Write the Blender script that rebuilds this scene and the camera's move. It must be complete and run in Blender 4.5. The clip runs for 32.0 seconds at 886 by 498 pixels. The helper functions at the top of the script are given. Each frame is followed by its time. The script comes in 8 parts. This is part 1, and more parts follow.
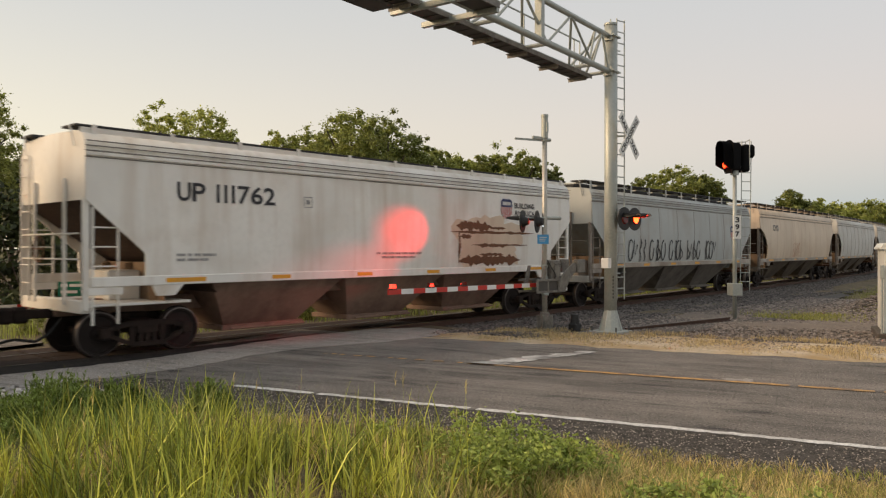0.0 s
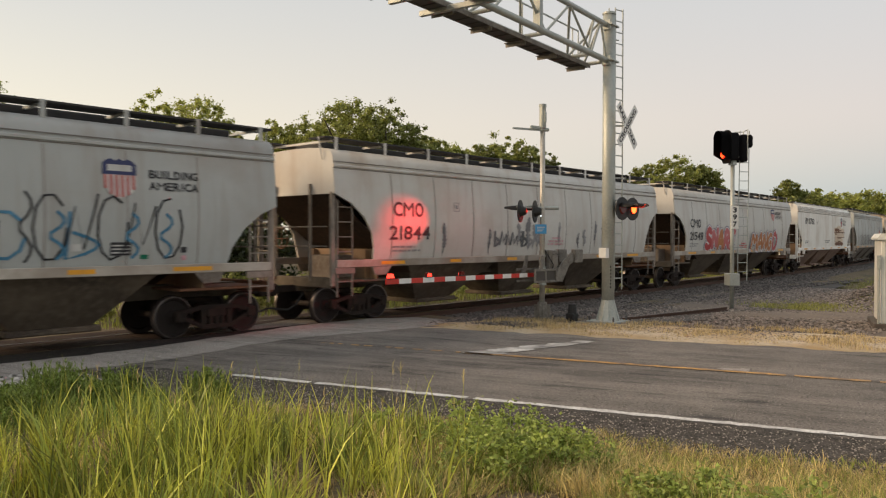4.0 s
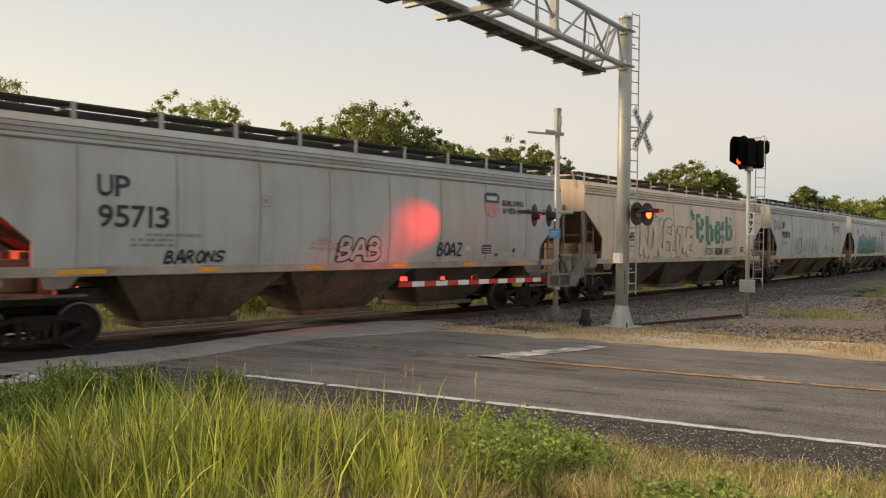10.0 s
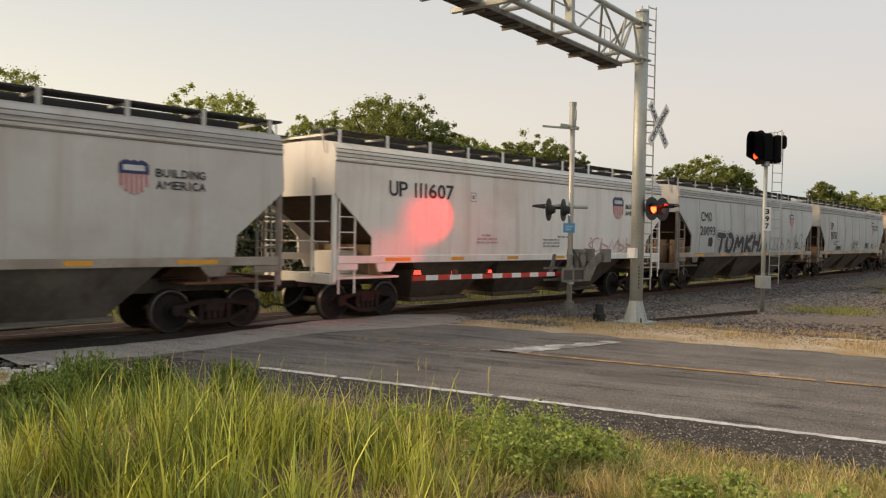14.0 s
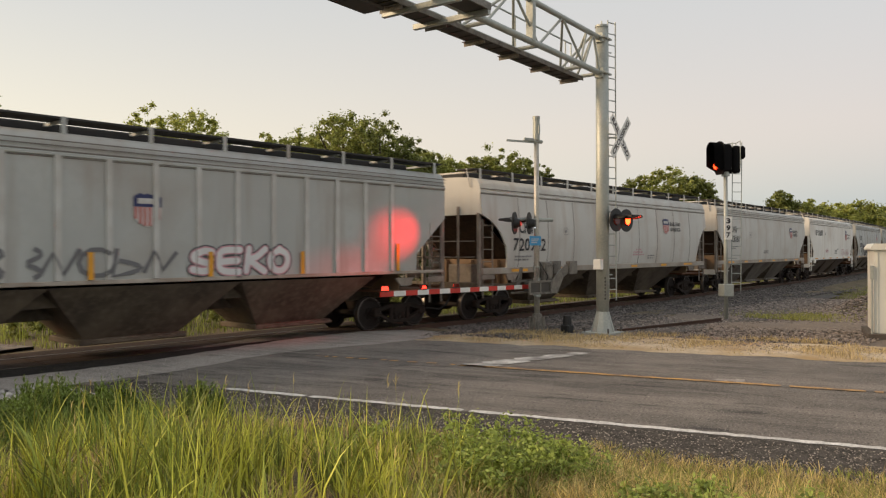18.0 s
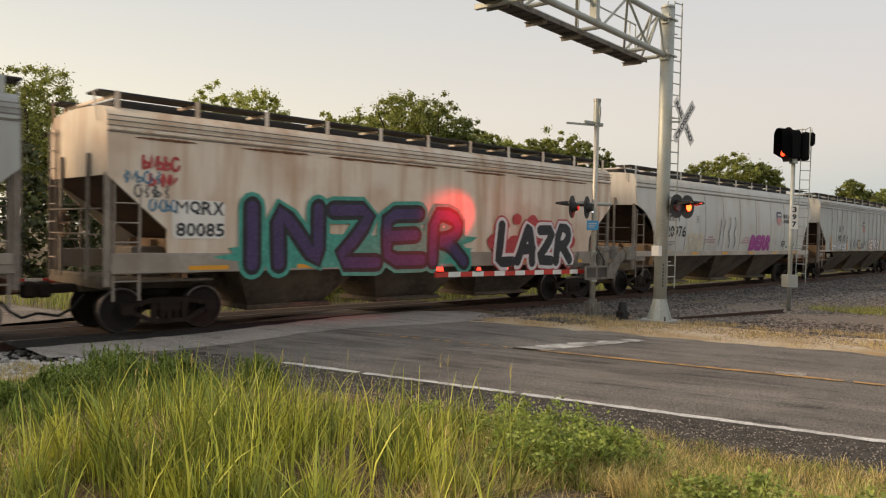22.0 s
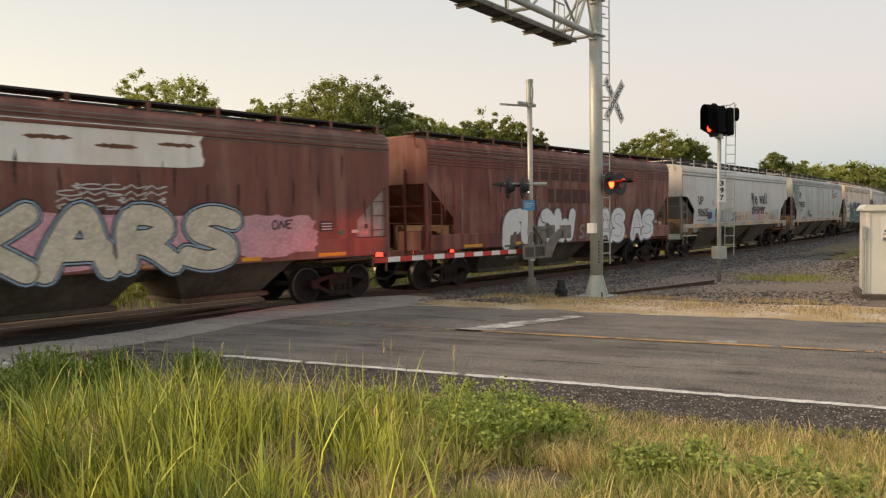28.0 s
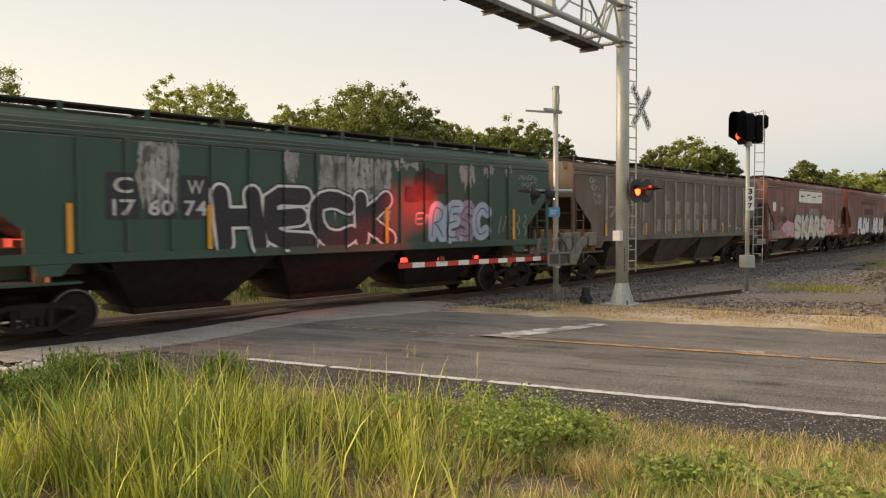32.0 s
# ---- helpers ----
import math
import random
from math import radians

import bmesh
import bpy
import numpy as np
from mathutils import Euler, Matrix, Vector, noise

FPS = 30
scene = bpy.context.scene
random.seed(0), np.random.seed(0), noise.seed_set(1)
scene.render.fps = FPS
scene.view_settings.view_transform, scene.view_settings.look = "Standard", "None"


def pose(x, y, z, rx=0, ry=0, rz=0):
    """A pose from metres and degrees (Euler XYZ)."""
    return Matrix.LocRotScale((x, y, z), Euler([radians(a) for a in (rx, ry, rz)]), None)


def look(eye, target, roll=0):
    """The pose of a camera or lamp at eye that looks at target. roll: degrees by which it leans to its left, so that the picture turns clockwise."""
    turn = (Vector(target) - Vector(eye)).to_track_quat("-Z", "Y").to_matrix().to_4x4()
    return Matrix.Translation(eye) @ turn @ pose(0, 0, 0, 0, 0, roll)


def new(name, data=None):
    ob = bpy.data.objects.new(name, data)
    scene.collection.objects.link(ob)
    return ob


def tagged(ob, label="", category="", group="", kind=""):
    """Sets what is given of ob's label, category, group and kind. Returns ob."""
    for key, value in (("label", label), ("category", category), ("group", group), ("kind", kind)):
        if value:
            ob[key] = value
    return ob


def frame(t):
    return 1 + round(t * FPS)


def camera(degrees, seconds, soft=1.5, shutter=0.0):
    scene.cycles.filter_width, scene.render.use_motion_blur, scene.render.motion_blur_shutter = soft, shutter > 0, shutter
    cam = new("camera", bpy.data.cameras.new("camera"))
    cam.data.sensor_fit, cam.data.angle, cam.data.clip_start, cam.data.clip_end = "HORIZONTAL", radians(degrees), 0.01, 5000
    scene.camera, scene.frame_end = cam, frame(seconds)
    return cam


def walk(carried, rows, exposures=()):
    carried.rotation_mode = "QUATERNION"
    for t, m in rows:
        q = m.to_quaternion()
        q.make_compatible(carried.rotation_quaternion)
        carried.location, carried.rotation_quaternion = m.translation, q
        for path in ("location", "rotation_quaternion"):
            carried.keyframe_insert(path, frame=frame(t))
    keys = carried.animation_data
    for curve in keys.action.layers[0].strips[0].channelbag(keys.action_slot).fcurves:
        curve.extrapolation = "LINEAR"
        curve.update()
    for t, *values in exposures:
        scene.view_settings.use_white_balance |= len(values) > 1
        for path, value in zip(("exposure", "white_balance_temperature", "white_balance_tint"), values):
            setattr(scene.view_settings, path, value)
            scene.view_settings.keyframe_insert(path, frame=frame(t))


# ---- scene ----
cam = camera(60.0, 32.0, soft=1.2, shutter=0.2)
EYE = (0.0, 0.0, 2.2)


def aim(yaw, pitch, roll):
    """The handheld camera stands in one place and only turns."""
    y, p = radians(yaw), radians(pitch)
    return look(EYE, (EYE[0] + math.cos(y) * math.cos(p), EYE[1] + math.sin(y) * math.cos(p), EYE[2] + math.sin(p)), roll)


walk(cam, [(t, aim(a, b, c)) for t, a, b, c in (
    (0, 41.20, 0.00, 0.00), (0.5, 40.39, 0.10, -0.18), (1, 39.67, 0.08, -0.44), (1.5, 39.02, -0.02, -0.57),
    (2, 38.54, -0.14, -0.60), (2.5, 38.53, -0.26, -0.53), (3, 39.12, -0.41, -0.35), (3.5, 40.17, -0.58, -0.14),
    (4, 41.03, -0.77, 0.08), (4.5, 41.60, -0.93, 0.32), (6.5, 41.84, -1.02, 0.60), (7, 41.85, -0.91, 0.60),
    (7.5, 41.80, -0.75, 0.54), (8, 41.73, -0.58, 0.47), (8.5, 41.73, -0.50, 0.53), (9, 41.80, -0.45, 0.52),
    (9.5, 41.89, -0.47, 0.59), (10, 42.04, -0.53, 0.67), (10.5, 42.23, -0.61, 0.78), (11, 42.47, -0.71, 0.90),
    (11.5, 42.71, -0.81, 1.02), (12, 42.87, -0.91, 1.14), (12.5, 43.03, -0.95, 1.07), (13, 43.11, -1.00, 1.11),
    (13.5, 43.14, -1.00, 1.06), (15.5, 42.15, -0.90, 0.67), (16, 41.58, -0.77, 0.58), (16.5, 41.00, -0.58, 0.51),
    (17, 40.57, -0.37, 0.36), (17.5, 40.45, -0.11, 0.07), (18, 40.62, 0.14, -0.20), (18.5, 41.16, 0.30, -0.41),
    (19, 41.90, 0.33, -0.24), (19.5, 42.88, 0.12, 0.00), (20, 43.69, -0.17, 0.42), (20.5, 44.29, -0.53, 0.92),
    (21, 44.68, -0.81, 1.15), (21.5, 44.81, -1.08, 1.29), (22, 44.75, -1.28, 1.27), (22.5, 44.51, -1.46, 1.27),
    (23, 44.23, -1.57, 1.04), (23.5, 43.85, -1.57, 0.83), (24, 43.36, -1.58, 0.56), (24.5, 42.71, -1.61, 0.32),
    (25, 42.01, -1.83, 0.16), (25.5, 41.36, -2.17, 0.10), (26, 40.73, -2.49, 0.06), (26.5, 40.26, -2.61, -0.07),
    (28.5, 40.37, -2.41, -0.98), (29, 40.59, -2.39, -1.14), (29.5, 40.86, -2.34, -1.18), (30, 41.19, -2.30, -1.04),
    (30.5, 41.61, -2.23, -0.87), (31, 41.94, -2.18, -0.58), (31.5, 42.08, -2.09, -0.37), (32, 42.02, -1.98, -0.31),
)], exposures=((0.0, -0.05), (3.0, 0.0), (22.0, 0.0), (29.0, 0.13), (32.0, 0.16)))

# ---- light ----
world = bpy.data.worlds.new("dusk_sky")
scene.world = world
world.use_nodes = True
wn, wl = world.node_tree.nodes, world.node_tree.links
wn.clear()
sky = wn.new("ShaderNodeTexSky")
sky.sky_type = "NISHITA"
sky.sun_disc = False
sky.sun_elevation = radians(6)
sky.sun_rotation = radians(-45)
sky.air_density, sky.dust_density, sky.ozone_density = 1.0, 2.5, 1.5
haze = wn.new("ShaderNodeMix")
haze.data_type = "RGBA"
haze.inputs["Factor"].default_value = 0.70


def sky_blend(fac, a, b):
    x = wn.new("ShaderNodeMix")
    x.data_type = "RGBA"
    wl.new(fac, x.inputs["Factor"])
    for socket, c in (("A", a), ("B", b)):
        if isinstance(c, tuple):
            x.inputs[socket].default_value = (*c, 1)
        else:
            wl.new(c, x.inputs[socket])
    return x.outputs["Result"]


# thin dusk haze: cream towards the sun, pinkish away from it, blue-grey higher up
way = wn.new("ShaderNodeTexCoord")
toward = wn.new("ShaderNodeVectorMath")
toward.operation = "DOT_PRODUCT"
toward.inputs[1].default_value = (-0.707, 0.707, 0)
wl.new(way.outputs["Generated"], toward.inputs[0])
west = wn.new("ShaderNodeMapRange")
west.inputs["From Min"].default_value, west.inputs["From Max"].default_value = -0.6, 0.6
wl.new(toward.outputs["Value"], west.inputs["Value"])
split = wn.new("ShaderNodeSeparateXYZ")
wl.new(way.outputs["Generated"], split.inputs[0])
high = wn.new("ShaderNodeMapRange")
high.interpolation_type = "SMOOTHSTEP"
high.inputs["From Min"].default_value, high.inputs["From Max"].default_value = 0.02, 0.40
wl.new(split.outputs["Z"], high.inputs["Value"])
# away from the sun the lowest sky is blue-grey under a pink belt
belt = wn.new("ShaderNodeMapRange")
belt.interpolation_type = "SMOOTHSTEP"
belt.inputs["From Min"].default_value, belt.inputs["From Max"].default_value = 0.0, 0.16
wl.new(split.outputs["Z"], belt.inputs["Value"])
low_sky = sky_blend(west.outputs[0], sky_blend(belt.outputs[0], (3.9, 4.7, 5.1), (6.7, 5.65, 5.2)), (9.2, 8.2, 6.2))
wl.new(sky_blend(high.outputs[0], low_sky, (5.75, 5.75, 5.7)), haze.inputs["B"])
wl.new(sky.outputs["Color"], haze.inputs["A"])
bg = wn.new("ShaderNodeBackground")
bg.inputs["Strength"].default_value = 0.150
wl.new(haze.outputs["Result"], bg.inputs["Color"])
wout = wn.new("ShaderNodeOutputWorld")
wl.new(bg.outputs["Background"], wout.inputs["Surface"])

sun = new("sun", bpy.data.lights.new("sun", "SUN"))
sun.data.energy, sun.data.angle, sun.data.color = 3.0, radians(25), (1.0, 0.70, 0.42)
sun.matrix_world = look((-20, 20, 14), (0, 0, 0))


# ---- materials ----
def mat(name, color, rough=0.6, metal=0.0, color2=None, scale=3.0, mix=0.5, bump=0.0, bump_scale=40.0,
        streak=None, streak_amount=0.0, fine=None, fine_scale=60.0, vary=0.0, emit=None, emit_strength=0.0, island=0.0,
        stretch=(1, 1, 1), detail=6.0, spec=0.5, thin=0.0):
    """A surface with grain and stains at two scales, and rain streaks that run down it."""
    m = bpy.data.materials.new(name)
    m.use_nodes = True
    n, l = m.node_tree.nodes, m.node_tree.links
    p = n["Principled BSDF"]
    p.inputs["Roughness"].default_value, p.inputs["Metallic"].default_value = rough, metal
    p.inputs["Specular IOR Level"].default_value = spec
    tc = n.new("ShaderNodeTexCoord")
    rgb = n.new("ShaderNodeRGB")
    rgb.outputs[0].default_value = (*color, 1)
    out = rgb.outputs[0]

    def noise_fac(sc, lo, hi, st=(1, 1, 1), det=6.0):
        mp = n.new("ShaderNodeMapping")
        mp.inputs["Scale"].default_value = st
        info = n.new("ShaderNodeObjectInfo")
        add = n.new("ShaderNodeVectorMath")
        add.operation = "SCALE"
        add.inputs[0].default_value = (13.0, 7.0, 5.0)
        l.new(info.outputs["Random"], add.inputs["Scale"])
        l.new(add.outputs[0], mp.inputs["Location"])
        l.new(tc.outputs["Object"], mp.inputs["Vector"])
        t = n.new("ShaderNodeTexNoise")
        t.inputs["Scale"].default_value, t.inputs["Detail"].default_value = sc, det
        l.new(mp.outputs[0], t.inputs["Vector"])
        r = n.new("ShaderNodeMapRange")
        r.inputs["From Min"].default_value, r.inputs["From Max"].default_value = lo, hi
        l.new(t.outputs["Fac"], r.inputs["Value"])
        return r.outputs[0]

    def blend(a, fac, col, amount):
        mul = n.new("ShaderNodeMath")
        mul.operation = "MULTIPLY"
        mul.inputs[1].default_value = amount
        l.new(fac, mul.inputs[0])
        x = n.new("ShaderNodeMix")
        x.data_type = "RGBA"
        l.new(mul.outputs[0], x.inputs["Factor"])
        l.new(a, x.inputs["A"])
        x.inputs["B"].default_value = (*col, 1)
        return x.outputs["Result"]

    if color2:
        out = blend(out, noise_fac(scale, 0.35, 0.68, stretch, detail), color2, mix)
    if fine:
        out = blend(out, noise_fac(fine_scale, 0.45, 0.7), fine, 0.6)
    if streak:
        out = blend(out, noise_fac(1.0, 0.5, 0.78, (2.6, 2.6, 0.22), 8.0), streak, streak_amount)
        out = blend(out, noise_fac(1.0, 0.52, 0.72, (0.5, 0.5, 0.6), 9.0), streak, streak_amount * 0.7)
    for kind, amount in (("ShaderNodeObjectInfo", vary), ("ShaderNodeNewGeometry", island)):
        if amount:
            info = n.new(kind)
            r = n.new("ShaderNodeMapRange")
            r.inputs["To Min"].default_value, r.inputs["To Max"].default_value = 1 - amount, 1 + amount
            l.new(info.outputs["Random" if amount == vary and kind == "ShaderNodeObjectInfo" else "Random Per Island"], r.inputs["Value"])
            hsv = n.new("ShaderNodeHueSaturation")
            l.new(r.outputs[0], hsv.inputs["Value"])
            l.new(out, hsv.inputs["Color"])
            out = hsv.outputs[0]
    l.new(out, p.inputs["Base Color"])
    if bump:
        t = n.new("ShaderNodeTexNoise")
        t.inputs["Scale"].default_value, t.inputs["Detail"].default_value = bump_scale, 5.0
        l.new(tc.outputs["Object"], t.inputs["Vector"])
        b = n.new("ShaderNodeBump")
        b.inputs["Strength"].default_value, b.inputs["Distance"].default_value = bump, 0.02
        l.new(t.outputs["Fac"], b.inputs["Height"])
        l.new(b.outputs[0], p.inputs["Normal"])
    if thin:
        # daylight that passes through a leaf or blade
        tr = n.new("ShaderNodeBsdfTranslucent")
        l.new(out, tr.inputs["Color"])
        ms = n.new("ShaderNodeMixShader")
        ms.inputs["Fac"].default_value = thin
        l.new(p.outputs[0], ms.inputs[1])
        l.new(tr.outputs[0], ms.inputs[2])
        l.new(ms.outputs[0], n["Material Output"].inputs["Surface"])
    if emit:
        p.inputs["Emission Color"].default_value = (*emit, 1)
        p.inputs["Emission Strength"].default_value = emit_strength
    return m


def car_paint(name, color, dirt, amount):
    return mat(name, color, 0.55, color2=tuple(c * 0.8 for c in color), scale=0.5, mix=0.6, streak=dirt, streak_amount=amount,
               fine=tuple(c * 0.90 for c in color), fine_scale=7.0, bump=0.12, bump_scale=3.0)


def asphalt(name, base, light, dark):
    """Rolled asphalt: wheel-polished bands along the road, dark streaks, tar spots and bright chippings."""
    m = bpy.data.materials.new(name)
    m.use_nodes = True
    n, l = m.node_tree.nodes, m.node_tree.links
    p = n["Principled BSDF"]
    p.inputs["Roughness"].default_value = 0.88
    tc = n.new("ShaderNodeTexCoord")
    turned = n.new("ShaderNodeMapping")
    turned.inputs["Rotation"].default_value = (0, 0, radians(-15.8))
    l.new(tc.outputs["Object"], turned.inputs["Vector"])

    def tex(scale, stretch, lo, hi, detail):
        mp = n.new("ShaderNodeMapping")
        mp.inputs["Scale"].default_value = stretch
        l.new(turned.outputs[0], mp.inputs["Vector"])
        t = n.new("ShaderNodeTexNoise")
        t.inputs["Scale"].default_value, t.inputs["Detail"].default_value, t.inputs["Roughness"].default_value = scale, detail, 0.65
        l.new(mp.outputs[0], t.inputs["Vector"])
        r = n.new("ShaderNodeMapRange")
        r.inputs["From Min"].default_value, r.inputs["From Max"].default_value = lo, hi
        l.new(t.outputs["Fac"], r.inputs["Value"])
        return r.outputs[0]

    rgb = n.new("ShaderNodeRGB")
    rgb.outputs[0].default_value = (*base, 1)
    out = rgb.outputs[0]
    for fac, col, amount in ((tex(1.0, (1.6, 0.12, 1), 0.42, 0.62, 5), light, 0.75), (tex(1.0, (3.2, 0.55, 1), 0.52, 0.66, 8), dark, 0.85),
                             (tex(0.6, (1, 1, 1), 0.45, 0.6, 9), light, 0.5), (tex(26, (1, 1, 1), 0.54, 0.62, 3), dark, 0.75), (tex(34, (1.3, 1, 1), 0.60, 0.66, 2), tuple(c * 2.0 for c in light), 0.7)):
        mul = n.new("ShaderNodeMath")
        mul.operation = "MULTIPLY"
        mul.inputs[1].default_value = amount
        l.new(fac, mul.inputs[0])
        x = n.new("ShaderNodeMix")
        x.data_type = "RGBA"
        l.new(mul.outputs[0], x.inputs["Factor"])
        l.new(out, x.inputs["A"])
        x.inputs["B"].default_value = (*col, 1)
        out = x.outputs["Result"]
    l.new(out, p.inputs["Base Color"])
    b = n.new("ShaderNodeBump")
    b.inputs["Strength"].default_value, b.inputs["Distance"].default_value = 0.7, 0.012
    l.new(tex(60, (1, 1, 1), 0.3, 0.7, 3), b.inputs["Height"])
    l.new(b.outputs[0], p.inputs["Normal"])
    return m


ASPHALT = asphalt("asphalt", (0.122, 0.108, 0.096), (0.27, 0.242, 0.212), (0.022, 0.021, 0.020))
ASPHALT_OLD = asphalt("worn_asphalt", (0.285, 0.262, 0.238), (0.42, 0.385, 0.35), (0.12, 0.112, 0.105))
TAR = mat("tar_edge", (0.028, 0.026, 0.024), 0.95, spec=0.2, color2=(0.105, 0.095, 0.085), scale=5, mix=0.8, fine=(0.22, 0.20, 0.175), fine_scale=55, bump=1.0, bump_scale=70)
PANEL = mat("grimy_crossing_panel", (0.040, 0.028, 0.023), 0.9, spec=0.15, color2=(0.075, 0.05, 0.04), scale=2.5, mix=0.8, fine=(0.03, 0.024, 0.02), fine_scale=30, bump=0.4)
WET_TAR = mat("black_tar_fill", (0.016, 0.015, 0.015), 0.9, spec=0.15, color2=(0.035, 0.031, 0.028), scale=4, mix=0.8, fine=(0.07, 0.065, 0.06), fine_scale=35, bump=0.8, bump_scale=50)
WHITE_LINE = mat("white_road_paint", (0.80, 0.79, 0.76), 0.7, color2=(0.42, 0.40, 0.38), scale=5, mix=0.8, fine=(0.25, 0.25, 0.25), fine_scale=26)
YELLOW_LINE = mat("yellow_road_paint", (0.66, 0.36, 0.09), 0.7, color2=(0.15, 0.11, 0.08), scale=5, mix=0.85, fine=(0.12, 0.1, 0.08), fine_scale=30)
SOIL = mat("dry_ground", (0.12, 0.085, 0.048), 0.95, color2=(0.045, 0.045, 0.018), scale=0.7, mix=0.75, fine=(0.3, 0.25, 0.16), fine_scale=16, bump=0.8, bump_scale=18)
SAND = mat("sandy_verge", (0.58, 0.48, 0.345), 0.95, color2=(0.40, 0.27, 0.12), scale=0.9, mix=1.0, detail=9.0, fine=(0.30, 0.24, 0.16), fine_scale=9, bump=0.6, bump_scale=30)
BALLAST = mat("ballast_bed", (0.06, 0.057, 0.055), 0.95, color2=(0.10, 0.093, 0.086), scale=1.0, mix=0.7, fine=(0.04, 0.04, 0.04), fine_scale=14, bump=1.0, bump_scale=16)
STONE = mat("ballast_stone", (0.125, 0.112, 0.104), 0.9, island=0.65, bump=0.4, bump_scale=60)
STONE_PINK = mat("spoil_stone", (0.215, 0.182, 0.158), 0.9, island=0.7, bump=0.4, bump_scale=60)
STONE_MID = mat("shoulder_stone", (0.30, 0.27, 0.24), 0.9, island=0.75)
STONE_WHITE = mat("pale_stone", (0.52, 0.49, 0.46), 0.9, island=0.35)
RAIL_TOP = mat("polished_rail", (0.35, 0.30, 0.28), 0.25, metal=0.9, fine=(0.2, 0.15, 0.12), fine_scale=30)
RAIL_RUST = mat("rusty_rail", (0.085, 0.045, 0.03), 0.85, color2=(0.05, 0.03, 0.025), scale=6, bump=0.4)
TIE = mat("creosoted_tie", (0.06, 0.05, 0.042), 0.95, color2=(0.11, 0.095, 0.08), scale=3, stretch=(1, 6, 1), bump=0.6, vary=0.3)
GALV = mat("galvanised_steel", (0.40, 0.43, 0.405), 0.5, metal=0.35, color2=(0.30, 0.325, 0.305), scale=1.6, mix=0.8, fine=(0.5, 0.5, 0.47), fine_scale=25, bump=0.1)
ALU = mat("silver_mast_paint", (0.55, 0.54, 0.50), 0.45, metal=0.4, color2=(0.40, 0.38, 0.34), scale=2.5, mix=0.7, fine=(0.3, 0.27, 0.22), fine_scale=18)
DARK_STEEL = mat("dark_grating", (0.07, 0.065, 0.06), 0.8, color2=(0.11, 0.10, 0.09), scale=3)
BLACK = mat("black_signal_paint", (0.012, 0.012, 0.013), 0.55, fine=(0.03, 0.03, 0.03), fine_scale=20)
CONCRETE = mat("concrete_foot", (0.25, 0.23, 0.205), 0.95, color2=(0.15, 0.135, 0.12), scale=3, fine=(0.2, 0.19, 0.17), bump=0.5)
WHITE_PAINT = mat("white_sign_paint", (0.78, 0.78, 0.76), 0.5, color2=(0.62, 0.61, 0.58), scale=3)
CABINET = mat("ivory_cabinet_paint", (0.72, 0.72, 0.66), 0.5, color2=(0.6, 0.6, 0.54), scale=1.2, mix=0.5, streak=(0.4, 0.37, 0.3), streak_amount=0.25)
BLACK_INK = mat("black_lettering", (0.022, 0.022, 0.028), 0.6, color2=(0.06, 0.06, 0.065), scale=9)
GREY_INK = mat("faded_lettering", (0.16, 0.16, 0.17), 0.65)
FAINT_INK = mat("faint_lettering", (0.27, 0.265, 0.27), 0.65)
WHITE_INK = mat("white_lettering", (0.6, 0.6, 0.58), 0.6, color2=(0.35, 0.33, 0.3), scale=4)
RED_PAINT = mat("red_gate_stripe", (0.55, 0.03, 0.02), 0.45)
SIGN_GREEN = mat("green_sign_sheet", (0.0, 0.16, 0.09), 0.4)
SIGN_BLUE = mat("blue_sign_sheet", (0.06, 0.30, 0.58), 0.4)
LENS_DARK = mat("unlit_red_lens", (0.12, 0.008, 0.006), 0.15)
LENS_LIT = mat("lit_red_lens", (0.9, 0.1, 0.03), 0.3, emit=(1.0, 0.014, 0.002), emit_strength=40.0)
# paler than any visor paint, to throw back the lens's red light
BOUNCE_SHEET = mat("visor_lining", (0.62, 0.50, 0.48), 0.5)
END_TAN = mat("tan_slope_sheet", (0.32, 0.22, 0.14), 0.8, color2=(0.18, 0.115, 0.07), scale=1.3, mix=0.8)
END_BROWN = mat("rusty_slope_sheet", (0.085, 0.05, 0.035), 0.85, color2=(0.045, 0.03, 0.024), scale=1.3, mix=0.8, fine=(0.13, 0.08, 0.05), fine_scale=11)
GHOST = mat("ghosted_lettering", (0.29, 0.265, 0.23), 0.7, color2=(0.20, 0.165, 0.13), scale=5, mix=0.8)
ARM_LIT = mat("lit_red_arm_lamp", (0.9, 0.05, 0.03), 0.3, emit=(1.0, 0.03, 0.015), emit_strength=4.0)
SIGNAL_LIT = mat("lit_signal_lens", (1, 0.2, 0.05), 0.3, emit=(1.0, 0.022, 0.004), emit_strength=3.0)
MATT_BLACK = mat("matt_black_signal_paint", (0.008, 0.008, 0.009), 0.9, spec=0.1)
LED_GLINT = mat("side_light", (0.9, 0.9, 1), 0.3, emit=(0.8, 0.9, 1.0), emit_strength=3.0)
WHEEL = mat("rolled_steel_wheel", (0.032, 0.025, 0.023), 0.75, spec=0.2, color2=(0.018, 0.016, 0.015), scale=5, bump=0.3)
TREAD = mat("bright_tread", (0.16, 0.14, 0.13), 0.4, metal=0.8)
TRUCK = mat("grimy_truck_iron", (0.020, 0.015, 0.013), 0.85, spec=0.2, color2=(0.05, 0.034, 0.026), scale=4, bump=0.4)
UNDER = mat("hopper_underside", (0.15, 0.122, 0.09), 0.75, spec=0.3, color2=(0.05, 0.04, 0.032), scale=0.9, mix=0.85, fine=(0.19, 0.155, 0.115), fine_scale=7, streak=(0.06, 0.045, 0.04), streak_amount=0.6)
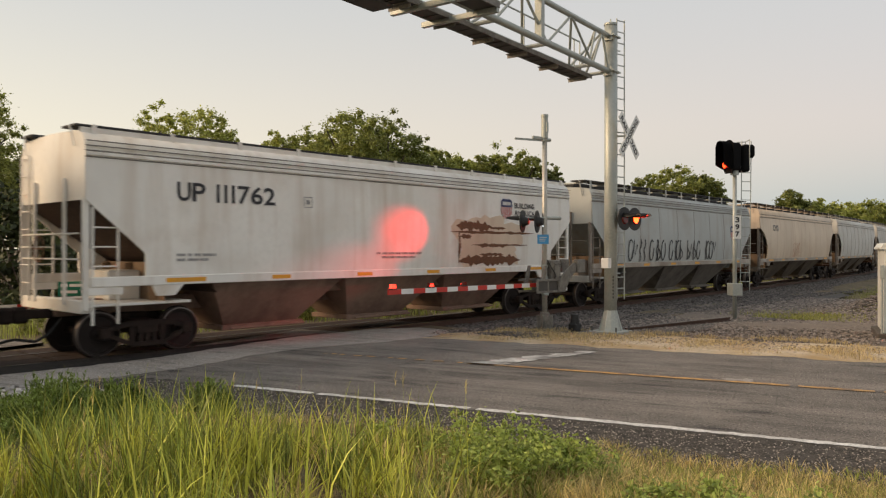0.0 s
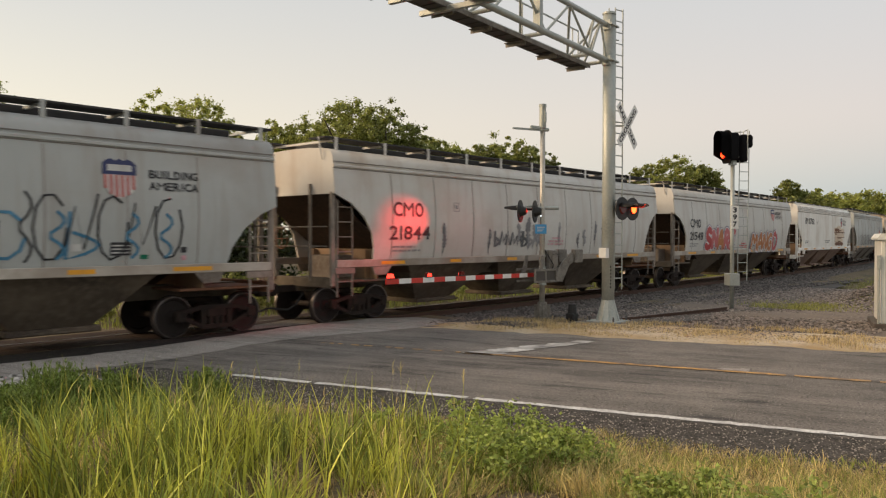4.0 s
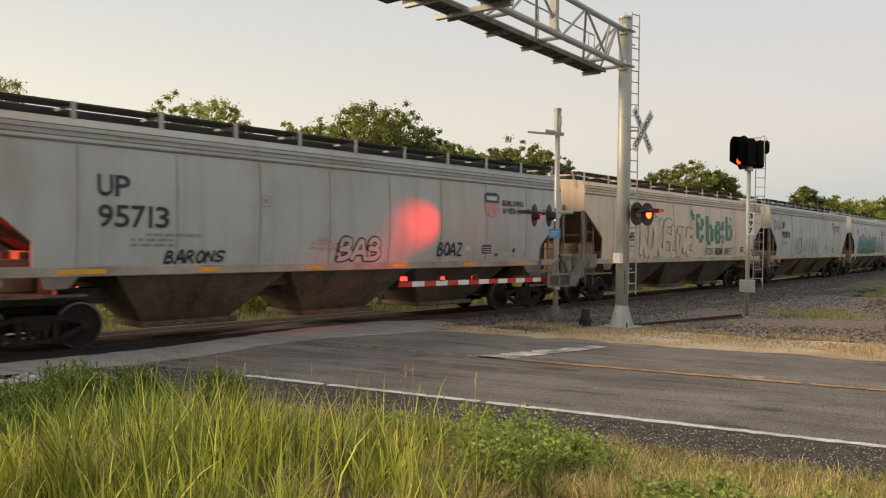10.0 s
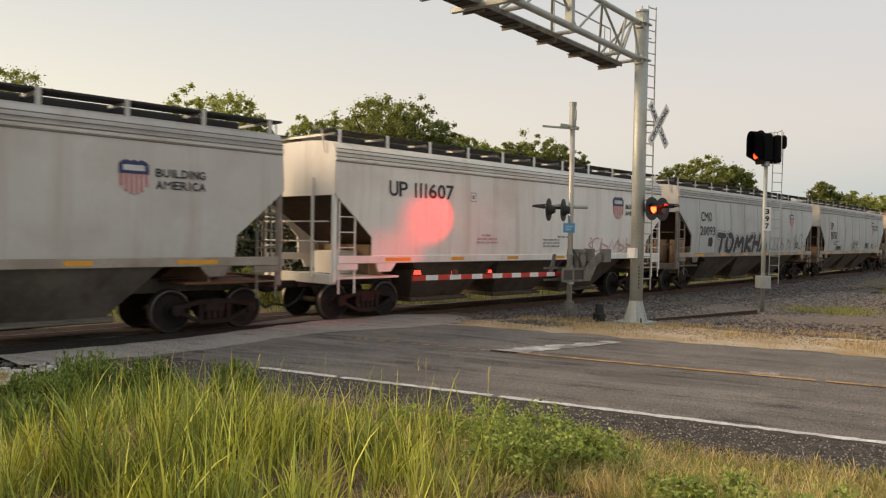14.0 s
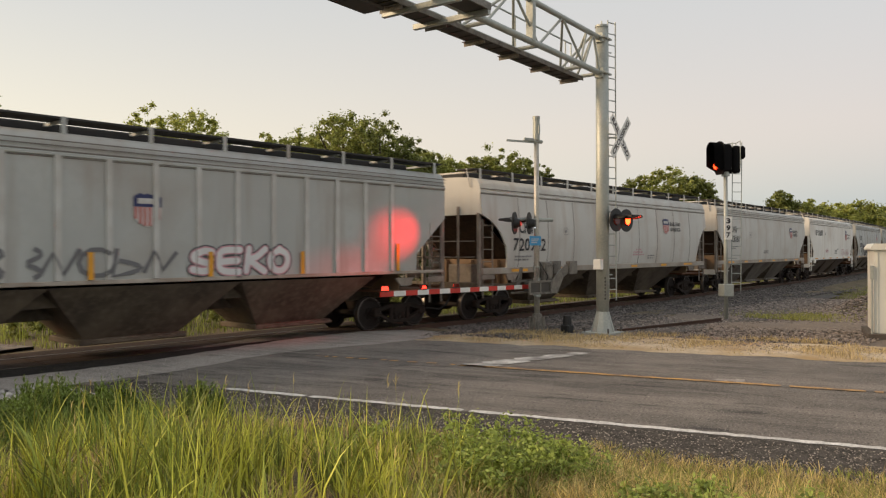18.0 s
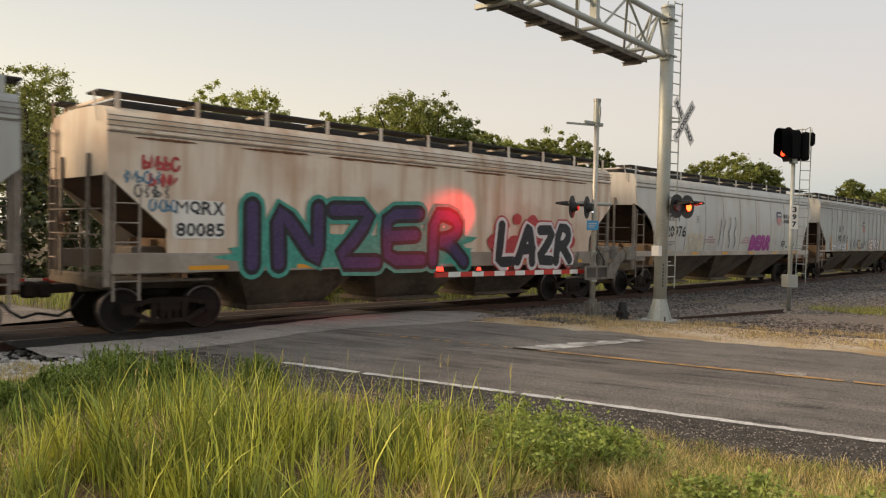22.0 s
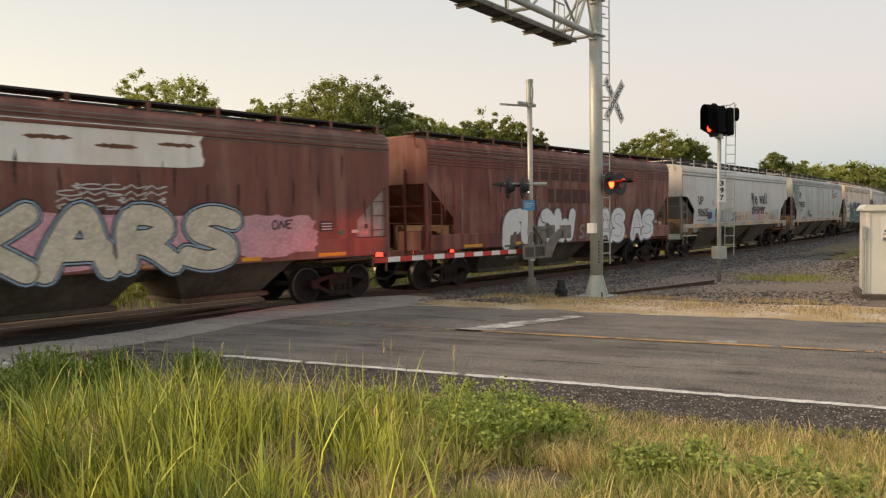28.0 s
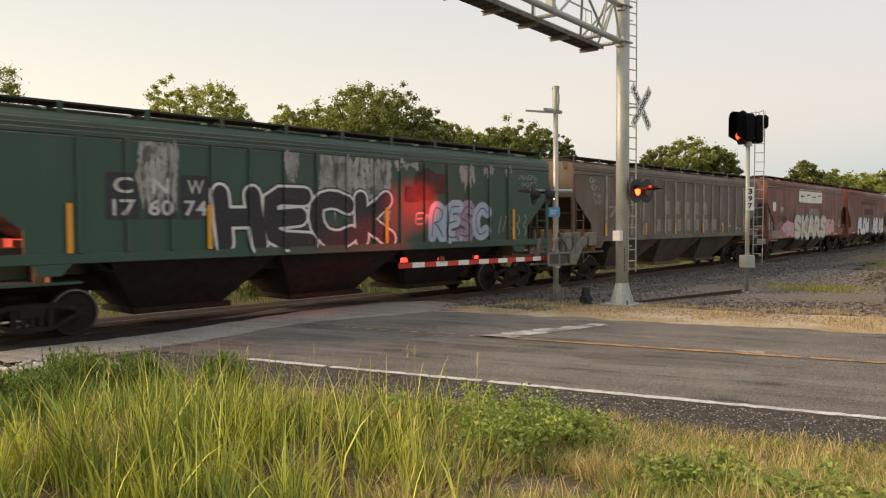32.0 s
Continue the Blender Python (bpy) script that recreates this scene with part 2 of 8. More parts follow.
GRIMY = mat("dusty_end_steel", (0.27, 0.235, 0.20), 0.75, color2=(0.13, 0.10, 0.08), scale=1.6, mix=0.9, fine=(0.30, 0.26, 0.22), fine_scale=9, vary=0.25)
DIRTY_SILL = mat("dirty_sill_paint", (0.46, 0.42, 0.365), 0.7, color2=(0.25, 0.195, 0.15), scale=1.1, mix=0.9, fine=(0.33, 0.28, 0.23), fine_scale=8, vary=0.15)
UNDER_BROWN = mat("brown_dusted_underside", (0.13, 0.10, 0.08), 0.85, spec=0.2, color2=(0.06, 0.048, 0.04), scale=0.9, mix=0.85, fine=(0.15, 0.12, 0.095), fine_scale=7, streak=(0.05, 0.04, 0.035), streak_amount=0.6)
UNDER_GREY = mat("grey_hopper_underside", (0.20, 0.18, 0.155), 0.85, color2=(0.10, 0.085, 0.07), scale=0.9, mix=0.85, fine=(0.22, 0.19, 0.16), fine_scale=7, streak=(0.06, 0.045, 0.04), streak_amount=0.6)
UNDER_DUST = mat("dusty_brown_underside", (0.27, 0.18, 0.135), 0.85, color2=(0.16, 0.10, 0.075), scale=0.9, mix=0.85, fine=(0.29, 0.20, 0.15), fine_scale=7, streak=(0.10, 0.06, 0.045), streak_amount=0.6)
RUST_STEEL = mat("rusted_end_steel", (0.16, 0.07, 0.035), 0.85, color2=(0.09, 0.05, 0.03), scale=2, fine=(0.22, 0.1, 0.05), fine_scale=15)
RUNBOARD = mat("running_board_steel", (0.045, 0.045, 0.046), 0.8, color2=(0.08, 0.075, 0.07), scale=2, spec=0.2)
REFLECTOR = mat("yellow_reflector", (0.80, 0.36, 0.015), 0.4, color2=(0.5, 0.26, 0.05), scale=4)
HOSE = mat("rubber_hose", (0.015, 0.015, 0.015), 0.7)

WHITE_CAR = car_paint("white_car_paint", (0.86, 0.84, 0.79), (0.50, 0.40, 0.30), 0.5)
GREY_CAR = car_paint("grey_car_paint", (0.465, 0.485, 0.47), (0.30, 0.245, 0.20), 0.6)
PALE_CAR = car_paint("pale_grey_car_paint", (0.61, 0.60, 0.565), (0.40, 0.32, 0.26), 0.6)
BEIGE_CAR = car_paint("beige_car_paint", (0.72, 0.59, 0.455), (0.45, 0.30, 0.19), 0.6)
BLUISH_CAR = car_paint("bluish_grey_car_paint", (0.51, 0.53, 0.52), (0.34, 0.29, 0.24), 0.6)
RUSTY_BEIGE = car_paint("rust_streaked_beige_paint", (0.80, 0.70, 0.58), (0.46, 0.25, 0.12), 0.8)
BROWN_CAR = mat("oxide_brown_car_paint", (0.20, 0.050, 0.034), 0.6, color2=(0.085, 0.024, 0.019), scale=1.3, mix=0.9, stretch=(2.6, 2.6, 0.22),
                streak=(0.42, 0.25, 0.19), streak_amount=0.6, fine=(0.13, 0.04, 0.028), fine_scale=9.0, bump=0.12, bump_scale=3.0)
BROWN_CAR_B = mat("faded_oxide_car_paint", (0.21, 0.072, 0.05), 0.6, color2=(0.115, 0.042, 0.032), scale=1.2, mix=0.9, stretch=(2.2, 2.2, 0.25),
                  streak=(0.34, 0.20, 0.15), streak_amount=0.5, fine=(0.15, 0.06, 0.045), fine_scale=8.0, bump=0.12, bump_scale=3.0)
OXIDE_RUN = mat("chalky_oxide_run", (0.30, 0.16, 0.12), 0.75, color2=(0.20, 0.075, 0.055), scale=5, mix=0.9)
GHOST_DARK = mat("darkened_ghost_lettering", (0.05, 0.018, 0.014), 0.7, color2=(0.10, 0.03, 0.024), scale=4, mix=0.8)
TAUPE_CAR = mat("weathered_taupe_car_paint", (0.12, 0.077, 0.053), 0.65, color2=(0.185, 0.165, 0.138), scale=0.9, mix=0.85, streak=(0.085, 0.055, 0.04),
                streak_amount=0.7, fine=(0.15, 0.11, 0.085), fine_scale=6.0, bump=0.12, bump_scale=3.0)
GREEN_CAR = car_paint("dark_green_car_paint", (0.036, 0.085, 0.06), (0.075, 0.085, 0.06), 0.6)
SP_SLATE = mat("dark_grey_spray", (0.10, 0.105, 0.115), 0.5, color2=(0.06, 0.065, 0.07), scale=2.5, mix=0.6)
RIB_TAUPE = mat("faded_rib_paint", (0.37, 0.34, 0.295), 0.7, color2=(0.17, 0.13, 0.105), scale=2.0, mix=0.8, streak=(0.12, 0.085, 0.065), streak_amount=0.5)
PALE_RIB = mat("pale_rib_paint", (0.56, 0.57, 0.55), 0.6, color2=(0.44, 0.42, 0.39), scale=2.0, mix=0.8)
SP_SKY = mat("pale_blue_spray", (0.36, 0.50, 0.62), 0.5, color2=(0.26, 0.38, 0.5), scale=2.5, mix=0.6)
PRIMER = mat("patched_grey_primer", (0.40, 0.40, 0.38), 0.7, color2=(0.50, 0.36, 0.34), scale=1.1, mix=0.9, fine=(0.25, 0.22, 0.2), fine_scale=9, streak=(0.2, 0.13, 0.1), streak_amount=0.4)
PATCH_WHITE = mat("peeling_white_patch", (0.42, 0.42, 0.4), 0.7, color2=(0.2, 0.17, 0.15), scale=3, mix=0.7)


def spray(name, color):
    return mat(name, color, 0.5, color2=tuple(c * 0.6 for c in color), scale=2.5, mix=0.6, fine=tuple(min(1, c * 1.4 + 0.02) for c in color), fine_scale=14)


SP_TEAL, SP_PURPLE, SP_RED, SP_WHITE = spray("teal_spray", (0.06, 0.33, 0.26)), spray("purple_spray", (0.06, 0.035, 0.13)), spray("red_spray", (0.45, 0.045, 0.05)), mat("white_spray", (0.74, 0.74, 0.74), 0.5, color2=(0.58, 0.58, 0.6), scale=1.6, mix=0.6)
SP_BLACK, SP_PINK, SP_ORANGE, SP_MAUVE = spray("black_spray", (0.015, 0.015, 0.02)), spray("pink_spray", (0.6, 0.32, 0.36)), spray("orange_spray", (0.45, 0.16, 0.045)), spray("mauve_spray", (0.28, 0.25, 0.36))
SP_INDIGO = spray("indigo_spray", (0.055, 0.03, 0.115))
SP_ROSE = spray("rose_spray", (0.50, 0.12, 0.13))
SP_GREEN, SP_MAGENTA, SP_BLUE, SP_SAND = spray("green_spray", (0.04, 0.20, 0.14)), spray("magenta_spray", (0.36, 0.05, 0.28)), spray("blue_spray", (0.06, 0.22, 0.36)), spray("sand_spray", (0.60, 0.54, 0.42))
SHIELD_BLUE, SHIELD_RED = mat("shield_blue", (0.026, 0.034, 0.115), 0.5), mat("shield_red", (0.5, 0.16, 0.15), 0.5)
LEAF = mat("oak_leaf", (0.30, 0.325, 0.085), 0.6, island=0.5, thin=0.45)
# scrub leaves: the trees' shade is put into their very dark colour
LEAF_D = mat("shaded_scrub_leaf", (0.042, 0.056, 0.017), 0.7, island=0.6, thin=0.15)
LEAF_B = mat("light_leaf", (0.38, 0.405, 0.10), 0.6, island=0.45, thin=0.45)
LEAF_C = mat("dark_leaf", (0.215, 0.24, 0.066), 0.6, island=0.5, thin=0.4)
BARK = mat("bark", (0.09, 0.07, 0.055), 0.95, bump=0.6)
GRASS = mat("tall_grass_blade", (0.44, 0.455, 0.075), 0.5, island=0.75, thin=0.25)
GRASS_MID = mat("green_grass_blade", (0.26, 0.31, 0.06), 0.5, island=0.65, thin=0.25)
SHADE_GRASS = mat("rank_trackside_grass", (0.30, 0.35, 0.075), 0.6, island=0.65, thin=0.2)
# dark colour for the shadow lines along the eaves
EAVE_SHADE = mat("grimy_eave_groove", (0.16, 0.145, 0.13), 0.8, color2=(0.26, 0.24, 0.22), scale=1.2, mix=0.9)
SEAM = mat("grimy_weld_seam", (0.27, 0.245, 0.22), 0.7, color2=(0.38, 0.36, 0.33), scale=1.5, mix=0.8)
WORN_WHITE = mat("worn_stop_paint", (0.72, 0.70, 0.66), 0.75, color2=(0.16, 0.15, 0.14), scale=2.2, mix=0.95, fine=(0.2, 0.19, 0.18), fine_scale=18)
GRASS_DRY = mat("dry_grass_blade", (0.62, 0.50, 0.21), 0.7, island=0.45, thin=0.3)
THATCH = mat("brown_thatch", (0.26, 0.185, 0.08), 0.8, island=0.6)
GRASS_DARK = mat("dark_weed_leaf", (0.185, 0.255, 0.052), 0.55, island=0.6, thin=0.3)
VERGE_GREEN = mat("thin_verge_grass", (0.31, 0.315, 0.08), 0.6, island=0.5, thin=0.3)
VERGE_STRAW = mat("bleached_straw", (0.50, 0.39, 0.19), 0.8, island=0.5, thin=0.2)
MECH = mat("weathered_mechanism_paint", (0.22, 0.205, 0.18), 0.6, metal=0.2, color2=(0.09, 0.08, 0.07), scale=4, mix=0.8, fine=(0.3, 0.28, 0.25), fine_scale=25)
WEED = mat("broad_weed_leaf", (0.34, 0.41, 0.10), 0.55, island=0.55, thin=0.4)
SPOIL = mat("pinkish_gravel", (0.165, 0.135, 0.112), 0.95, color2=(0.25, 0.195, 0.14), scale=0.9, mix=0.8, fine=(0.12, 0.105, 0.095), fine_scale=16, bump=1.0, bump_scale=20)
GRAVEL = mat("grey_gravel", (0.07, 0.064, 0.058), 0.95, color2=(0.125, 0.108, 0.092), scale=1.2, mix=0.7, fine=(0.07, 0.065, 0.06), fine_scale=16, bump=1.0, bump_scale=20)


# ---- mesh helpers ----
def mesh_ob(name, bm, material, parent=None, label=""):
    me = bpy.data.meshes.new(name)
    bm.to_mesh(me)
    bm.free()
    for mm in (material if isinstance(material, (list, tuple)) else [material]):
        me.materials.append(mm)
    ob = new(name, me)
    if parent:
        ob.parent = parent
    if label:
        ob["label"] = label
    return ob


def part(name, bm, material, parent, label=""):
    return mesh_ob(name, bm, material, parent, label)


def share(name, ob, parent, m=None, label=""):
    """Another object on the same mesh."""
    o = new(name, ob.data)
    o.parent = parent
    if m is not None:
        o.matrix_basis = m
    if label:
        o["label"] = label
    return o


def thing(name, label, category, x=0, y=0, z=0, rz=0, group="", kind=""):
    ob = new(name)
    ob.empty_display_size = 0.2
    ob.matrix_basis = pose(x, y, z, 0, 0, rz)
    return tagged(ob, label, category, group, kind)


def box(bm, x0, x1, y0, y1, z0, z1, bevel=0.0, m=None):
    r = bmesh.ops.create_cube(bm, size=1.0)
    vs = r["verts"]
    bmesh.ops.transform(bm, matrix=Matrix.Translation(((x0 + x1) / 2, (y0 + y1) / 2, (z0 + z1) / 2)) @ Matrix.Diagonal((x1 - x0, y1 - y0, z1 - z0, 1)), verts=vs)
    if bevel:
        es = list({e for v in vs for e in v.link_edges})
        r = bmesh.ops.bevel(bm, geom=es, offset=bevel, segments=1, affect="EDGES", profile=0.7)
        vs = list({v for f in r["faces"] for v in f.verts} | {v for v in vs if v.is_valid})
    if m is not None:
        bmesh.ops.transform(bm, matrix=m, verts=vs)
    return vs


def rod(bm, a, b, r, r2=None, seg=10):
    """A round bar from a to b."""
    a, b = Vector(a), Vector(b)
    d = b - a
    q = d.to_track_quat("Z", "Y").to_matrix().to_4x4()
    bmesh.ops.create_cone(bm, cap_ends=True, segments=seg, radius1=r, radius2=r if r2 is None else r2, depth=d.length,
                          matrix=Matrix.Translation((a + b) / 2) @ q)


def beam(bm, a, b, w, h, up=(0, 0, 1)):
    """A square bar from a to b."""
    a, b = Vector(a), Vector(b)
    d = (b - a)
    z = d.normalized()
    x = Vector(up).cross(z)
    x = x.normalized() if x.length > 1e-4 else Vector((1, 0, 0))
    y = z.cross(x)
    m = Matrix((x, y, z)).transposed().to_4x4()
    m.translation = (a + b) / 2
    r = bmesh.ops.create_cube(bm, size=1.0)
    bmesh.ops.transform(bm, matrix=m @ Matrix.Diagonal((w, h, d.length, 1)), verts=r["verts"])


def poly(bm, pts):
    return bm.faces.new([bm.verts.new(p) for p in pts])


def slab(bm, pts, y0, y1):
    """A plate whose outline lies in x and z, from y0 to y1."""
    a = [bm.verts.new((x, y0, z)) for x, z in pts]
    b = [bm.verts.new((x, y1, z)) for x, z in pts]
    bm.faces.new(a)
    bm.faces.new(b[::-1])
    for i in range(len(pts)):
        j = (i + 1) % len(pts)
        bm.faces.new((a[j], a[i], b[i], b[j]))


def smooth(ob):
    for p in ob.data.polygons:
        p.use_smooth = True
    return ob


def soup(name, verts, faces, material, parent=None):
    """A mesh from arrays of vertices and equal-sized faces."""
    verts, faces = np.asarray(verts, dtype=np.float32).reshape(-1, 3), np.asarray(faces, dtype=np.int32)
    me = bpy.data.meshes.new(name)
    k = faces.shape[1]
    me.vertices.add(len(verts))
    me.vertices.foreach_set("co", verts.ravel())
    me.loops.add(faces.size)
    me.loops.foreach_set("vertex_index", faces.ravel())
    me.polygons.add(len(faces))
    me.polygons.foreach_set("loop_start", np.arange(0, faces.size, k, dtype=np.int32))
    me.update(calc_edges=True)
    me.materials.append(material)
    ob = new(name, me)
    if parent:
        ob.parent = parent
    return ob


FONT_CACHE = {}


def letters(text, size, thicken=0.0, shear=0.0, space=1.0, depth=0.003):
    """A mesh of built-in lettering, in x and z, facing -y, from its lower left corner."""
    key = (text, size, thicken, shear, space, depth)
    if key not in FONT_CACHE:
        cu = bpy.data.curves.new("lettering", "FONT")
        cu.body, cu.size, cu.offset, cu.shear, cu.space_character = text, size, thicken, shear, space
        cu.extrude, cu.resolution_u = depth, 3
        ob = bpy.data.objects.new("lettering", cu)
        me = bpy.data.meshes.new_from_object(ob)
        bpy.data.objects.remove(ob)
        bpy.data.curves.remove(cu)
        me.transform(pose(0, 0, 0, 90, 0, 0))
        FONT_CACHE[key] = me
    return FONT_CACHE[key].copy()


def write(name, text, x, y, z, size, material, parent, thicken=0.0, shear=0.0, space=1.0, width=0.0, height=0.0, label=""):
    """Lettering with its lower left corner at x, z, fitted to a width and height where they are given."""
    me = letters(text, size, thicken, shear, space)
    co = np.empty(len(me.vertices) * 3, dtype=np.float32)
    me.vertices.foreach_get("co", co)
    co = co.reshape(-1, 3)
    lo, hi = co.min(0), co.max(0)
    sx = width / (hi[0] - lo[0]) if width else 1.0
    sz = height / (hi[2] - lo[2]) if height else 1.0
    co[:, 0] = (co[:, 0] - lo[0]) * sx
    co[:, 2] = (co[:, 2] - lo[2]) * sz
    me.vertices.foreach_set("co", co.ravel())
    me.materials.append(material)
    ob = new(name, me)
    ob.parent = parent
    ob.location = (x, y, z)
    if label:
        ob["label"] = label
    return ob


# ---- the plan ----
RAIL_Y, RAIL_X, TURN0, BEND = 16.32, 12.0, radians(-0.8), 1 / 700


def track(s):
    """The track's centre line: place and heading, s metres from the crossing."""
    if s <= 3:
        return RAIL_X + s * math.cos(TURN0), RAIL_Y + s * math.sin(TURN0), TURN0
    x0, y0 = RAIL_X + 3 * math.cos(TURN0), RAIL_Y + 3 * math.sin(TURN0)
    a = TURN0 + (s - 3) * BEND
    return x0 + (math.sin(a) - math.sin(TURN0)) / BEND, y0 - (math.cos(a) - math.cos(TURN0)) / BEND, a


def beside(s, off, z=0.0):
    x, y, a = track(s)
    return (x - math.sin(a) * off, y + math.cos(a) * off, z)


ROAD_U = Vector((-0.272, 0.962, 0)).normalized()
ROAD_N = Vector((ROAD_U.y, -ROAD_U.x, 0))


def on_road(n, v, z=0.0):
    """Across the road (n grows away from the camera) and along it (v grows towards the far side)."""
    p = ROAD_N * n + ROAD_U * v
    return (p.x, p.y, z)


def road_nv(x, y):
    return ROAD_N.x * x + ROAD_N.y * y, ROAD_U.x * x + ROAD_U.y * y


NEAR_EDGE, FAR_EDGE = 8.75, 17.3


def track_off(x, y):
    """Signed distance from the track's centre line, positive behind it."""
    s = x - RAIL_X
    for _ in range(3):
        tx, ty, a = track(s)
        s += (x - tx) * math.cos(a) + (y - ty) * math.sin(a)
    tx, ty, a = track(s)
    return -(x - tx) * math.sin(a) + (y - ty) * math.cos(a), s


def ground_z(x, y):
    n, v = road_nv(x, y)
    off, s = track_off(x, y)
    z = -0.10 if n > NEAR_EDGE + 1.2 else -0.03
    if n < NEAR_EDGE and off < -3:
        k = min(1.0, (NEAR_EDGE - n) / 5.5)
        z = -0.02 + 0.535 * k * k * (3 - 2 * k) * min(1, (-off - 3) / 4)
        z += 0.05 * k * noise.noise((x * 0.9, y * 0.9, 0))
    elif n > FAR_EDGE and abs(off) > 3:
        z = -0.10 + 0.06 * noise.noise((x * 0.4, y * 0.4, 3))
        if off < 0:
            z -= 0.45 * min(1, max(0, (x - 26) / 14)) * min(1, (-off - 2.6) / 2.5)
    if abs(off) < 3.2:
        z = min(z, -0.30 if s < -5.9 or s > 5.6 else -0.07)
    elif NEAR_EDGE + 1.2 < n < FAR_EDGE - 0.6:
        z = min(z, -0.07)
    return z


def build_ground():
    xs = sorted({*np.round(np.linspace(-30, 70, 141), 3), *(-1500, -600, -250, -120, -70, -45, 85, 105, 130, 180, 260, 400, 700, 1500)})
    ys = sorted({*np.round(np.linspace(-14, 40, 91), 3), *(-1500, -600, -250, -120, -60, -30, 46, 55, 70, 90, 120, 180, 300, 600, 1500)})
    verts = [(x, y, ground_z(x, y) if abs(x) < 400 and abs(y) < 400 else -0.1) for y in ys for x in xs]
    w = len(xs)
    faces = [(j * w + i, j * w + i + 1, (j + 1) * w + i + 1, (j + 1) * w + i) for j in range(len(ys) - 1) for i in range(w - 1)]
    g = smooth(soup("ground", verts, faces, SOIL))
    tagged(g, "dry soil ground with sparse grass beside the railway", "ground", kind="structure")


def strip(name, n0, n1, v0, v1, z, material, steps=24, thick=0.12):
    bm = bmesh.new()
    top, low = [], []
    for i in range(steps + 1):
        v = v0 + (v1 - v0) * i / steps
        top.append((bm.verts.new(on_road(n0, v, z)), bm.verts.new(on_road(n1, v, z))))
        low.append((bm.verts.new(on_road(n0, v, z - thick)), bm.verts.new(on_road(n1, v, z - thick))))
    for i in range(steps):
        a, b, c, d = top[i], top[i + 1], low[i], low[i + 1]
        bm.faces.new((a[0], a[1], b[1], b[0]))
        bm.faces.new((c[0], d[0], d[1], c[1]))
        bm.faces.new((a[0], b[0], d[0], c[0]))
        bm.faces.new((a[1], c[1], d[1], b[1]))
    bmesh.ops.recalc_face_normals(bm, faces=bm.faces)
    return mesh_ob(name, bm, material)


def ragged(name, n0, n1, v0, v1, z, material, amp=0.05, step=0.12, seed=0, gaps=0.0, dip=0.0):
    """A worn painted band on the road with an uneven edge."""
    rnd = random.Random(seed)
    bm = bmesh.new()
    k = max(2, int((v1 - v0) / step))
    prev = None
    for i in range(k + 1):
        v = v0 + (v1 - v0) * i / k
        a = bm.verts.new(on_road(n0 + rnd.uniform(-amp, amp), v, z - dip))
        b = bm.verts.new(on_road(n1 + rnd.uniform(-amp, amp), v, z))
        if prev and rnd.random() > gaps:
            bm.faces.new((prev[0], prev[1], b, a))
        prev = (a, b)
    bmesh.ops.recalc_face_normals(bm, faces=bm.faces)
    for f in bm.faces:
        if f.normal.z < 0:
            f.normal_flip()
    return mesh_ob(name, bm, material)


def skewed_stop():
    """The stop line lies askew, parallel with the track."""
    rnd = random.Random(7)
    bm = bmesh.new()
    prev = None
    for i in range(41):
        n = 13.45 + 2.75 * i / 40
        v = 5.72 - 1.40 * i / 40
        a = bm.verts.new(on_road(n, v - 0.36 + rnd.uniform(-0.10, 0.10), 0.012))
        b = bm.verts.new(on_road(n, v + 0.30 - 0.007 * i + rnd.uniform(-0.10, 0.10), 0.012))
        if prev and rnd.random() > 0.04:
            bm.faces.new((prev[0], a, b, prev[1]))
        prev = (a, b)
    for f in bm.faces:
        f.normal_update()
        if f.normal.z < 0:
            f.normal_flip()
    return mesh_ob("stop_line", bm, WORN_WHITE)


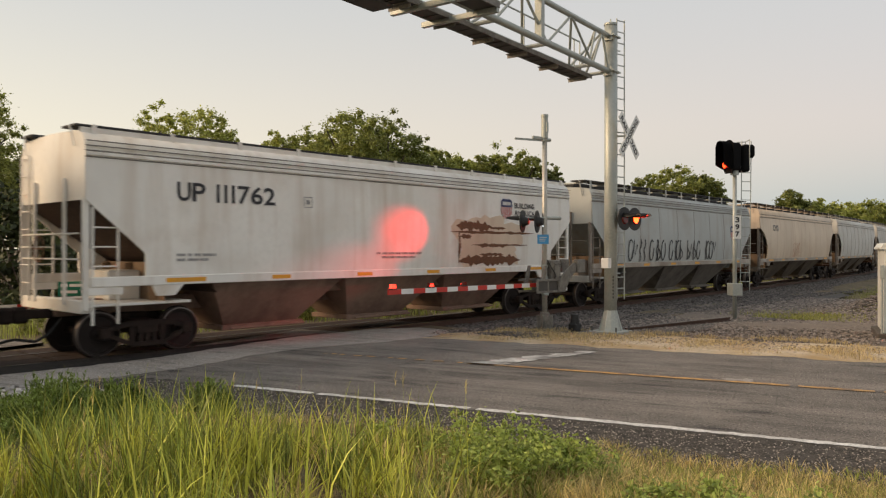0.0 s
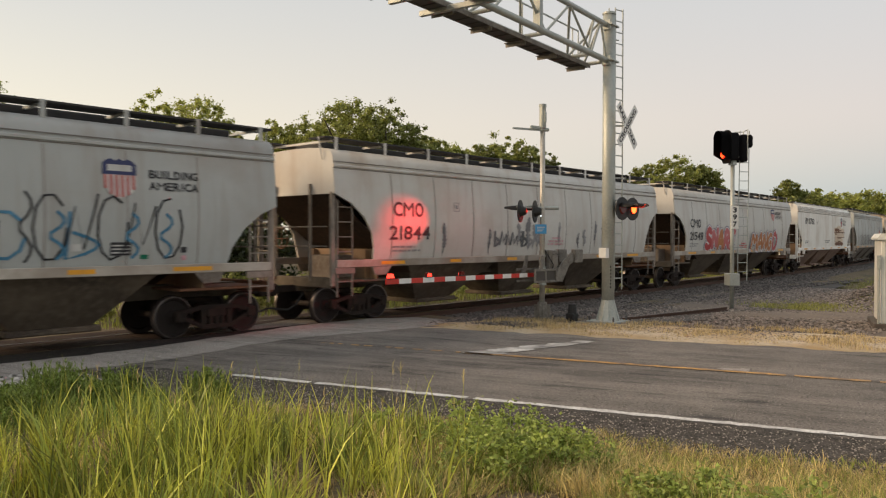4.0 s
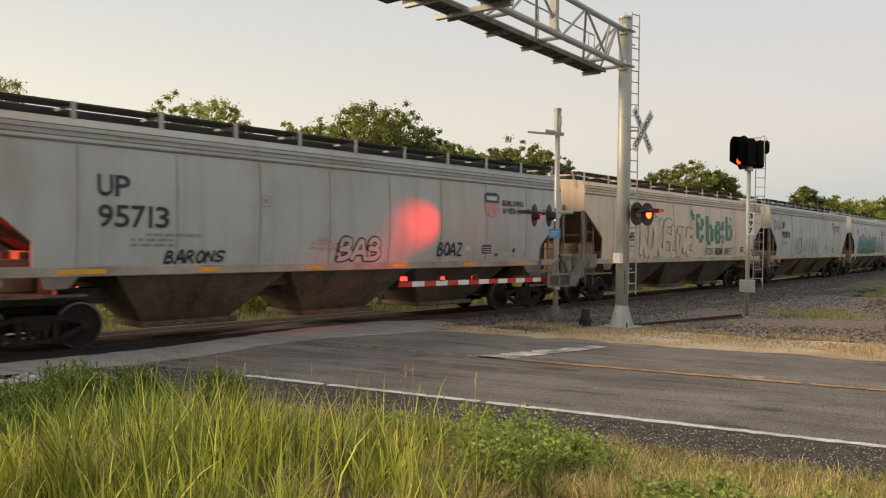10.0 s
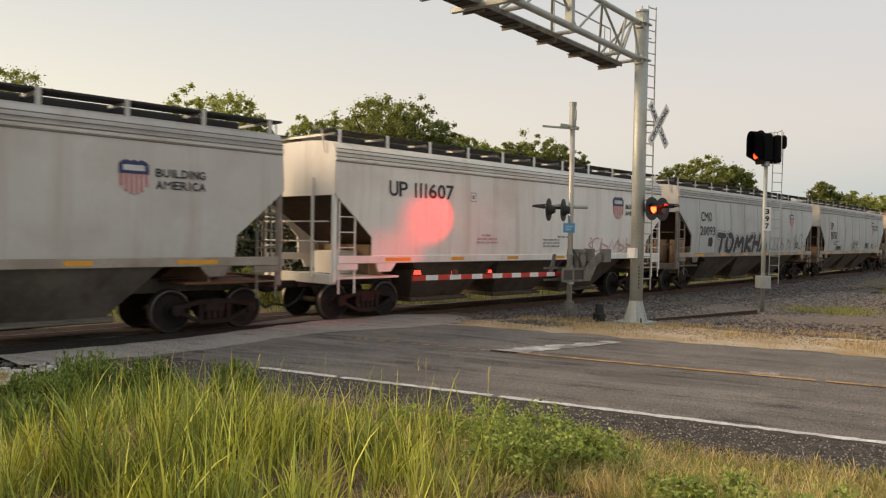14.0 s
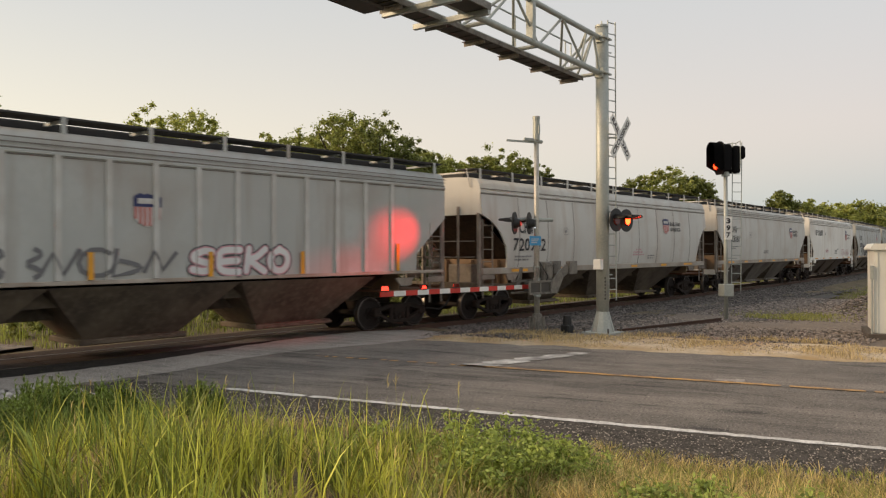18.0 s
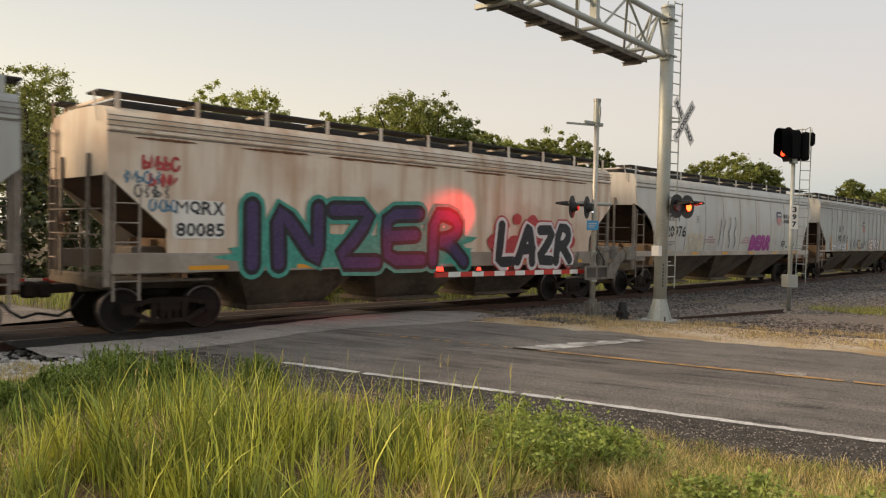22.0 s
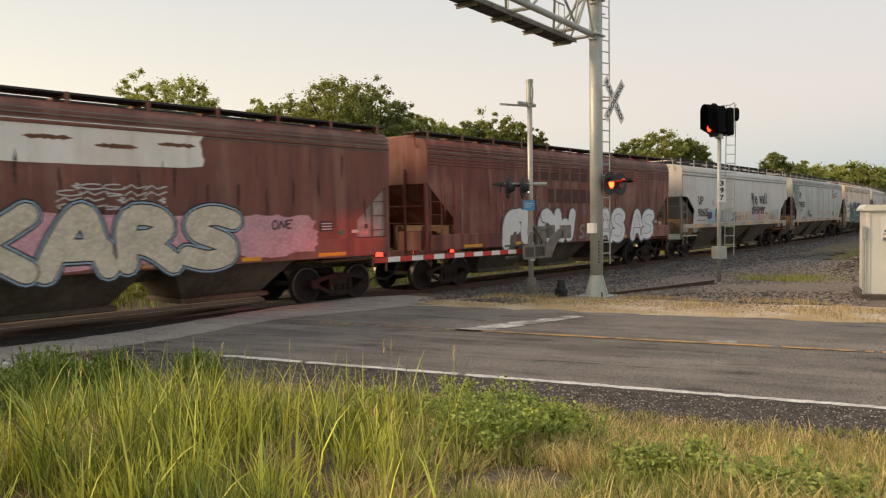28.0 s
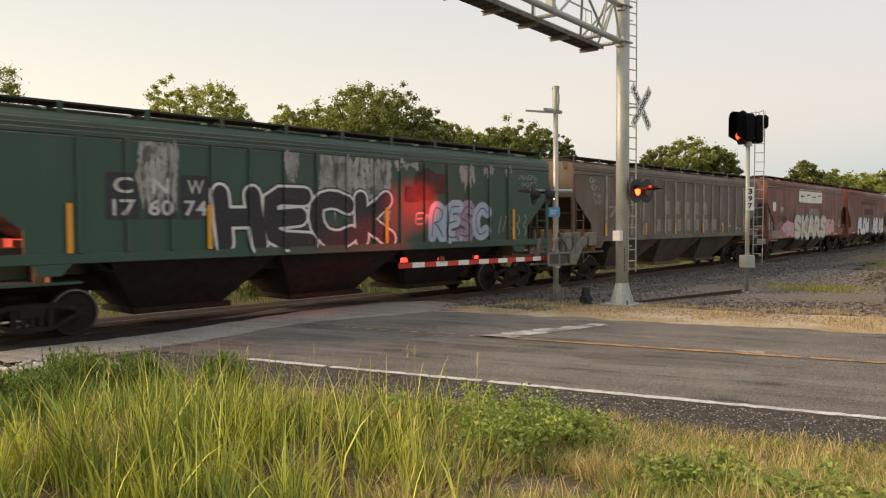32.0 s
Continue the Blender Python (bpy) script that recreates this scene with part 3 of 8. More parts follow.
def build_road():
    # the track crosses the road at about v = 13
    road = strip("road", NEAR_EDGE + 0.35, FAR_EDGE, -60, 12.6, 0.0, ASPHALT, 60)
    tagged(road, "two-lane asphalt road, worn and patched", "road", kind="structure")
    far = strip("road_beyond", NEAR_EDGE - 2, 12.4, 16.4, 160, -0.02, ASPHALT, 60)
    tagged(far, "pale asphalt road beyond the tracks", "road", kind="structure")
    edge = ragged("road_shoulder", NEAR_EDGE - 0.62, NEAR_EDGE + 0.9, -60, 10.5, 0.008, TAR, 0.12, 0.15, 4, 0.0, -0.004)
    tagged(edge, "crumbling tar edge of the road with loose stones", "road edge", kind="structure")
    line = ragged("edge_line", 9.62, 9.76, -60, 8.3, 0.012, WHITE_LINE, 0.022, 0.1, 5, 0.02)
    tagged(line, "worn white edge line on the asphalt", "road marking", kind="structure")
    yel = ragged("centre_line", 13.44, 13.585, -60, 5.9, 0.012, YELLOW_LINE, 0.018, 0.12, 6, 0.10)
    tagged(yel, "faded yellow centre line on the asphalt", "road marking", kind="structure")
    old = ragged("worn_centre_line", 13.47, 13.56, 5.9, 9.6, 0.012, YELLOW_LINE, 0.02, 0.10, 16, 0.6)
    tagged(old, "remains of the yellow centre line near the crossing", "road marking", kind="structure")
    stop = skewed_stop()
    tagged(stop, "worn white stop line before the crossing", "road marking", kind="structure")
    old = ragged("pale_patch", 13.62, 13.86, 0.82, 1.3, 0.012, ASPHALT_OLD, 0.08, 0.06, 8)
    tagged(old, "pale repair patch on the asphalt", "road patch", kind="structure")
    # worn approach beside the near rail
    bm = bmesh.new()
    prev = None
    rnd = random.Random(3)
    for i in range(57):
        s = -7.6 + i * 0.22
        zz = 0.008 - 0.12 * max(0, i - 46) / 10
        a = bm.verts.new(beside(s, -3.15 - 0.25 * math.sin(s * 0.9) + rnd.uniform(-0.06, 0.06) - 0.12 * (s < -3), zz))
        b = bm.verts.new(beside(s, -0.93, zz))
        if prev:
            bm.faces.new((prev[0], a, b, prev[1]))
        prev = (a, b)
    bmesh.ops.recalc_face_normals(bm, faces=bm.faces)
    for f in bm.faces:
        if f.normal.z < 0:
            f.normal_flip()
    ap = mesh_ob("crossing_approach", bm, ASPHALT_OLD)
    tagged(ap, "worn pale asphalt apron beside the near rail", "road", kind="structure")
    # black tar along the near rail, wide at one end and running out towards the other
    bm = bmesh.new()
    prev = None
    for i in range(50):
        s = -7.7 + i * 0.16
        w = max(0.03, 1.02 * min(1.0, (0.2 - s) / 4.6) + 0.10 * noise.noise((s * 1.7, 3, 0)) + 0.05 * noise.noise((s * 6, 3, 0)))
        a, b = bm.verts.new(beside(s, -0.86 - w, 0.012)), bm.verts.new(beside(s, -0.86, 0.013))
        if prev:
            bm.faces.new((prev[0], a, b, prev[1]))
        prev = (a, b)
    for f in bm.faces:
        f.normal_update()
        if f.normal.z < 0:
            f.normal_flip()
    tagged(mesh_ob("tar_fill", bm, WET_TAR), "black tar fill along the near rail", "road patch", kind="structure")
    # panels between the rails
    cross = thing("crossing_surface", "grimy rubber and asphalt panels between the rails", "crossing", kind="structure")
    for o0, o1 in ((-0.66, -0.02), (0.02, 0.66), (0.86, 1.6)):
        for i in range(6):
            bm = bmesh.new()
            s0 = -7.7 + i * 2.1
            pts = [beside(s0 + 0.02, o0, -0.01), beside(s0 + 2.08, o0, -0.01), beside(s0 + 2.08, o1, -0.01), beside(s0 + 0.02, o1, -0.01)]
            lows = [(x, y, -0.15) for x, y, z in pts]
            a, b = [bm.verts.new(p) for p in pts], [bm.verts.new(p) for p in lows]
            bm.faces.new(a)
            for k in range(4):
                bm.faces.new((a[k], b[k], b[(k + 1) % 4], a[(k + 1) % 4]))
            part("panel", bm, PANEL, cross)
    # sandy verge on the far side
    bm = bmesh.new()
    prev = None
    for i in range(230):
        v = -30 + i * 0.18
        w = 2.7 + 0.9 * noise.noise((v * 0.45, 1, 1)) + 0.3 * noise.noise((v * 2.1, 1, 1))
        if v > 7:
            w *= max(0.1, 1 - (v - 7) / 2.5)
        a = bm.verts.new(on_road(FAR_EDGE - 0.3 + 0.35 * noise.noise((v * 0.9, 5, 0)) + 0.15 * noise.noise((v * 3.0, 5, 0)), v, 0.004))
        b = bm.verts.new(on_road(FAR_EDGE + w, v, -0.022))
        if prev:
            bm.faces.new((prev[0], prev[1], b, a))
        prev = (a, b)
        if v > 9.0:
            break
    for f in bm.faces:
        f.normal_update()
        if f.normal.z < 0:
            f.normal_flip()
    gm = bmesh.new()
    prev = None
    for i in range(60):
        s = 4.2 + i * 0.7
        a = gm.verts.new((*beside(s, -1.8)[:2], -0.16))
        far_o = -7.4 + 0.8 * noise.noise((s * 0.4, 0, 4)) + max(0, s - 18) * 0.12
        c = gm.verts.new((*beside(s, -4.2)[:2], -0.045 - 0.012 * max(0, s - 8)))
        b = gm.verts.new((*beside(s, min(-4.4, far_o))[:2], -0.03 - 0.012 * max(0, s - 8)))
        if prev:
            gm.faces.new((prev[0], prev[1], c, a))
            gm.faces.new((prev[1], prev[2], b, c))
        prev = (a, c, b)
    for f in gm.faces:
        f.normal_update()
        if f.normal.z < 0:
            f.normal_flip()
    # pinkish gravel between the verge and the cabinet
    sm = bmesh.new()
    prev = None
    for i in range(46):
        n = FAR_EDGE + 2.2 + i * 0.4
        row = []
        for k in range(15):
            v = -4.5 + k * 0.6 + (0.4 * noise.noise((n * 0.5, k, 8)) if k in (0, 14) else 0)
            x, y, z = on_road(n, v)
            row.append(sm.verts.new((x, y, ground_z(x, y) + 0.014)))
        if prev:
            for k in range(14):
                sm.faces.new((prev[k], row[k], row[k + 1], prev[k + 1]))
        prev = row
    for f in sm.faces:
        f.normal_update()
        if f.normal.z < 0:
            f.normal_flip()
    tagged(mesh_ob("spoil_bed", sm, SPOIL), "pinkish grey gravel ground beside the cabinet", "gravel", kind="structure")
    tagged(mesh_ob("gravel_apron", gm, GRAVEL), "grey gravel spread around the signals", "gravel", kind="structure")
    tagged(mesh_ob("sandy_verge", bm, SAND), "sandy roadside verge with dry yellow grass", "verge", kind="structure")


def build_track():
    prof = [(-0.07, -0.17), (0.07, -0.17), (0.07, -0.155), (0.012, -0.135), (0.012, -0.045), (0.036, -0.035), (0.036, -0.002), (0.03, 0.0), (-0.03, 0.0), (-0.036, -0.002), (-0.036, -0.035), (-0.012, -0.045), (-0.012, -0.135), (-0.07, -0.155)]
    for off in (-0.753, 0.753):
        bm = bmesh.new()
        rings = []
        ss = list(np.arange(-90, -10, 8)) + list(np.arange(-10, 30, 1.5)) + list(np.arange(30, 400, 6))
        for s in ss:
            x, y, a = track(s)
            ring = []
            for u, z in prof:
                ring.append(bm.verts.new((x - math.sin(a) * (off + u), y + math.cos(a) * (off + u), z)))
            rings.append(ring)
        for i in range(len(rings) - 1):
            for k in range(len(prof)):
                j = (k + 1) % len(prof)
                f = bm.faces.new((rings[i][k], rings[i][j], rings[i + 1][j], rings[i + 1][k]))
                f.material_index = 1 if k in (6, 7, 8) else 0
        bmesh.ops.recalc_face_normals(bm, faces=bm.faces)
        r = mesh_ob("rail", bm, [RAIL_RUST, RAIL_TOP])
        tagged(r, "rust-brown steel rail with a polished head", "rail", group="running rails", kind="structure")
    # ballast bed
    bm = bmesh.new()
    prev = None
    ss = list(np.arange(-90, -6, 3)) + list(np.arange(-6, 60, 1.0)) + list(np.arange(60, 400, 8))
    for s in ss:
        k = 0.0 if -7 < s < 6.5 else 1.0
        sect = [(-3.6 - 0.8 * k, -0.35 - 0.2 * k), (-1.75, -0.20), (-1.3, -0.185), (1.3, -0.185), (1.75, -0.20), (3.6, -0.4)]
        ring = []
        for o, z in sect:
            p = beside(s, o, z)
            ring.append(bm.verts.new((p[0], p[1], z + 0.02 * noise.noise((p[0] * 2, p[1] * 2, 0)))))
        if prev:
            for i in range(len(sect) - 1):
                bm.faces.new((prev[i], ring[i], ring[i + 1], prev[i + 1]))
        prev = ring
    b = smooth(mesh_ob("ballast_bed", bm, BALLAST))
    tagged(b, "grey crushed stone ballast under the track", "ballast", kind="structure")
    bm = bmesh.new()
    box(bm, -0.115, 0.115, -1.3, 1.3, -0.36, -0.168, 0.008)
    first = mesh_ob("tie", bm, TIE)
    ties = thing("track_ties", "creosoted timber railway ties in ballast", "ties", kind="structure")
    first.parent = ties
    n = 0
    for i in range(-34, 130):
        s = i * 0.53
        if -7.9 < s < 5.6:
            continue
        x, y, a = track(s)
        m = pose(x, y, 0, 0, 0, math.degrees(a) + random.uniform(-0.6, 0.6))
        if n == 0:
            first.matrix_basis = m
        else:
            share("tie", first, ties, m)
        n += 1


def stones(name, count, where, size, material, label, seed):
    """Loose stones: squashed, uneven little blocks."""
    rng = np.random.default_rng(seed)
    base = np.array([(-1, -1, -0.6), (1, -1, -0.6), (1, 1, -0.6), (-1, 1, -0.6), (-0.6, -0.6, 0.7), (0.6, -0.7, 0.6), (0.7, 0.6, 0.7), (-0.6, 0.7, 0.6)])
    fa = np.array([(0, 3, 2, 1), (4, 5, 6, 7), (0, 1, 5, 4), (1, 2, 6, 5), (2, 3, 7, 6), (3, 0, 4, 7)])
    vs, fs = [], []
    for i in range(count):
        x, y, z, k = where(rng)
        r = size * k * rng.uniform(0.5, 1.3)
        a, b = rng.uniform(0, 6.28), rng.uniform(-0.5, 0.5)
        v = (base + rng.uniform(-0.35, 0.35, (8, 3))) * (r * rng.uniform(0.7, 1.3), r, r * rng.uniform(0.5, 0.9))
        ca, sa, cb, sb = math.cos(a), math.sin(a), math.cos(b), math.sin(b)
        v = v @ np.array([(cb, 0, -sb), (0, 1, 0), (sb, 0, cb)]) @ np.array([(ca, sa, 0), (-sa, ca, 0), (0, 0, 1)])
        vs.append(v + (x, y, z))
        fs.append(fa + 8 * i)
    o = soup(name, np.concatenate(vs), np.concatenate(fs), material)
    tagged(o, label, "stones", kind="stuff")


def build_stones():
    def bed(rng):
        s = 4.9 + 60 * rng.random() ** 1.6
        o = -rng.uniform(0.85, 4.6) if rng.random() < 0.93 else rng.uniform(0.9, 2.5)
        x, y, z = beside(s, o)
        z = -0.185 if abs(o) < 1.5 else -0.19 - (abs(o) - 1.5) * 0.14
        if o < -1.6 and s < 45:
            z = -0.16 + (0.115 - 0.012 * max(0, s - 8)) * min(1, (-o - 1.8) / 2.4)
        return x, y, z + rng.uniform(0, 0.03), 1 + s / 60
    stones("ballast_stones", 22000, bed, 0.032, STONE, "loose grey crushed stone on the track bed", 1)

    def left(rng):
        s = -rng.uniform(6.4, 22)
        o = -rng.uniform(0.9, 5.6)
        x, y, z = beside(s, o)
        return x, y, (-0.17 - max(0, -o - 1.6) * 0.06 if o > -3.2 else ground_z(x, y) + 0.01), 1
    stones("pale_ballast_stones", 5200, left, 0.045, STONE_WHITE, "pale crushed stone beside the crossing", 2)

    def spoil(rng):
        x = 18.0 + 24 * rng.random() ** 1.3
        y = rng.uniform(4.2, 12.8)
        d = math.hypot((x - 38) / 6, (y - 7.0) / 1.8)
        h = max(0, 1 - d) * 0.9
        return x, y, -0.04 - 0.012 * max(0, x - 20) + h * rng.uniform(0.4, 1.0), 1.0 + (x - 20) / 30
    stones("spoil_stones", 20000, spoil, 0.027, STONE_PINK, "pinkish grey gravel spread beside the track", 3)

    def corner(rng):
        s, o = rng.uniform(3.6, 9.5), -rng.uniform(1.0, 5.4)
        x, y, z = beside(s, o)
        return x, y, (-0.17 if o > -1.8 else -0.17 + 0.12 * min(1, (-o - 1.8) / 2.4)) + (0.06 if s < 4.6 else 0), 1
    stones("corner_stones", 4200, corner, 0.027, STONE, "grey gravel between the rail and the gate mast", 6)

    def verge(rng):
        x, y, z = on_road(FAR_EDGE - 0.2 + 2.6 * rng.random(), rng.uniform(-12, 9))
        return x, y, -0.01, 1
    stones("verge_gravel", 5200, verge, 0.016, STONE_PINK, "small pale stones on the sandy verge", 7)

    def shoulder(rng):
        n, v = NEAR_EDGE - 0.65 + 1.4 * rng.random() ** 1.5, rng.uniform(-8, 10)
        x, y, z = on_road(n, v)
        return x, y, max(0.014, ground_z(x, y)), 1
    stones("shoulder_gravel", 11000, shoulder, 0.0072, STONE_MID, "pale loose gravel along the road edge", 4)


build_ground()
build_road()
build_track()
build_stones()


# ---- crossing equipment ----
FACE_IN = math.degrees(math.atan2(-ROAD_U.y, -ROAD_U.x))     # towards drivers on this side
FACE_OUT = FACE_IN + 180


def disc_lamp(parent, m):
    """One flasher: round dark background, visor, lens; faces local +x. Returns the lens that lights up."""
    bm = bmesh.new()
    bmesh.ops.create_cone(bm, cap_ends=True, segments=28, radius1=0.31, radius2=0.31, depth=0.02, matrix=m @ pose(0.0, 0, 0, 0, 90, 0))
    part("background_disc", bm, BLACK, parent)
    bm = bmesh.new()
    bmesh.ops.create_cone(bm, cap_ends=True, segments=20, radius1=0.09, radius2=0.16, depth=0.16, matrix=m @ pose(-0.09, 0, 0, 0, 90, 0))
    part("lamp_housing", bm, BLACK, parent)
    bm = bmesh.new()
    seg = 14
    rings = []
    for d, drop in ((0.01, 0.0), (0.2, 0.01), (0.44, 0.03)):
        ring = []
        for i in range(seg + 1):
            a = math.pi * (0.08 + 0.84 * i / seg)
            if d > 0.3:
                a = math.pi * (0.22 + 0.56 * i / seg)
            ring.append(bm.verts.new(m @ Vector((d, 0.165 * math.cos(a), 0.165 * math.sin(a) - drop))))
        rings.append(ring)
    for a, b in zip(rings, rings[1:]):
        for i in range(seg):
            bm.faces.new((a[i], a[i + 1], b[i + 1], b[i]))
    bmesh.ops.solidify(bm, geom=list(bm.faces), thickness=0.006)
    part("visor", bm, BLACK, parent)
    # pale sheet added under the visor to catch the lamp's glow
    bm = bmesh.new()
    rings = []
    for d, drop in ((0.03, 0.0), (0.2, 0.01), (0.43, 0.03)):
        rings.append([bm.verts.new(m @ Vector((d, 0.155 * math.cos(a), 0.155 * math.sin(a) - drop))) for a in [math.pi * (0.24 + 0.52 * i / seg) for i in range(seg + 1)]])
    for a, b in zip(rings, rings[1:]):
        for i in range(seg):
            bm.faces.new((a[i], a[i + 1], b[i + 1], b[i]))
    part("visor_lining", bm, BOUNCE_SHEET, parent)
    bm = bmesh.new()
    bmesh.ops.create_cone(bm, cap_ends=True, segments=24, radius1=0.15, radius2=0.12, depth=0.04, matrix=m @ pose(0.03, 0, 0, 0, 90, 0))
    part("lens", bm, LENS_DARK, parent)
    bm = bmesh.new()
    bmesh.ops.create_cone(bm, cap_ends=True, segments=24, radius1=0.128, radius2=0.118, depth=0.02, matrix=m @ pose(0, 0, 0, 0, 90, 0))
    lit = part("glowing_lens", bm, LENS_LIT, parent, "glowing red lamp face")
    return lit, (m.to_3x3() @ Vector((1, 0, 0)))


# discs added only to cut the spot lamps' light between flashes
BLOCKERS = []
FLASH = 0.5953     # seconds for which each lamp of a pair is lit
BEAM_AT, BEAM_TO = Vector((17.25, 12.385, 2.97)), Vector((15.22, 14.7, 2.68))
FAR_AT, FAR_TO = Vector((1.95, 18.35, 2.9)), Vector((7.0, 15.2, 1.9))
GLOW = []     # lamp faces that come forward when they light: (object, way, phase)


def lamp_pair(parent, x, y, z, yaw, half=0.38, phase=0):
    ax = Vector((-math.sin(radians(yaw)), math.cos(radians(yaw)), 0))
    for k, sgn in enumerate((1, -1)):
        p = Vector((x, y, z)) + ax * half * sgn
        lit, way = disc_lamp(parent, pose(p.x, p.y, p.z, 0, 0, yaw))
        GLOW.append((lit, way, (phase + k) % 2))
    return ax


def ladder(bm, a, b, width, side, step=0.3, r=0.016, stile=0.02):
    a, b, w = Vector(a), Vector(b), Vector(side).normalized() * width / 2
    rod(bm, a - w, b - w, stile, seg=6)
    rod(bm, a + w, b + w, stile, seg=6)
    n = int((b - a).length / step)
    for i in range(1, n + 1):
        p = a + (b - a) * (i * step / (b - a).length)
        rod(bm, p - w, p + w, r, seg=6)


def build_cantilever():
    px, py = 18.43, 10.165
    th = thing("cantilever_signal", "galvanised steel cantilever mast with truss arm over the road", "railway signal", px, py, -0.06)
    bm = bmesh.new()
    rod(bm, (0, 0, 0.1), (0, 0, 8.25), 0.168, 0.162, 24)
    smooth(part("mast", bm, GALV, th))
    bm = bmesh.new()
    rod(bm, (0, 0, 8.25), (0, 0, 8.3), 0.18, 0.175, 24)
    rod(bm, (0, 0, 8.3), (0, 0, 8.42), 0.02, seg=6)
    part("cap", bm, GALV, th)
    bm = bmesh.new()
    box(bm, -0.42, 0.42, -0.42, 0.42, 0.03, 0.08, 0.008)
    part("base_plate", bm, GALV, th)
    for a in range(0, 360, 45):
        m = pose(0, 0, 0, 0, 0, a)
        bm = bmesh.new()
        vs = [bm.verts.new(m @ Vector(p)) for p in ((0.16, -0.012, 0.08), (0.33, -0.012, 0.08), (0.16, -0.012, 0.66), (0.16, 0.012, 0.08), (0.33, 0.012, 0.08), (0.16, 0.012, 0.66))]
        for f in ((0, 1, 2), (5, 4, 3), (0, 3, 4, 1), (1, 4, 5, 2), (2, 5, 3, 0)):
            bm.faces.new([vs[i] for i in f])
        part("gusset", bm, GALV, th)
    bm = bmesh.new()
    rod(bm, (0, 0, 0.08), (0, 0, 0.62), 0.31, 0.172, 12)
    part("flared_base", bm, GALV, th)
    for a in range(4):
        m = pose(0, 0, 0, 0, 0, 45 + a * 90)
        bm = bmesh.new()
        rod(bm, m @ Vector((0.5, 0, 0.06)), m @ Vector((0.5, 0, 0.2)), 0.025, seg=6)
        part("anchor_bolt", bm, DARK_STEEL, th)
    bm = bmesh.new()
    box(bm, -0.7, 0.7, -0.7, 0.7, -0.2, 0.03, 0.02)
    part("footing", bm, CONCRETE, th)
    # arm: a three-sided truss of one top chord over two bottom chords, with a walkway beside it
    d = Vector((-0.995, -0.096, 0)).normalized()
    q = Vector((-d.y, d.x, 0))          # q points towards the camera side
    if q.y > 0:
        q = -q
    L = 9.6
    zlo, zhi = 7.0, 7.94
    inner = -0.66                       # the second bottom chord

    def at(x, w, z):
        return d * x + q * w + Vector((0, 0, z))

    for w, z, r in ((0, zlo, 0.075), (inner, zlo, 0.07), (0, zhi, 0.068)):
        bm = bmesh.new()
        rod(bm, at(-0.1 if w == 0 else 0.15, w, z), at(L, w, z), r, r, 14)
        smooth(part("chord", bm, GALV, th))
    bays = [0.15, 1.15, 3.6, 5.85, 8.1, 9.5]
    tops = [0.55, 2.35, 4.75, 7.0, 8.9]
    for i, x in enumerate(bays):
        bm = bmesh.new()
        rod(bm, at(x, 0.02, zlo - 0.02), at(x, inner - 0.02, zlo - 0.02), 0.05, seg=8)
        part("cross_bar", bm, GALV, th)
    for i, x in enumerate(tops):
        for a, w in ((bays[i], 0), (bays[i + 1], 0), (bays[i], inner), (bays[i + 1], inner)):
            if i == 1 and w == inner and a == bays[2]:
                continue
            bm = bmesh.new()
            rod(bm, at(x, 0, zhi), at(a, w, zlo), 0.032, seg=8)
            part("lattice_bar", bm, GALV, th)
    bm = bmesh.new()
    rod(bm, at(0.95, 0, zhi), at(0.55, inner, zlo), 0.03, seg=8)
    part("lattice_bar", bm, GALV, th)
    bm = bmesh.new()
    rod(bm, at(0.95, 0, zhi), at(1.35, 0, zlo), 0.03, seg=8)
    part("lattice_bar", bm, GALV, th)
    for x in (3.95, 8.1):
        bm = bmesh.new()
        beam(bm, at(x, 0, zlo), at(x, 0, zhi), 0.17, 0.15, up=d)
        part("upright", bm, GALV, th)
    m4 = Matrix((d, q, Vector((0, 0, 1)))).transposed().to_4x4()
    bm = bmesh.new()
    box(bm, 0.1, L + 0.1, -0.92, -0.52, zlo - 0.11, zlo - 0.075, 0, m4)
    for x in np.arange(0.3, 9.6, 0.4):
        box(bm, x - 0.012, x + 0.012, -0.92, -0.52, zlo - 0.13, zlo - 0.112, 0, m4)
    part("walkway", bm, DARK_STEEL, th, "dark steel grating walkway beside the arm")
    for y in (-0.935, -0.505):
        bm = bmesh.new()
        box(bm, 0.1, L + 0.1, y - 0.012, y + 0.012, zlo - 0.13, zlo - 0.03, 0, m4)
        part("walkway_edge", bm, MECH, th)
    for x in (0.5, 2.15, 3.7, 5.2, 6.65, 8.1, 9.5):
        bm = bmesh.new()
        box(bm, x - 0.045, x + 0.045, -1.02, -0.48, zlo - 0.15, zlo - 0.137, 0, m4)
        box(bm, x - 0.045, x - 0.033, -1.02, -0.48, zlo - 0.23, zlo - 0.151, 0, m4)
        part("bracket", bm, MECH, th, "angle-iron walkway bracket")
    posts = (-0.1, 0.25, 3.0, 5.2, 7.4, 9.5)
    for x in posts:
        bm = bmesh.new()
        rod(bm, m4 @ Vector((x, -0.95, zlo - 0.05)), m4 @ Vector((x, -0.95, zlo + 0.98)), 0.02, seg=6)
        part("handrail_post", bm, GALV, th)
    bm = bmesh.new()
    rod(bm, m4 @ Vector((posts[0], -0.95, zlo + 0.98)), m4 @ Vector((posts[-1], -0.95, zlo + 0.98)), 0.024, seg=6)
    part("handrail", bm, GALV, th)
    # lamp platform on the road side, near the arm's end
    for x in (6.75, 7.75):
        bm = bmesh.new()
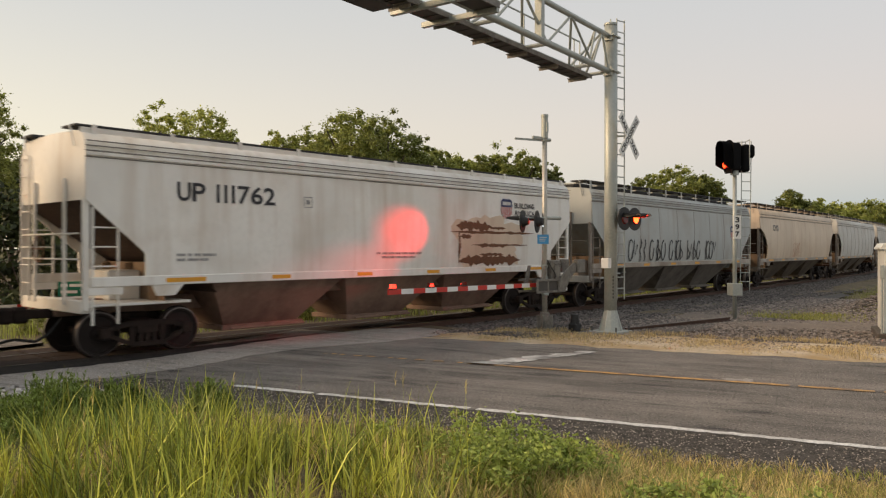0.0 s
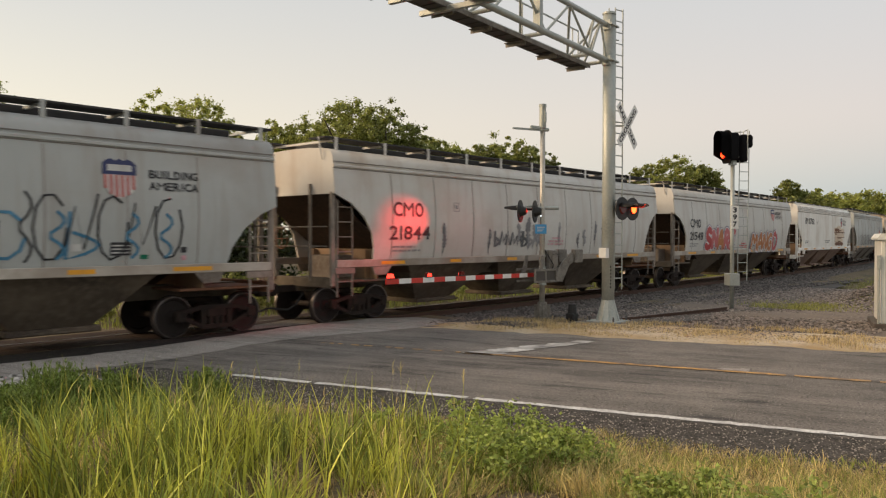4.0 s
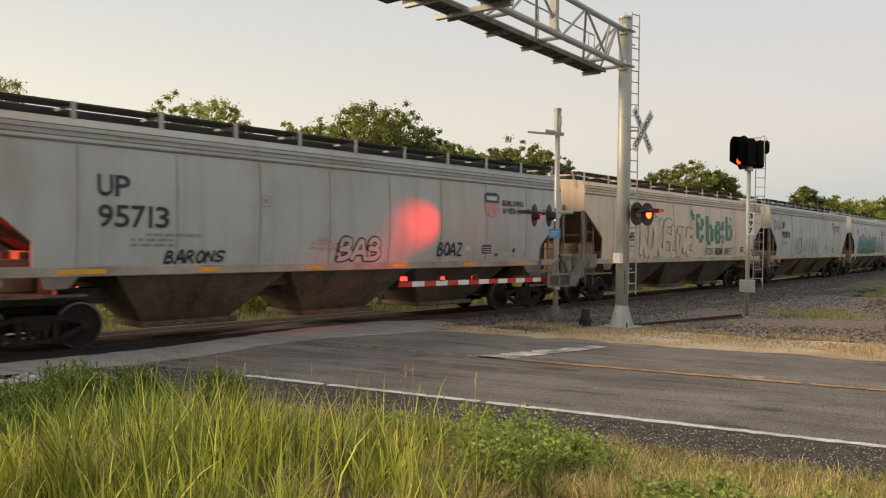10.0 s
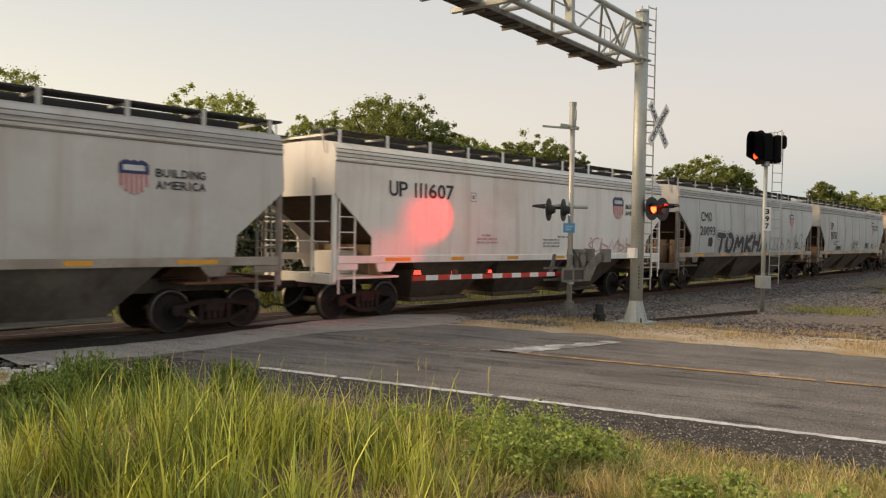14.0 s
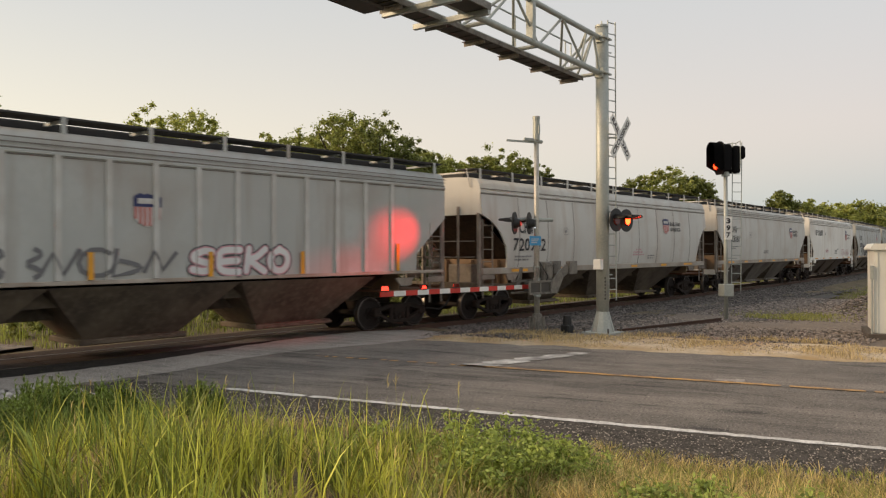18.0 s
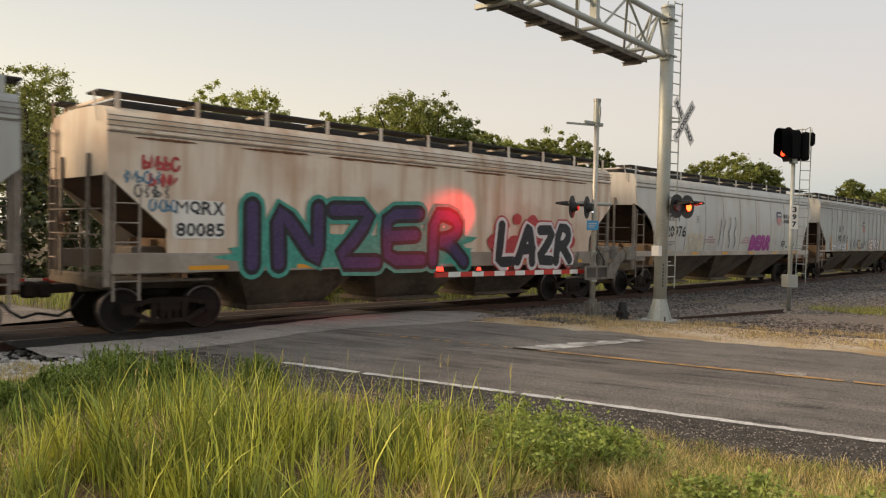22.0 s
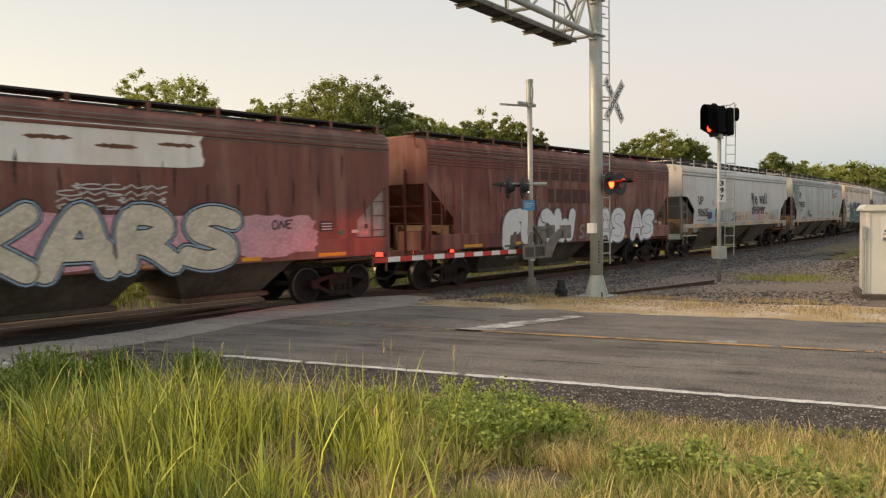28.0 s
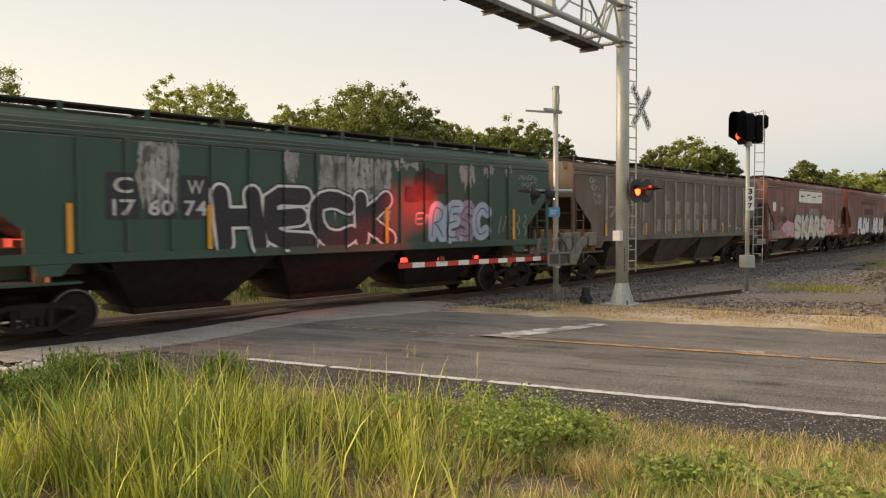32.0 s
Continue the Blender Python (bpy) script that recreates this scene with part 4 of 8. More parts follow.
        box(bm, x - 0.05, x + 0.05, -1.2, 0.62, zlo - 0.20, zlo - 0.09, 0.006, m4)
        part("platform_beam", bm, GALV, th)
    bm = bmesh.new()
    box(bm, 6.7, 7.8, 0.10, 0.60, zlo - 0.085, zlo - 0.05, 0, m4)
    part("platform_grating", bm, DARK_STEEL, th)
    bm = bmesh.new()
    box(bm, 6.7, 7.8, 0.60, 0.63, zlo - 0.11, zlo + 0.02, 0, m4)
    part("platform_edge", bm, MECH, th)
    bm = bmesh.new()
    box(bm, 8.3, 9.6, -1.2, -0.72, zlo - 0.26, zlo - 0.20, 0.006, m4)
    part("lamp_shelf", bm, DARK_STEEL, th)
    # seats at the mast
    for z in (zlo, zhi):
        bm = bmesh.new()
        box(bm, -0.24, 0.24, -0.19, 0.19, z - 0.02, z + 0.02, 0.004, m4)
        box(bm, 0.15, 0.20, -0.12, 0.12, z - 0.13, z + 0.13, 0.008, m4)
        part("clamp", bm, GALV, th)
    # ladder on the mast
    bm = bmesh.new()
    ladder(bm, Vector((0.29, -0.14, 0.9)), Vector((0.29, -0.14, 8.45)), 0.30, (0.97, -0.22, 0))
    part("ladder", bm, GALV, th)
    for z in (1.6, 3.6, 5.4, 7.6):
        bm = bmesh.new()
        rod(bm, (0.12, -0.05, z), (0.30, -0.12, z), 0.018, seg=6)
        part("ladder_bracket", bm, GALV, th)
    # flashers on the mast, both ways
    z = 3.05
    bm = bmesh.new()
    rod(bm, (0, 0, z), (0.62, -0.3, z), 0.04, seg=8)
    rod(bm, (0.1, -0.05, z + 0.25), (0.5, -0.25, z + 0.25), 0.02, seg=6)
    part("lamp_arm", bm, DARK_STEEL, th)
    lamp_pair(th, 0.42, -0.34, z + 0.02, FACE_IN - 22, 0.24, 0)
    # lamps at the end of the arm that face the far approach
    e = d * 8.6
    lamp_pair(th, e.x, e.y + 0.95, zhi + 0.15, FACE_OUT, 0.38, 1)
    bm = bmesh.new()
    beam(bm, m4 @ Vector((8.6, 0, zhi)), (e.x, e.y + 0.95, zhi + 0.15), 0.06, 0.06)
    part("lamp_arm", bm, GALV, th)
    # box on the mast, with a plate of unreadable marks
    bm = bmesh.new()
    box(bm, -0.33, -0.17, -0.12, 0.1, 1.75, 2.02, 0.008)
    part("junction_box", bm, WHITE_PAINT, th)
    for k in range(7):
        bm = bmesh.new()
        box(bm, -0.115, -0.105, -0.15, -0.09, 0.95 + k * 0.09, 1.0 + k * 0.09)
        part("stencil_mark", bm, BLACK_INK, th)
    return th


def build_crossbuck():
    th = thing("crossbuck_sign", "white railroad crossing crossbuck with black lettering", "road sign", 18.69, 9.76, 5.22, -1)
    for k, (a, text) in enumerate(((-48, "RAIL ROAD"), (48, "CROSSING"))):
        bm = bmesh.new()
        m = pose(0, -0.012 * k, 0, 0, -a, 0)
        box(bm, -0.71, 0.71, -0.004, 0.004, -0.128, 0.128, 0, m)
        b = part("blade", bm, WHITE_PAINT, th)
        w = write("lettering", text, -0.62, -0.008, -0.07, 0.2, BLACK_INK, b, 0.005, width=1.24, height=0.145)
        w.matrix_basis = m @ pose(-0.62, -0.006, -0.0725)
    bm = bmesh.new()
    rod(bm, (0, 0.02, 0), (-0.22, 0.335, 0), 0.025, seg=6)
    part("bracket", bm, GALV, th)


def build_gate():
    gx, gy = 17.95, 11.95
    th = thing("gate_mast", "silver crossing gate mast with lowered arm mechanism", "crossing gate", gx, gy, -0.06)
    bm = bmesh.new()
    rod(bm, (0, 0, 0.3), (0, 0, 5.4), 0.078, 0.07, 14)
    smooth(part("mast", bm, ALU, th))
    bm = bmesh.new()
    rod(bm, (0, 0, 5.34), (0, 0, 5.98), 0.098, 0.092, 14)
    rod(bm, (0, 0, 5.92), (0, 0, 6.0), 0.104, 0.104, 14)
    box(bm, -0.05, 0.03, -0.112, -0.09, 5.5, 5.78, 0.004)
    part("bell", bm, GALV, th, "weathered bell housing on the mast top")
    bm = bmesh.new()
    rod(bm, (0, 0, 0.0), (0, 0, 0.5), 0.19, 0.13, 8)
    for a in range(0, 360, 90):
        m = pose(0, 0, 0, 0, 0, a + 20)
        box(bm, 0.08, 0.23, -0.015, 0.015, 0.0, 0.42, 0, m)
    part("base_casting", bm, MECH, th)
    bm = bmesh.new()
    box(bm, -0.3, 0.3, -0.3, 0.3, -0.2, 0.03, 0.02)
    part("footing", bm, CONCRETE, th)
    # crossarm high on the mast
    bm = bmesh.new()
    beam(bm, (0.06, -0.02, 5.28), (-0.72, 0.5, 5.31), 0.06, 0.05)
    beam(bm, (0.0, 0.0, 5.33), (-0.3, 0.2, 5.36), 0.09, 0.08)
    rod(bm, (-0.1, 0, 5.28), (0.15, -0.08, 5.3), 0.05, seg=10)
    part("upper_arm", bm, GALV, th)
    # flashers that face the far approach
    z = 3.02
    bm = bmesh.new()
    rod(bm, (-0.75, 0.35, z + 0.1), (0.3, -0.2, z + 0.1), 0.03, seg=8)
    rod(bm, (0.05, -0.05, z + 0.1), (0.42, -0.25, z + 0.1), 0.05, seg=8)
    part("lamp_arm", bm, GALV, th)
    for k, (lx, ly) in enumerate(((-0.61, 0.315), (-0.19, 0.12))):
        lit, way = disc_lamp(th, pose(lx, ly, z, 0, 0, 110))
        GLOW.append((lit, way, (1 + k) % 2))
    # these lamps shine on the passing cars; an added disc blocks the beam between flashes
    m = Matrix.Translation(BEAM_AT - Vector((gx, gy, -0.06))) @ (BEAM_TO - BEAM_AT).to_track_quat("X", "Z").to_matrix().to_4x4()
    bm = bmesh.new()
    bmesh.ops.create_cone(bm, cap_ends=True, segments=20, radius1=0.14, radius2=0.14, depth=0.006, matrix=m @ pose(0, 0, 0, 0, 90, 0))
    BLOCKERS.append((part("lamp_vane", bm, BLACK, th), m.to_3x3() @ Vector((1, 0, 0)), FLASH + 0.022, FLASH, 0.07))
    bm = bmesh.new()
    rod(bm, (-0.30, -0.14, z - 0.13), (-0.31, -0.16, z - 0.13), 0.014, seg=10)
    part("side_light", bm, LED_GLINT, th, "small white side light")
    # blue notice: its writing cannot be read
    bm = bmesh.new()
    m = pose(-0.17, -0.06, 2.53, 0, 0, -42)
    box(bm, -0.16, 0.16, -0.012, -0.004, -0.13, 0.13, 0, m)
    s = part("notice", bm, SIGN_BLUE, th, "small blue notice plate")
    for k in range(3):
        bm = bmesh.new()
        box(bm, -0.11, 0.11 - 0.03 * k, -0.016, -0.013, 0.04 - k * 0.05, 0.06 - k * 0.05, 0, m)
        part("writing_bar", bm, WHITE_INK, s)
    # mechanism: case behind the mast, carrier before it, counterweights on the side away from the arm
    turn = pose(0, 0, 0, 0, 0, -6)

    def piece(name, shape, material, label=""):
        bm = bmesh.new()
        shape(bm)
        bmesh.ops.transform(bm, matrix=turn, verts=bm.verts)
        return part(name, bm, material, th, label)

    piece("mechanism_case", lambda bm: box(bm, 0.10, 0.46, -0.2, 0.22, 1.36, 1.95, 0.03), MECH)
    piece("case_cover", lambda bm: box(bm, 0.15, 0.42, -0.235, -0.205, 1.44, 1.88, 0.012), MECH)
    for x in (0.19, 0.38):
        for z in (1.49, 1.83):
            piece("cover_bolt", lambda bm: rod(bm, (x, -0.255, z), (x, -0.23, z), 0.018, seg=6), DARK_STEEL)
    for y0, y1 in ((-0.31, -0.27), (0.27, 0.31)):
        piece("arm_support", lambda bm: slab(bm, [(-0.56, 1.30), (-0.48, 1.45), (-0.36, 1.80), (-0.27, 1.80), (-0.34, 1.42), (-0.42, 1.30)], y0, y1), MECH)
        piece("counterweight_arm", lambda bm: slab(bm, [(0.22, 1.08), (0.52, 1.06), (0.80, 1.50), (1.10, 1.66), (1.10, 1.86), (0.90, 1.86), (0.52, 1.62), (0.3, 1.40)], y0, y1), MECH)
        piece("counterweight", lambda bm: box(bm, 1.02, 1.38, y0 - 0.06, y1 + 0.06, 1.58, 1.96, 0.015), MECH, "cast iron counterweight block")
    for z in (1.06, 1.38):
        for y in (-0.34, 0.3):
            piece("carrier_rail", lambda bm: box(bm, -0.72, 0.24, y, y + 0.04, z, z + 0.06, 0.006), MECH)
    for x in (-0.72, -0.28, 0.18):
        piece("carrier_post", lambda bm: box(bm, x, x + 0.06, -0.345, -0.30, 1.06, 1.44, 0.006), MECH)
    # dark panel and filled block give the carrier's inside its shade by colour
    piece("carrier_panel", lambda bm: box(bm, -0.66, -0.28, -0.325, -0.305, 1.12, 1.38), DARK_STEEL)
    piece("carrier_recess", lambda bm: box(bm, -0.22, 0.18, -0.30, 0.28, 1.12, 1.38), DARK_STEEL)
    piece("hinge_plate", lambda bm: box(bm, -0.5, -0.3, -0.40, -0.34, 1.0, 1.06, 0.006), GALV)
    for zz in (1.03, 1.46, 1.78):
        bm = bmesh.new()
        rod(bm, (0, 0, zz - 0.035), (0, 0, zz + 0.035), 0.1, seg=12)
        part("clamp", bm, GALV, th)
    bm = bmesh.new()
    pts = [(0.06, -0.24, 1.3), (0.1, -0.3, 1.55), (0.03, -0.2, 1.75), (0.0, -0.09, 1.95)]
    for a, b in zip(pts, pts[1:]):
        rod(bm, a, b, 0.014, seg=6)
    part("cable_conduit", bm, HOSE, th)
    # the arm lies across the lane
    arm = thing("crossing_barrier", "lowered red and white striped gate arm with lamps", "barrier", gx - 0.35, gy + 0.02, 1.21, 0)
    tip = Vector((-6.18, -0.43, 0.0))
    u = tip.normalized()
    yaw = math.degrees(math.atan2(u.y, u.x))
    arm.rotation_euler = (0, radians(-0.7), radians(yaw))
    n = 15
    step = tip.length / n
    for i in range(n):
        bm = bmesh.new()
        box(bm, i * step, (i + 1) * step, -0.02, 0.02, -0.055, 0.055)
        part("stripe", bm, RED_PAINT if i % 2 == 0 else WHITE_PAINT, arm)
    for i, (x, lit) in enumerate(((tip.length - 0.15, 2), (tip.length - 1.45, 1), (tip.length - 2.75, 0))):
        bm = bmesh.new()
        box(bm, x - 0.10, x + 0.10, -0.045, 0.045, 0.055, 0.078, 0.004)
        b = part("lamp_base", bm, BLACK, arm)
        bm = bmesh.new()
        slab(bm, [(x - 0.085, 0.078), (x + 0.085, 0.078), (x + 0.06, 0.165), (x - 0.06, 0.165)], -0.035, 0.035)
        part("arm_lamp", bm, LENS_DARK if lit < 2 else ARM_LIT, arm, "red warning lamp on the arm")
        if lit < 2:
            bm = bmesh.new()
            slab(bm, [(x - 0.078, 0.082), (x + 0.078, 0.082), (x + 0.052, 0.148), (x - 0.052, 0.148)], -0.030, 0.030)
            g = part("glowing_lens", bm, ARM_LIT, arm, "glowing red lamp")
            GLOW.append((g, Vector((0, -0.5, 0)), lit))


def build_far_gate():
    """The gate of the far approach: its arm's tip and lamp show between the cars, its red light falls on their ends."""
    gx, gy = 1.7, 18.75
    th = thing("gate_mast", "silver crossing gate mast beyond the track", "crossing gate", gx, gy, -0.1)
    bm = bmesh.new()
    rod(bm, (0, 0, 0.0), (0, 0, 4.2), 0.065, 0.06, 14)
    smooth(part("mast", bm, ALU, th))
    bm = bmesh.new()
    box(bm, -0.2, 0.2, -0.2, 0.2, 0.85, 1.4, 0.02)
    part("mechanism_case", bm, MECH, th)
    bm = bmesh.new()
    rod(bm, (-0.5, 0, 3.0), (0.5, 0, 3.0), 0.03, seg=8)
    part("lamp_arm", bm, GALV, th)
    lamp_pair(th, 0.0, -0.12, 3.0, -35, 0.38, 0)
    # a disc added to block the far lamp's beam once a cycle
    m = Matrix.Translation(FAR_AT - Vector((gx, gy, -0.1))) @ (FAR_TO - FAR_AT).to_track_quat("X", "Z").to_matrix().to_4x4()
    bm = bmesh.new()
    bmesh.ops.create_cone(bm, cap_ends=True, segments=20, radius1=0.14, radius2=0.14, depth=0.006, matrix=m @ pose(0, 0, 0, 0, 90, 0))
    BLOCKERS.append((part("lamp_vane", bm, BLACK, th), m.to_3x3() @ Vector((1, 0, 0)), -0.05, 2 * FLASH, 0.16))
    arm = thing("crossing_barrier", "lowered striped gate arm beyond the track", "barrier", gx + 0.2, gy - 0.02, 0.9, -2.5)
    n, length = 16, 5.85
    for i in range(n):
        bm = bmesh.new()
        box(bm, i * length / n, (i + 1) * length / n, -0.02, 0.02, -0.055, 0.055)
        part("stripe", bm, RED_PAINT if i % 2 else WHITE_PAINT, arm)
    bm = bmesh.new()
    box(bm, length - 0.2, length, -0.045, 0.045, 0.055, 0.078, 0.004)
    part("lamp_base", bm, BLACK, arm)
    bm = bmesh.new()
    bmesh.ops.create_uvsphere(bm, u_segments=12, v_segments=8, radius=0.055, matrix=pose(length - 0.1, 0, 0.095))
    smooth(part("arm_lamp", bm, ARM_LIT, arm, "glowing red lamp at the arm's tip"))


def build_block_signal():
    th = thing("block_signal", "black-hooded railway signal showing red on a silver mast", "railway signal", 25.35, 9.42, -0.08)
    bm = bmesh.new()
    rod(bm, (0, 0, 0), (0, 0, 4.75), 0.07, 0.065, 12)
    smooth(part("mast", bm, GALV, th))
    bm = bmesh.new()
    box(bm, -0.2, 0.2, -0.17, 0.17, 0.75, 1.15, 0.01, pose(0, 0, 0, 0, 0, 48))
    part("junction_box", bm, GALV, th)
    bm = bmesh.new()
    rod(bm, (0, 0, 4.72), (0, 0, 4.98), 0.14, 0.1, 12)
    rod(bm, (-0.35, 0.1, 4.98), (0.3, -0.2, 4.98), 0.03, seg=8)
    part("head_bracket", bm, GALV, th)
    yaw = 155
    m = pose(-0.12, 0.06, 5.32, 0, 0, yaw) @ Matrix.Diagonal((1, 0.76, 1, 1))
    # two heads back to back: one faces along the track, one away
    bm = bmesh.new()
    box(bm, -0.24, 0.12, -0.27, 0.27, -0.46, 0.44, 0.05, m)
    part("head_case", bm, MATT_BLACK, th)
    bm = bmesh.new()
    seg = 20
    pts = [(0.31 * math.cos(math.pi * i / seg), 0.24 + 0.30 * math.sin(math.pi * i / seg)) for i in range(seg + 1)] + [(-0.31, -0.40), (-0.20, -0.56), (0.20, -0.56), (0.31, -0.40)]
    a = [bm.verts.new(m @ Vector((0.10, y, z))) for y, z in pts]
    b = [bm.verts.new(m @ Vector((0.13, y, z))) for y, z in pts]
    bm.faces.new(a)
    bm.faces.new(b)
    for i in range(len(pts)):
        j = (i + 1) % len(pts)
        bm.faces.new((a[i], a[j], b[j], b[i]))
    part("background", bm, MATT_BLACK, th)
    # one tall hood over all three lenses, open in front and below
    bm = bmesh.new()
    rings = []
    for d, low in ((0.13, -0.46), (0.52, -0.30)):
        arch = [(0.235 * math.cos(math.pi * i / seg), 0.24 + 0.25 * math.sin(math.pi * i / seg)) for i in range(seg + 1)]
        rings.append([bm.verts.new(m @ Vector((d, y, z))) for y, z in [(0.235, low)] + arch + [(-0.235, low)]])
    for i in range(seg + 2):
        bm.faces.new((rings[0][i], rings[0][i + 1], rings[1][i + 1], rings[1][i]))
    bmesh.ops.solidify(bm, geom=list(bm.faces), thickness=0.008)
    part("hood", bm, MATT_BLACK, th)
    for zz, lit in ((0.27, 0), (-0.01, 0), (-0.29, 1)):
        bm = bmesh.new()
        bmesh.ops.create_cone(bm, cap_ends=True, segments=18, radius1=0.115, radius2=0.10, depth=0.03, matrix=m @ pose(0.16 + 0.14 * lit, 0, zz, 0, 90, 0))
        part("lens", bm, SIGNAL_LIT if lit else MATT_BLACK, th, "glowing red lens" if lit else "")
    m2 = pose(0.22, -0.14, 5.27, 0, 0, yaw + 180)
    bm = bmesh.new()
    box(bm, -0.06, 0.2, -0.22, 0.22, -0.45, 0.45, 0.06, m2)
    part("rear_head_case", bm, MATT_BLACK, th)
    bm = bmesh.new()
    box(bm, 0.2, 0.42, -0.24, 0.24, 0.02, 0.46, 0.08, m2)
    part("rear_hood", bm, MATT_BLACK, th)
    bm = bmesh.new()
    ladder(bm, Vector((0.26, -0.24, 0.9)), Vector((0.3, -0.28, 5.85)), 0.32, (0.72, -0.69, 0), 0.3, 0.012, 0.016)
    part("ladder", bm, GALV, th)
    bm = bmesh.new()
    c = [(0.10, -0.45, 5.85), (0.55, -0.15, 5.85), (0.45, 0.1, 5.85)]
    for a, b in zip(c, c[1:]):
        rod(bm, a, b, 0.015, seg=6)
    for a in c:
        rod(bm, a, (a[0], a[1], 4.95), 0.015, seg=6)
    part("cage", bm, GALV, th)
    for zz in (2.0, 3.6):
        bm = bmesh.new()
        rod(bm, (0, 0, zz), (0.28, -0.26, zz), 0.015, seg=6)
        part("ladder_bracket", bm, GALV, th)
    # number board, digits one above the other
    mm = pose(-0.05, -0.1, 2.62, 0, 0, -48)
    bm = bmesh.new()
    box(bm, -0.125, 0.125, -0.012, 0.0, 0.0, 0.76, 0.0, mm)
    board = part("number_board", bm, WHITE_PAINT, th, "white board with black digits")
    for k, ch in enumerate("397"):
        w = write("digit", ch, 0, 0, 0, 0.2, BLACK_INK, board, 0.008, width=0.13, height=0.18)
        w.matrix_basis = mm @ pose(-0.065, -0.017, 0.53 - k * 0.235)
    return th


def build_cabinet():
    th = thing("signal_cabinet", "ivory-painted steel signal cabinet with a sloped roof", "cabinet", 21.96, 4.39, -0.06, math.degrees(math.atan2(-ROAD_U.y, -ROAD_U.x)))
    # local x along its front, front faces -y
    W, D, H = 2.5, 2.0, 2.25
    bm = bmesh.new()
    box(bm, 0, W, 0, D, 0.12, H, 0.01)
    part("body", bm, CABINET, th)
    bm = bmesh.new()
    slab(bm, [(-0.08, H), (W + 0.08, H), (W + 0.08, H + 0.10), (-0.0, H + 0.16), (-0.08, H + 0.05)], -0.1, D + 0.1)
    part("roof", bm, CABINET, th)
    for x in (0.08, 0.78, 1.45, 2.12):
        bm = bmesh.new()
        box(bm, x - 0.012, x + 0.012, -0.022, -0.002, 0.14, H - 0.02, 0.004)
        part("seam", bm, CABINET, th)
    bm = bmesh.new()
    rod(bm, (-0.05, -0.04, 0.1), (-0.05, -0.04, 1.5), 0.03, seg=8)
    box(bm, -0.09, 0.0, -0.08, -0.01, 1.5, 1.85, 0.01)
    part("conduit", bm, GALV, th)
    bm = bmesh.new()
    box(bm, 0.32, 0.98, -0.034, -0.024, 1.5, 2.12)
    s = part("notice", bm, WHITE_PAINT, th, "cream notice plate with black writing")
    for k, (w, h) in enumerate(((0.42, 0.05), (0.26, 0.04), (0.42, 0.06), (0.5, 0.06), (0.54, 0.025), (0.56, 0.07))):
        zz = 2.06 - k * 0.098
        n = int(w / 0.11)
        for i in range(n):
            x = 0.65 - w / 2 + i * w / n
            bm = bmesh.new()
            box(bm, x, x + w / n * 0.8, -0.04, -0.036, zz - h, zz)
            part("writing_bar", bm, GREY_INK, s)
    bm = bmesh.new()
    box(bm, -0.15, W + 0.15, -0.12, D + 0.15, -0.1, 0.12, 0.02)
    part("plinth", bm, TIE, th, "dark timber plinth")


def build_clutter():
    bm = bmesh.new()
    a, b = Vector((19.05, 10.05, 0.0)), Vector((24.3, 9.2, 0.0))
    beam(bm, a - Vector((0, 0, 0.06)), b - Vector((0, 0, 0.06)), 0.14, 0.03)
    beam(bm, a - Vector((0, 0, 0.02)), b - Vector((0, 0, 0.02)), 0.03, 0.07)
    beam(bm, a + Vector((0, 0, 0.03)), b + Vector((0, 0, 0.03)), 0.07, 0.035)
    bmesh.ops.recalc_face_normals(bm, faces=bm.faces)
    for f in bm.faces:
        f.normal_update()
        f.material_index = 1 if f.normal.z > 0.9 and f.calc_center_median().z > 0.04 else 0
    tagged(mesh_ob("old_rail", bm, [RAIL_RUST, CONCRETE]), "discarded rusty rail lying on the gravel", "rail")
    bm = bmesh.new()
    box(bm, 17.95, 18.25, 10.95, 11.2, -0.1, 0.18, 0.03)
    rod(bm, (18.1, 11.07, 0.15), (18.1, 11.07, 0.42), 0.13, 0.1, 12)
    tagged(mesh_ob("track_box", bm, BLACK), "black cable junction pot on the ballast", "junction box")
    # green direction sign beyond the track; its town names become bars
    th = thing("direction_sign", "small green direction sign on a thin post", "road sign", 8.35, 19.4, -0.36, -30)
    bm = bmesh.new()
    rod(bm, (0, 0, 0), (0, 0, 1.55), 0.035, seg=8)
    part("post", bm, GALV, th)
    bm = bmesh.new()
    box(bm, -0.42, 0.42, -0.05, -0.035, 1.4, 1.78, 0)
    pl = part("plate", bm, SIGN_GREEN, th)
    for x0, x1, z in ((-0.36, -0.2, 1.66), (-0.16, 0.3, 1.66), (-0.36, 0.02, 1.5), (0.1, 0.24, 1.5)):
        bm = bmesh.new()
        box(bm, x0, x1, -0.056, -0.051, z - 0.035, z + 0.035)
        part("writing_bar", bm, WHITE_PAINT, pl)


build_cantilever()
build_crossbuck()
build_gate()
build_far_gate()
build_block_signal()
build_cabinet()
build_clutter()

# the red beam of the gate's lamps falls on the passing cars
beam_lamp = new("crossing_lamp", bpy.data.lights.new("crossing_lamp", "SPOT"))
beam_lamp.data.energy, beam_lamp.data.color = 720, (1.0, 0.0, 0.003)
beam_lamp.data.spot_size, beam_lamp.data.spot_blend, beam_lamp.data.shadow_soft_size = radians(33), 1.0, 0.06
beam_lamp.matrix_world = look(BEAM_AT, BEAM_TO)
halo_lamp = new("crossing_lamp_halo", bpy.data.lights.new("crossing_lamp_halo", "SPOT"))
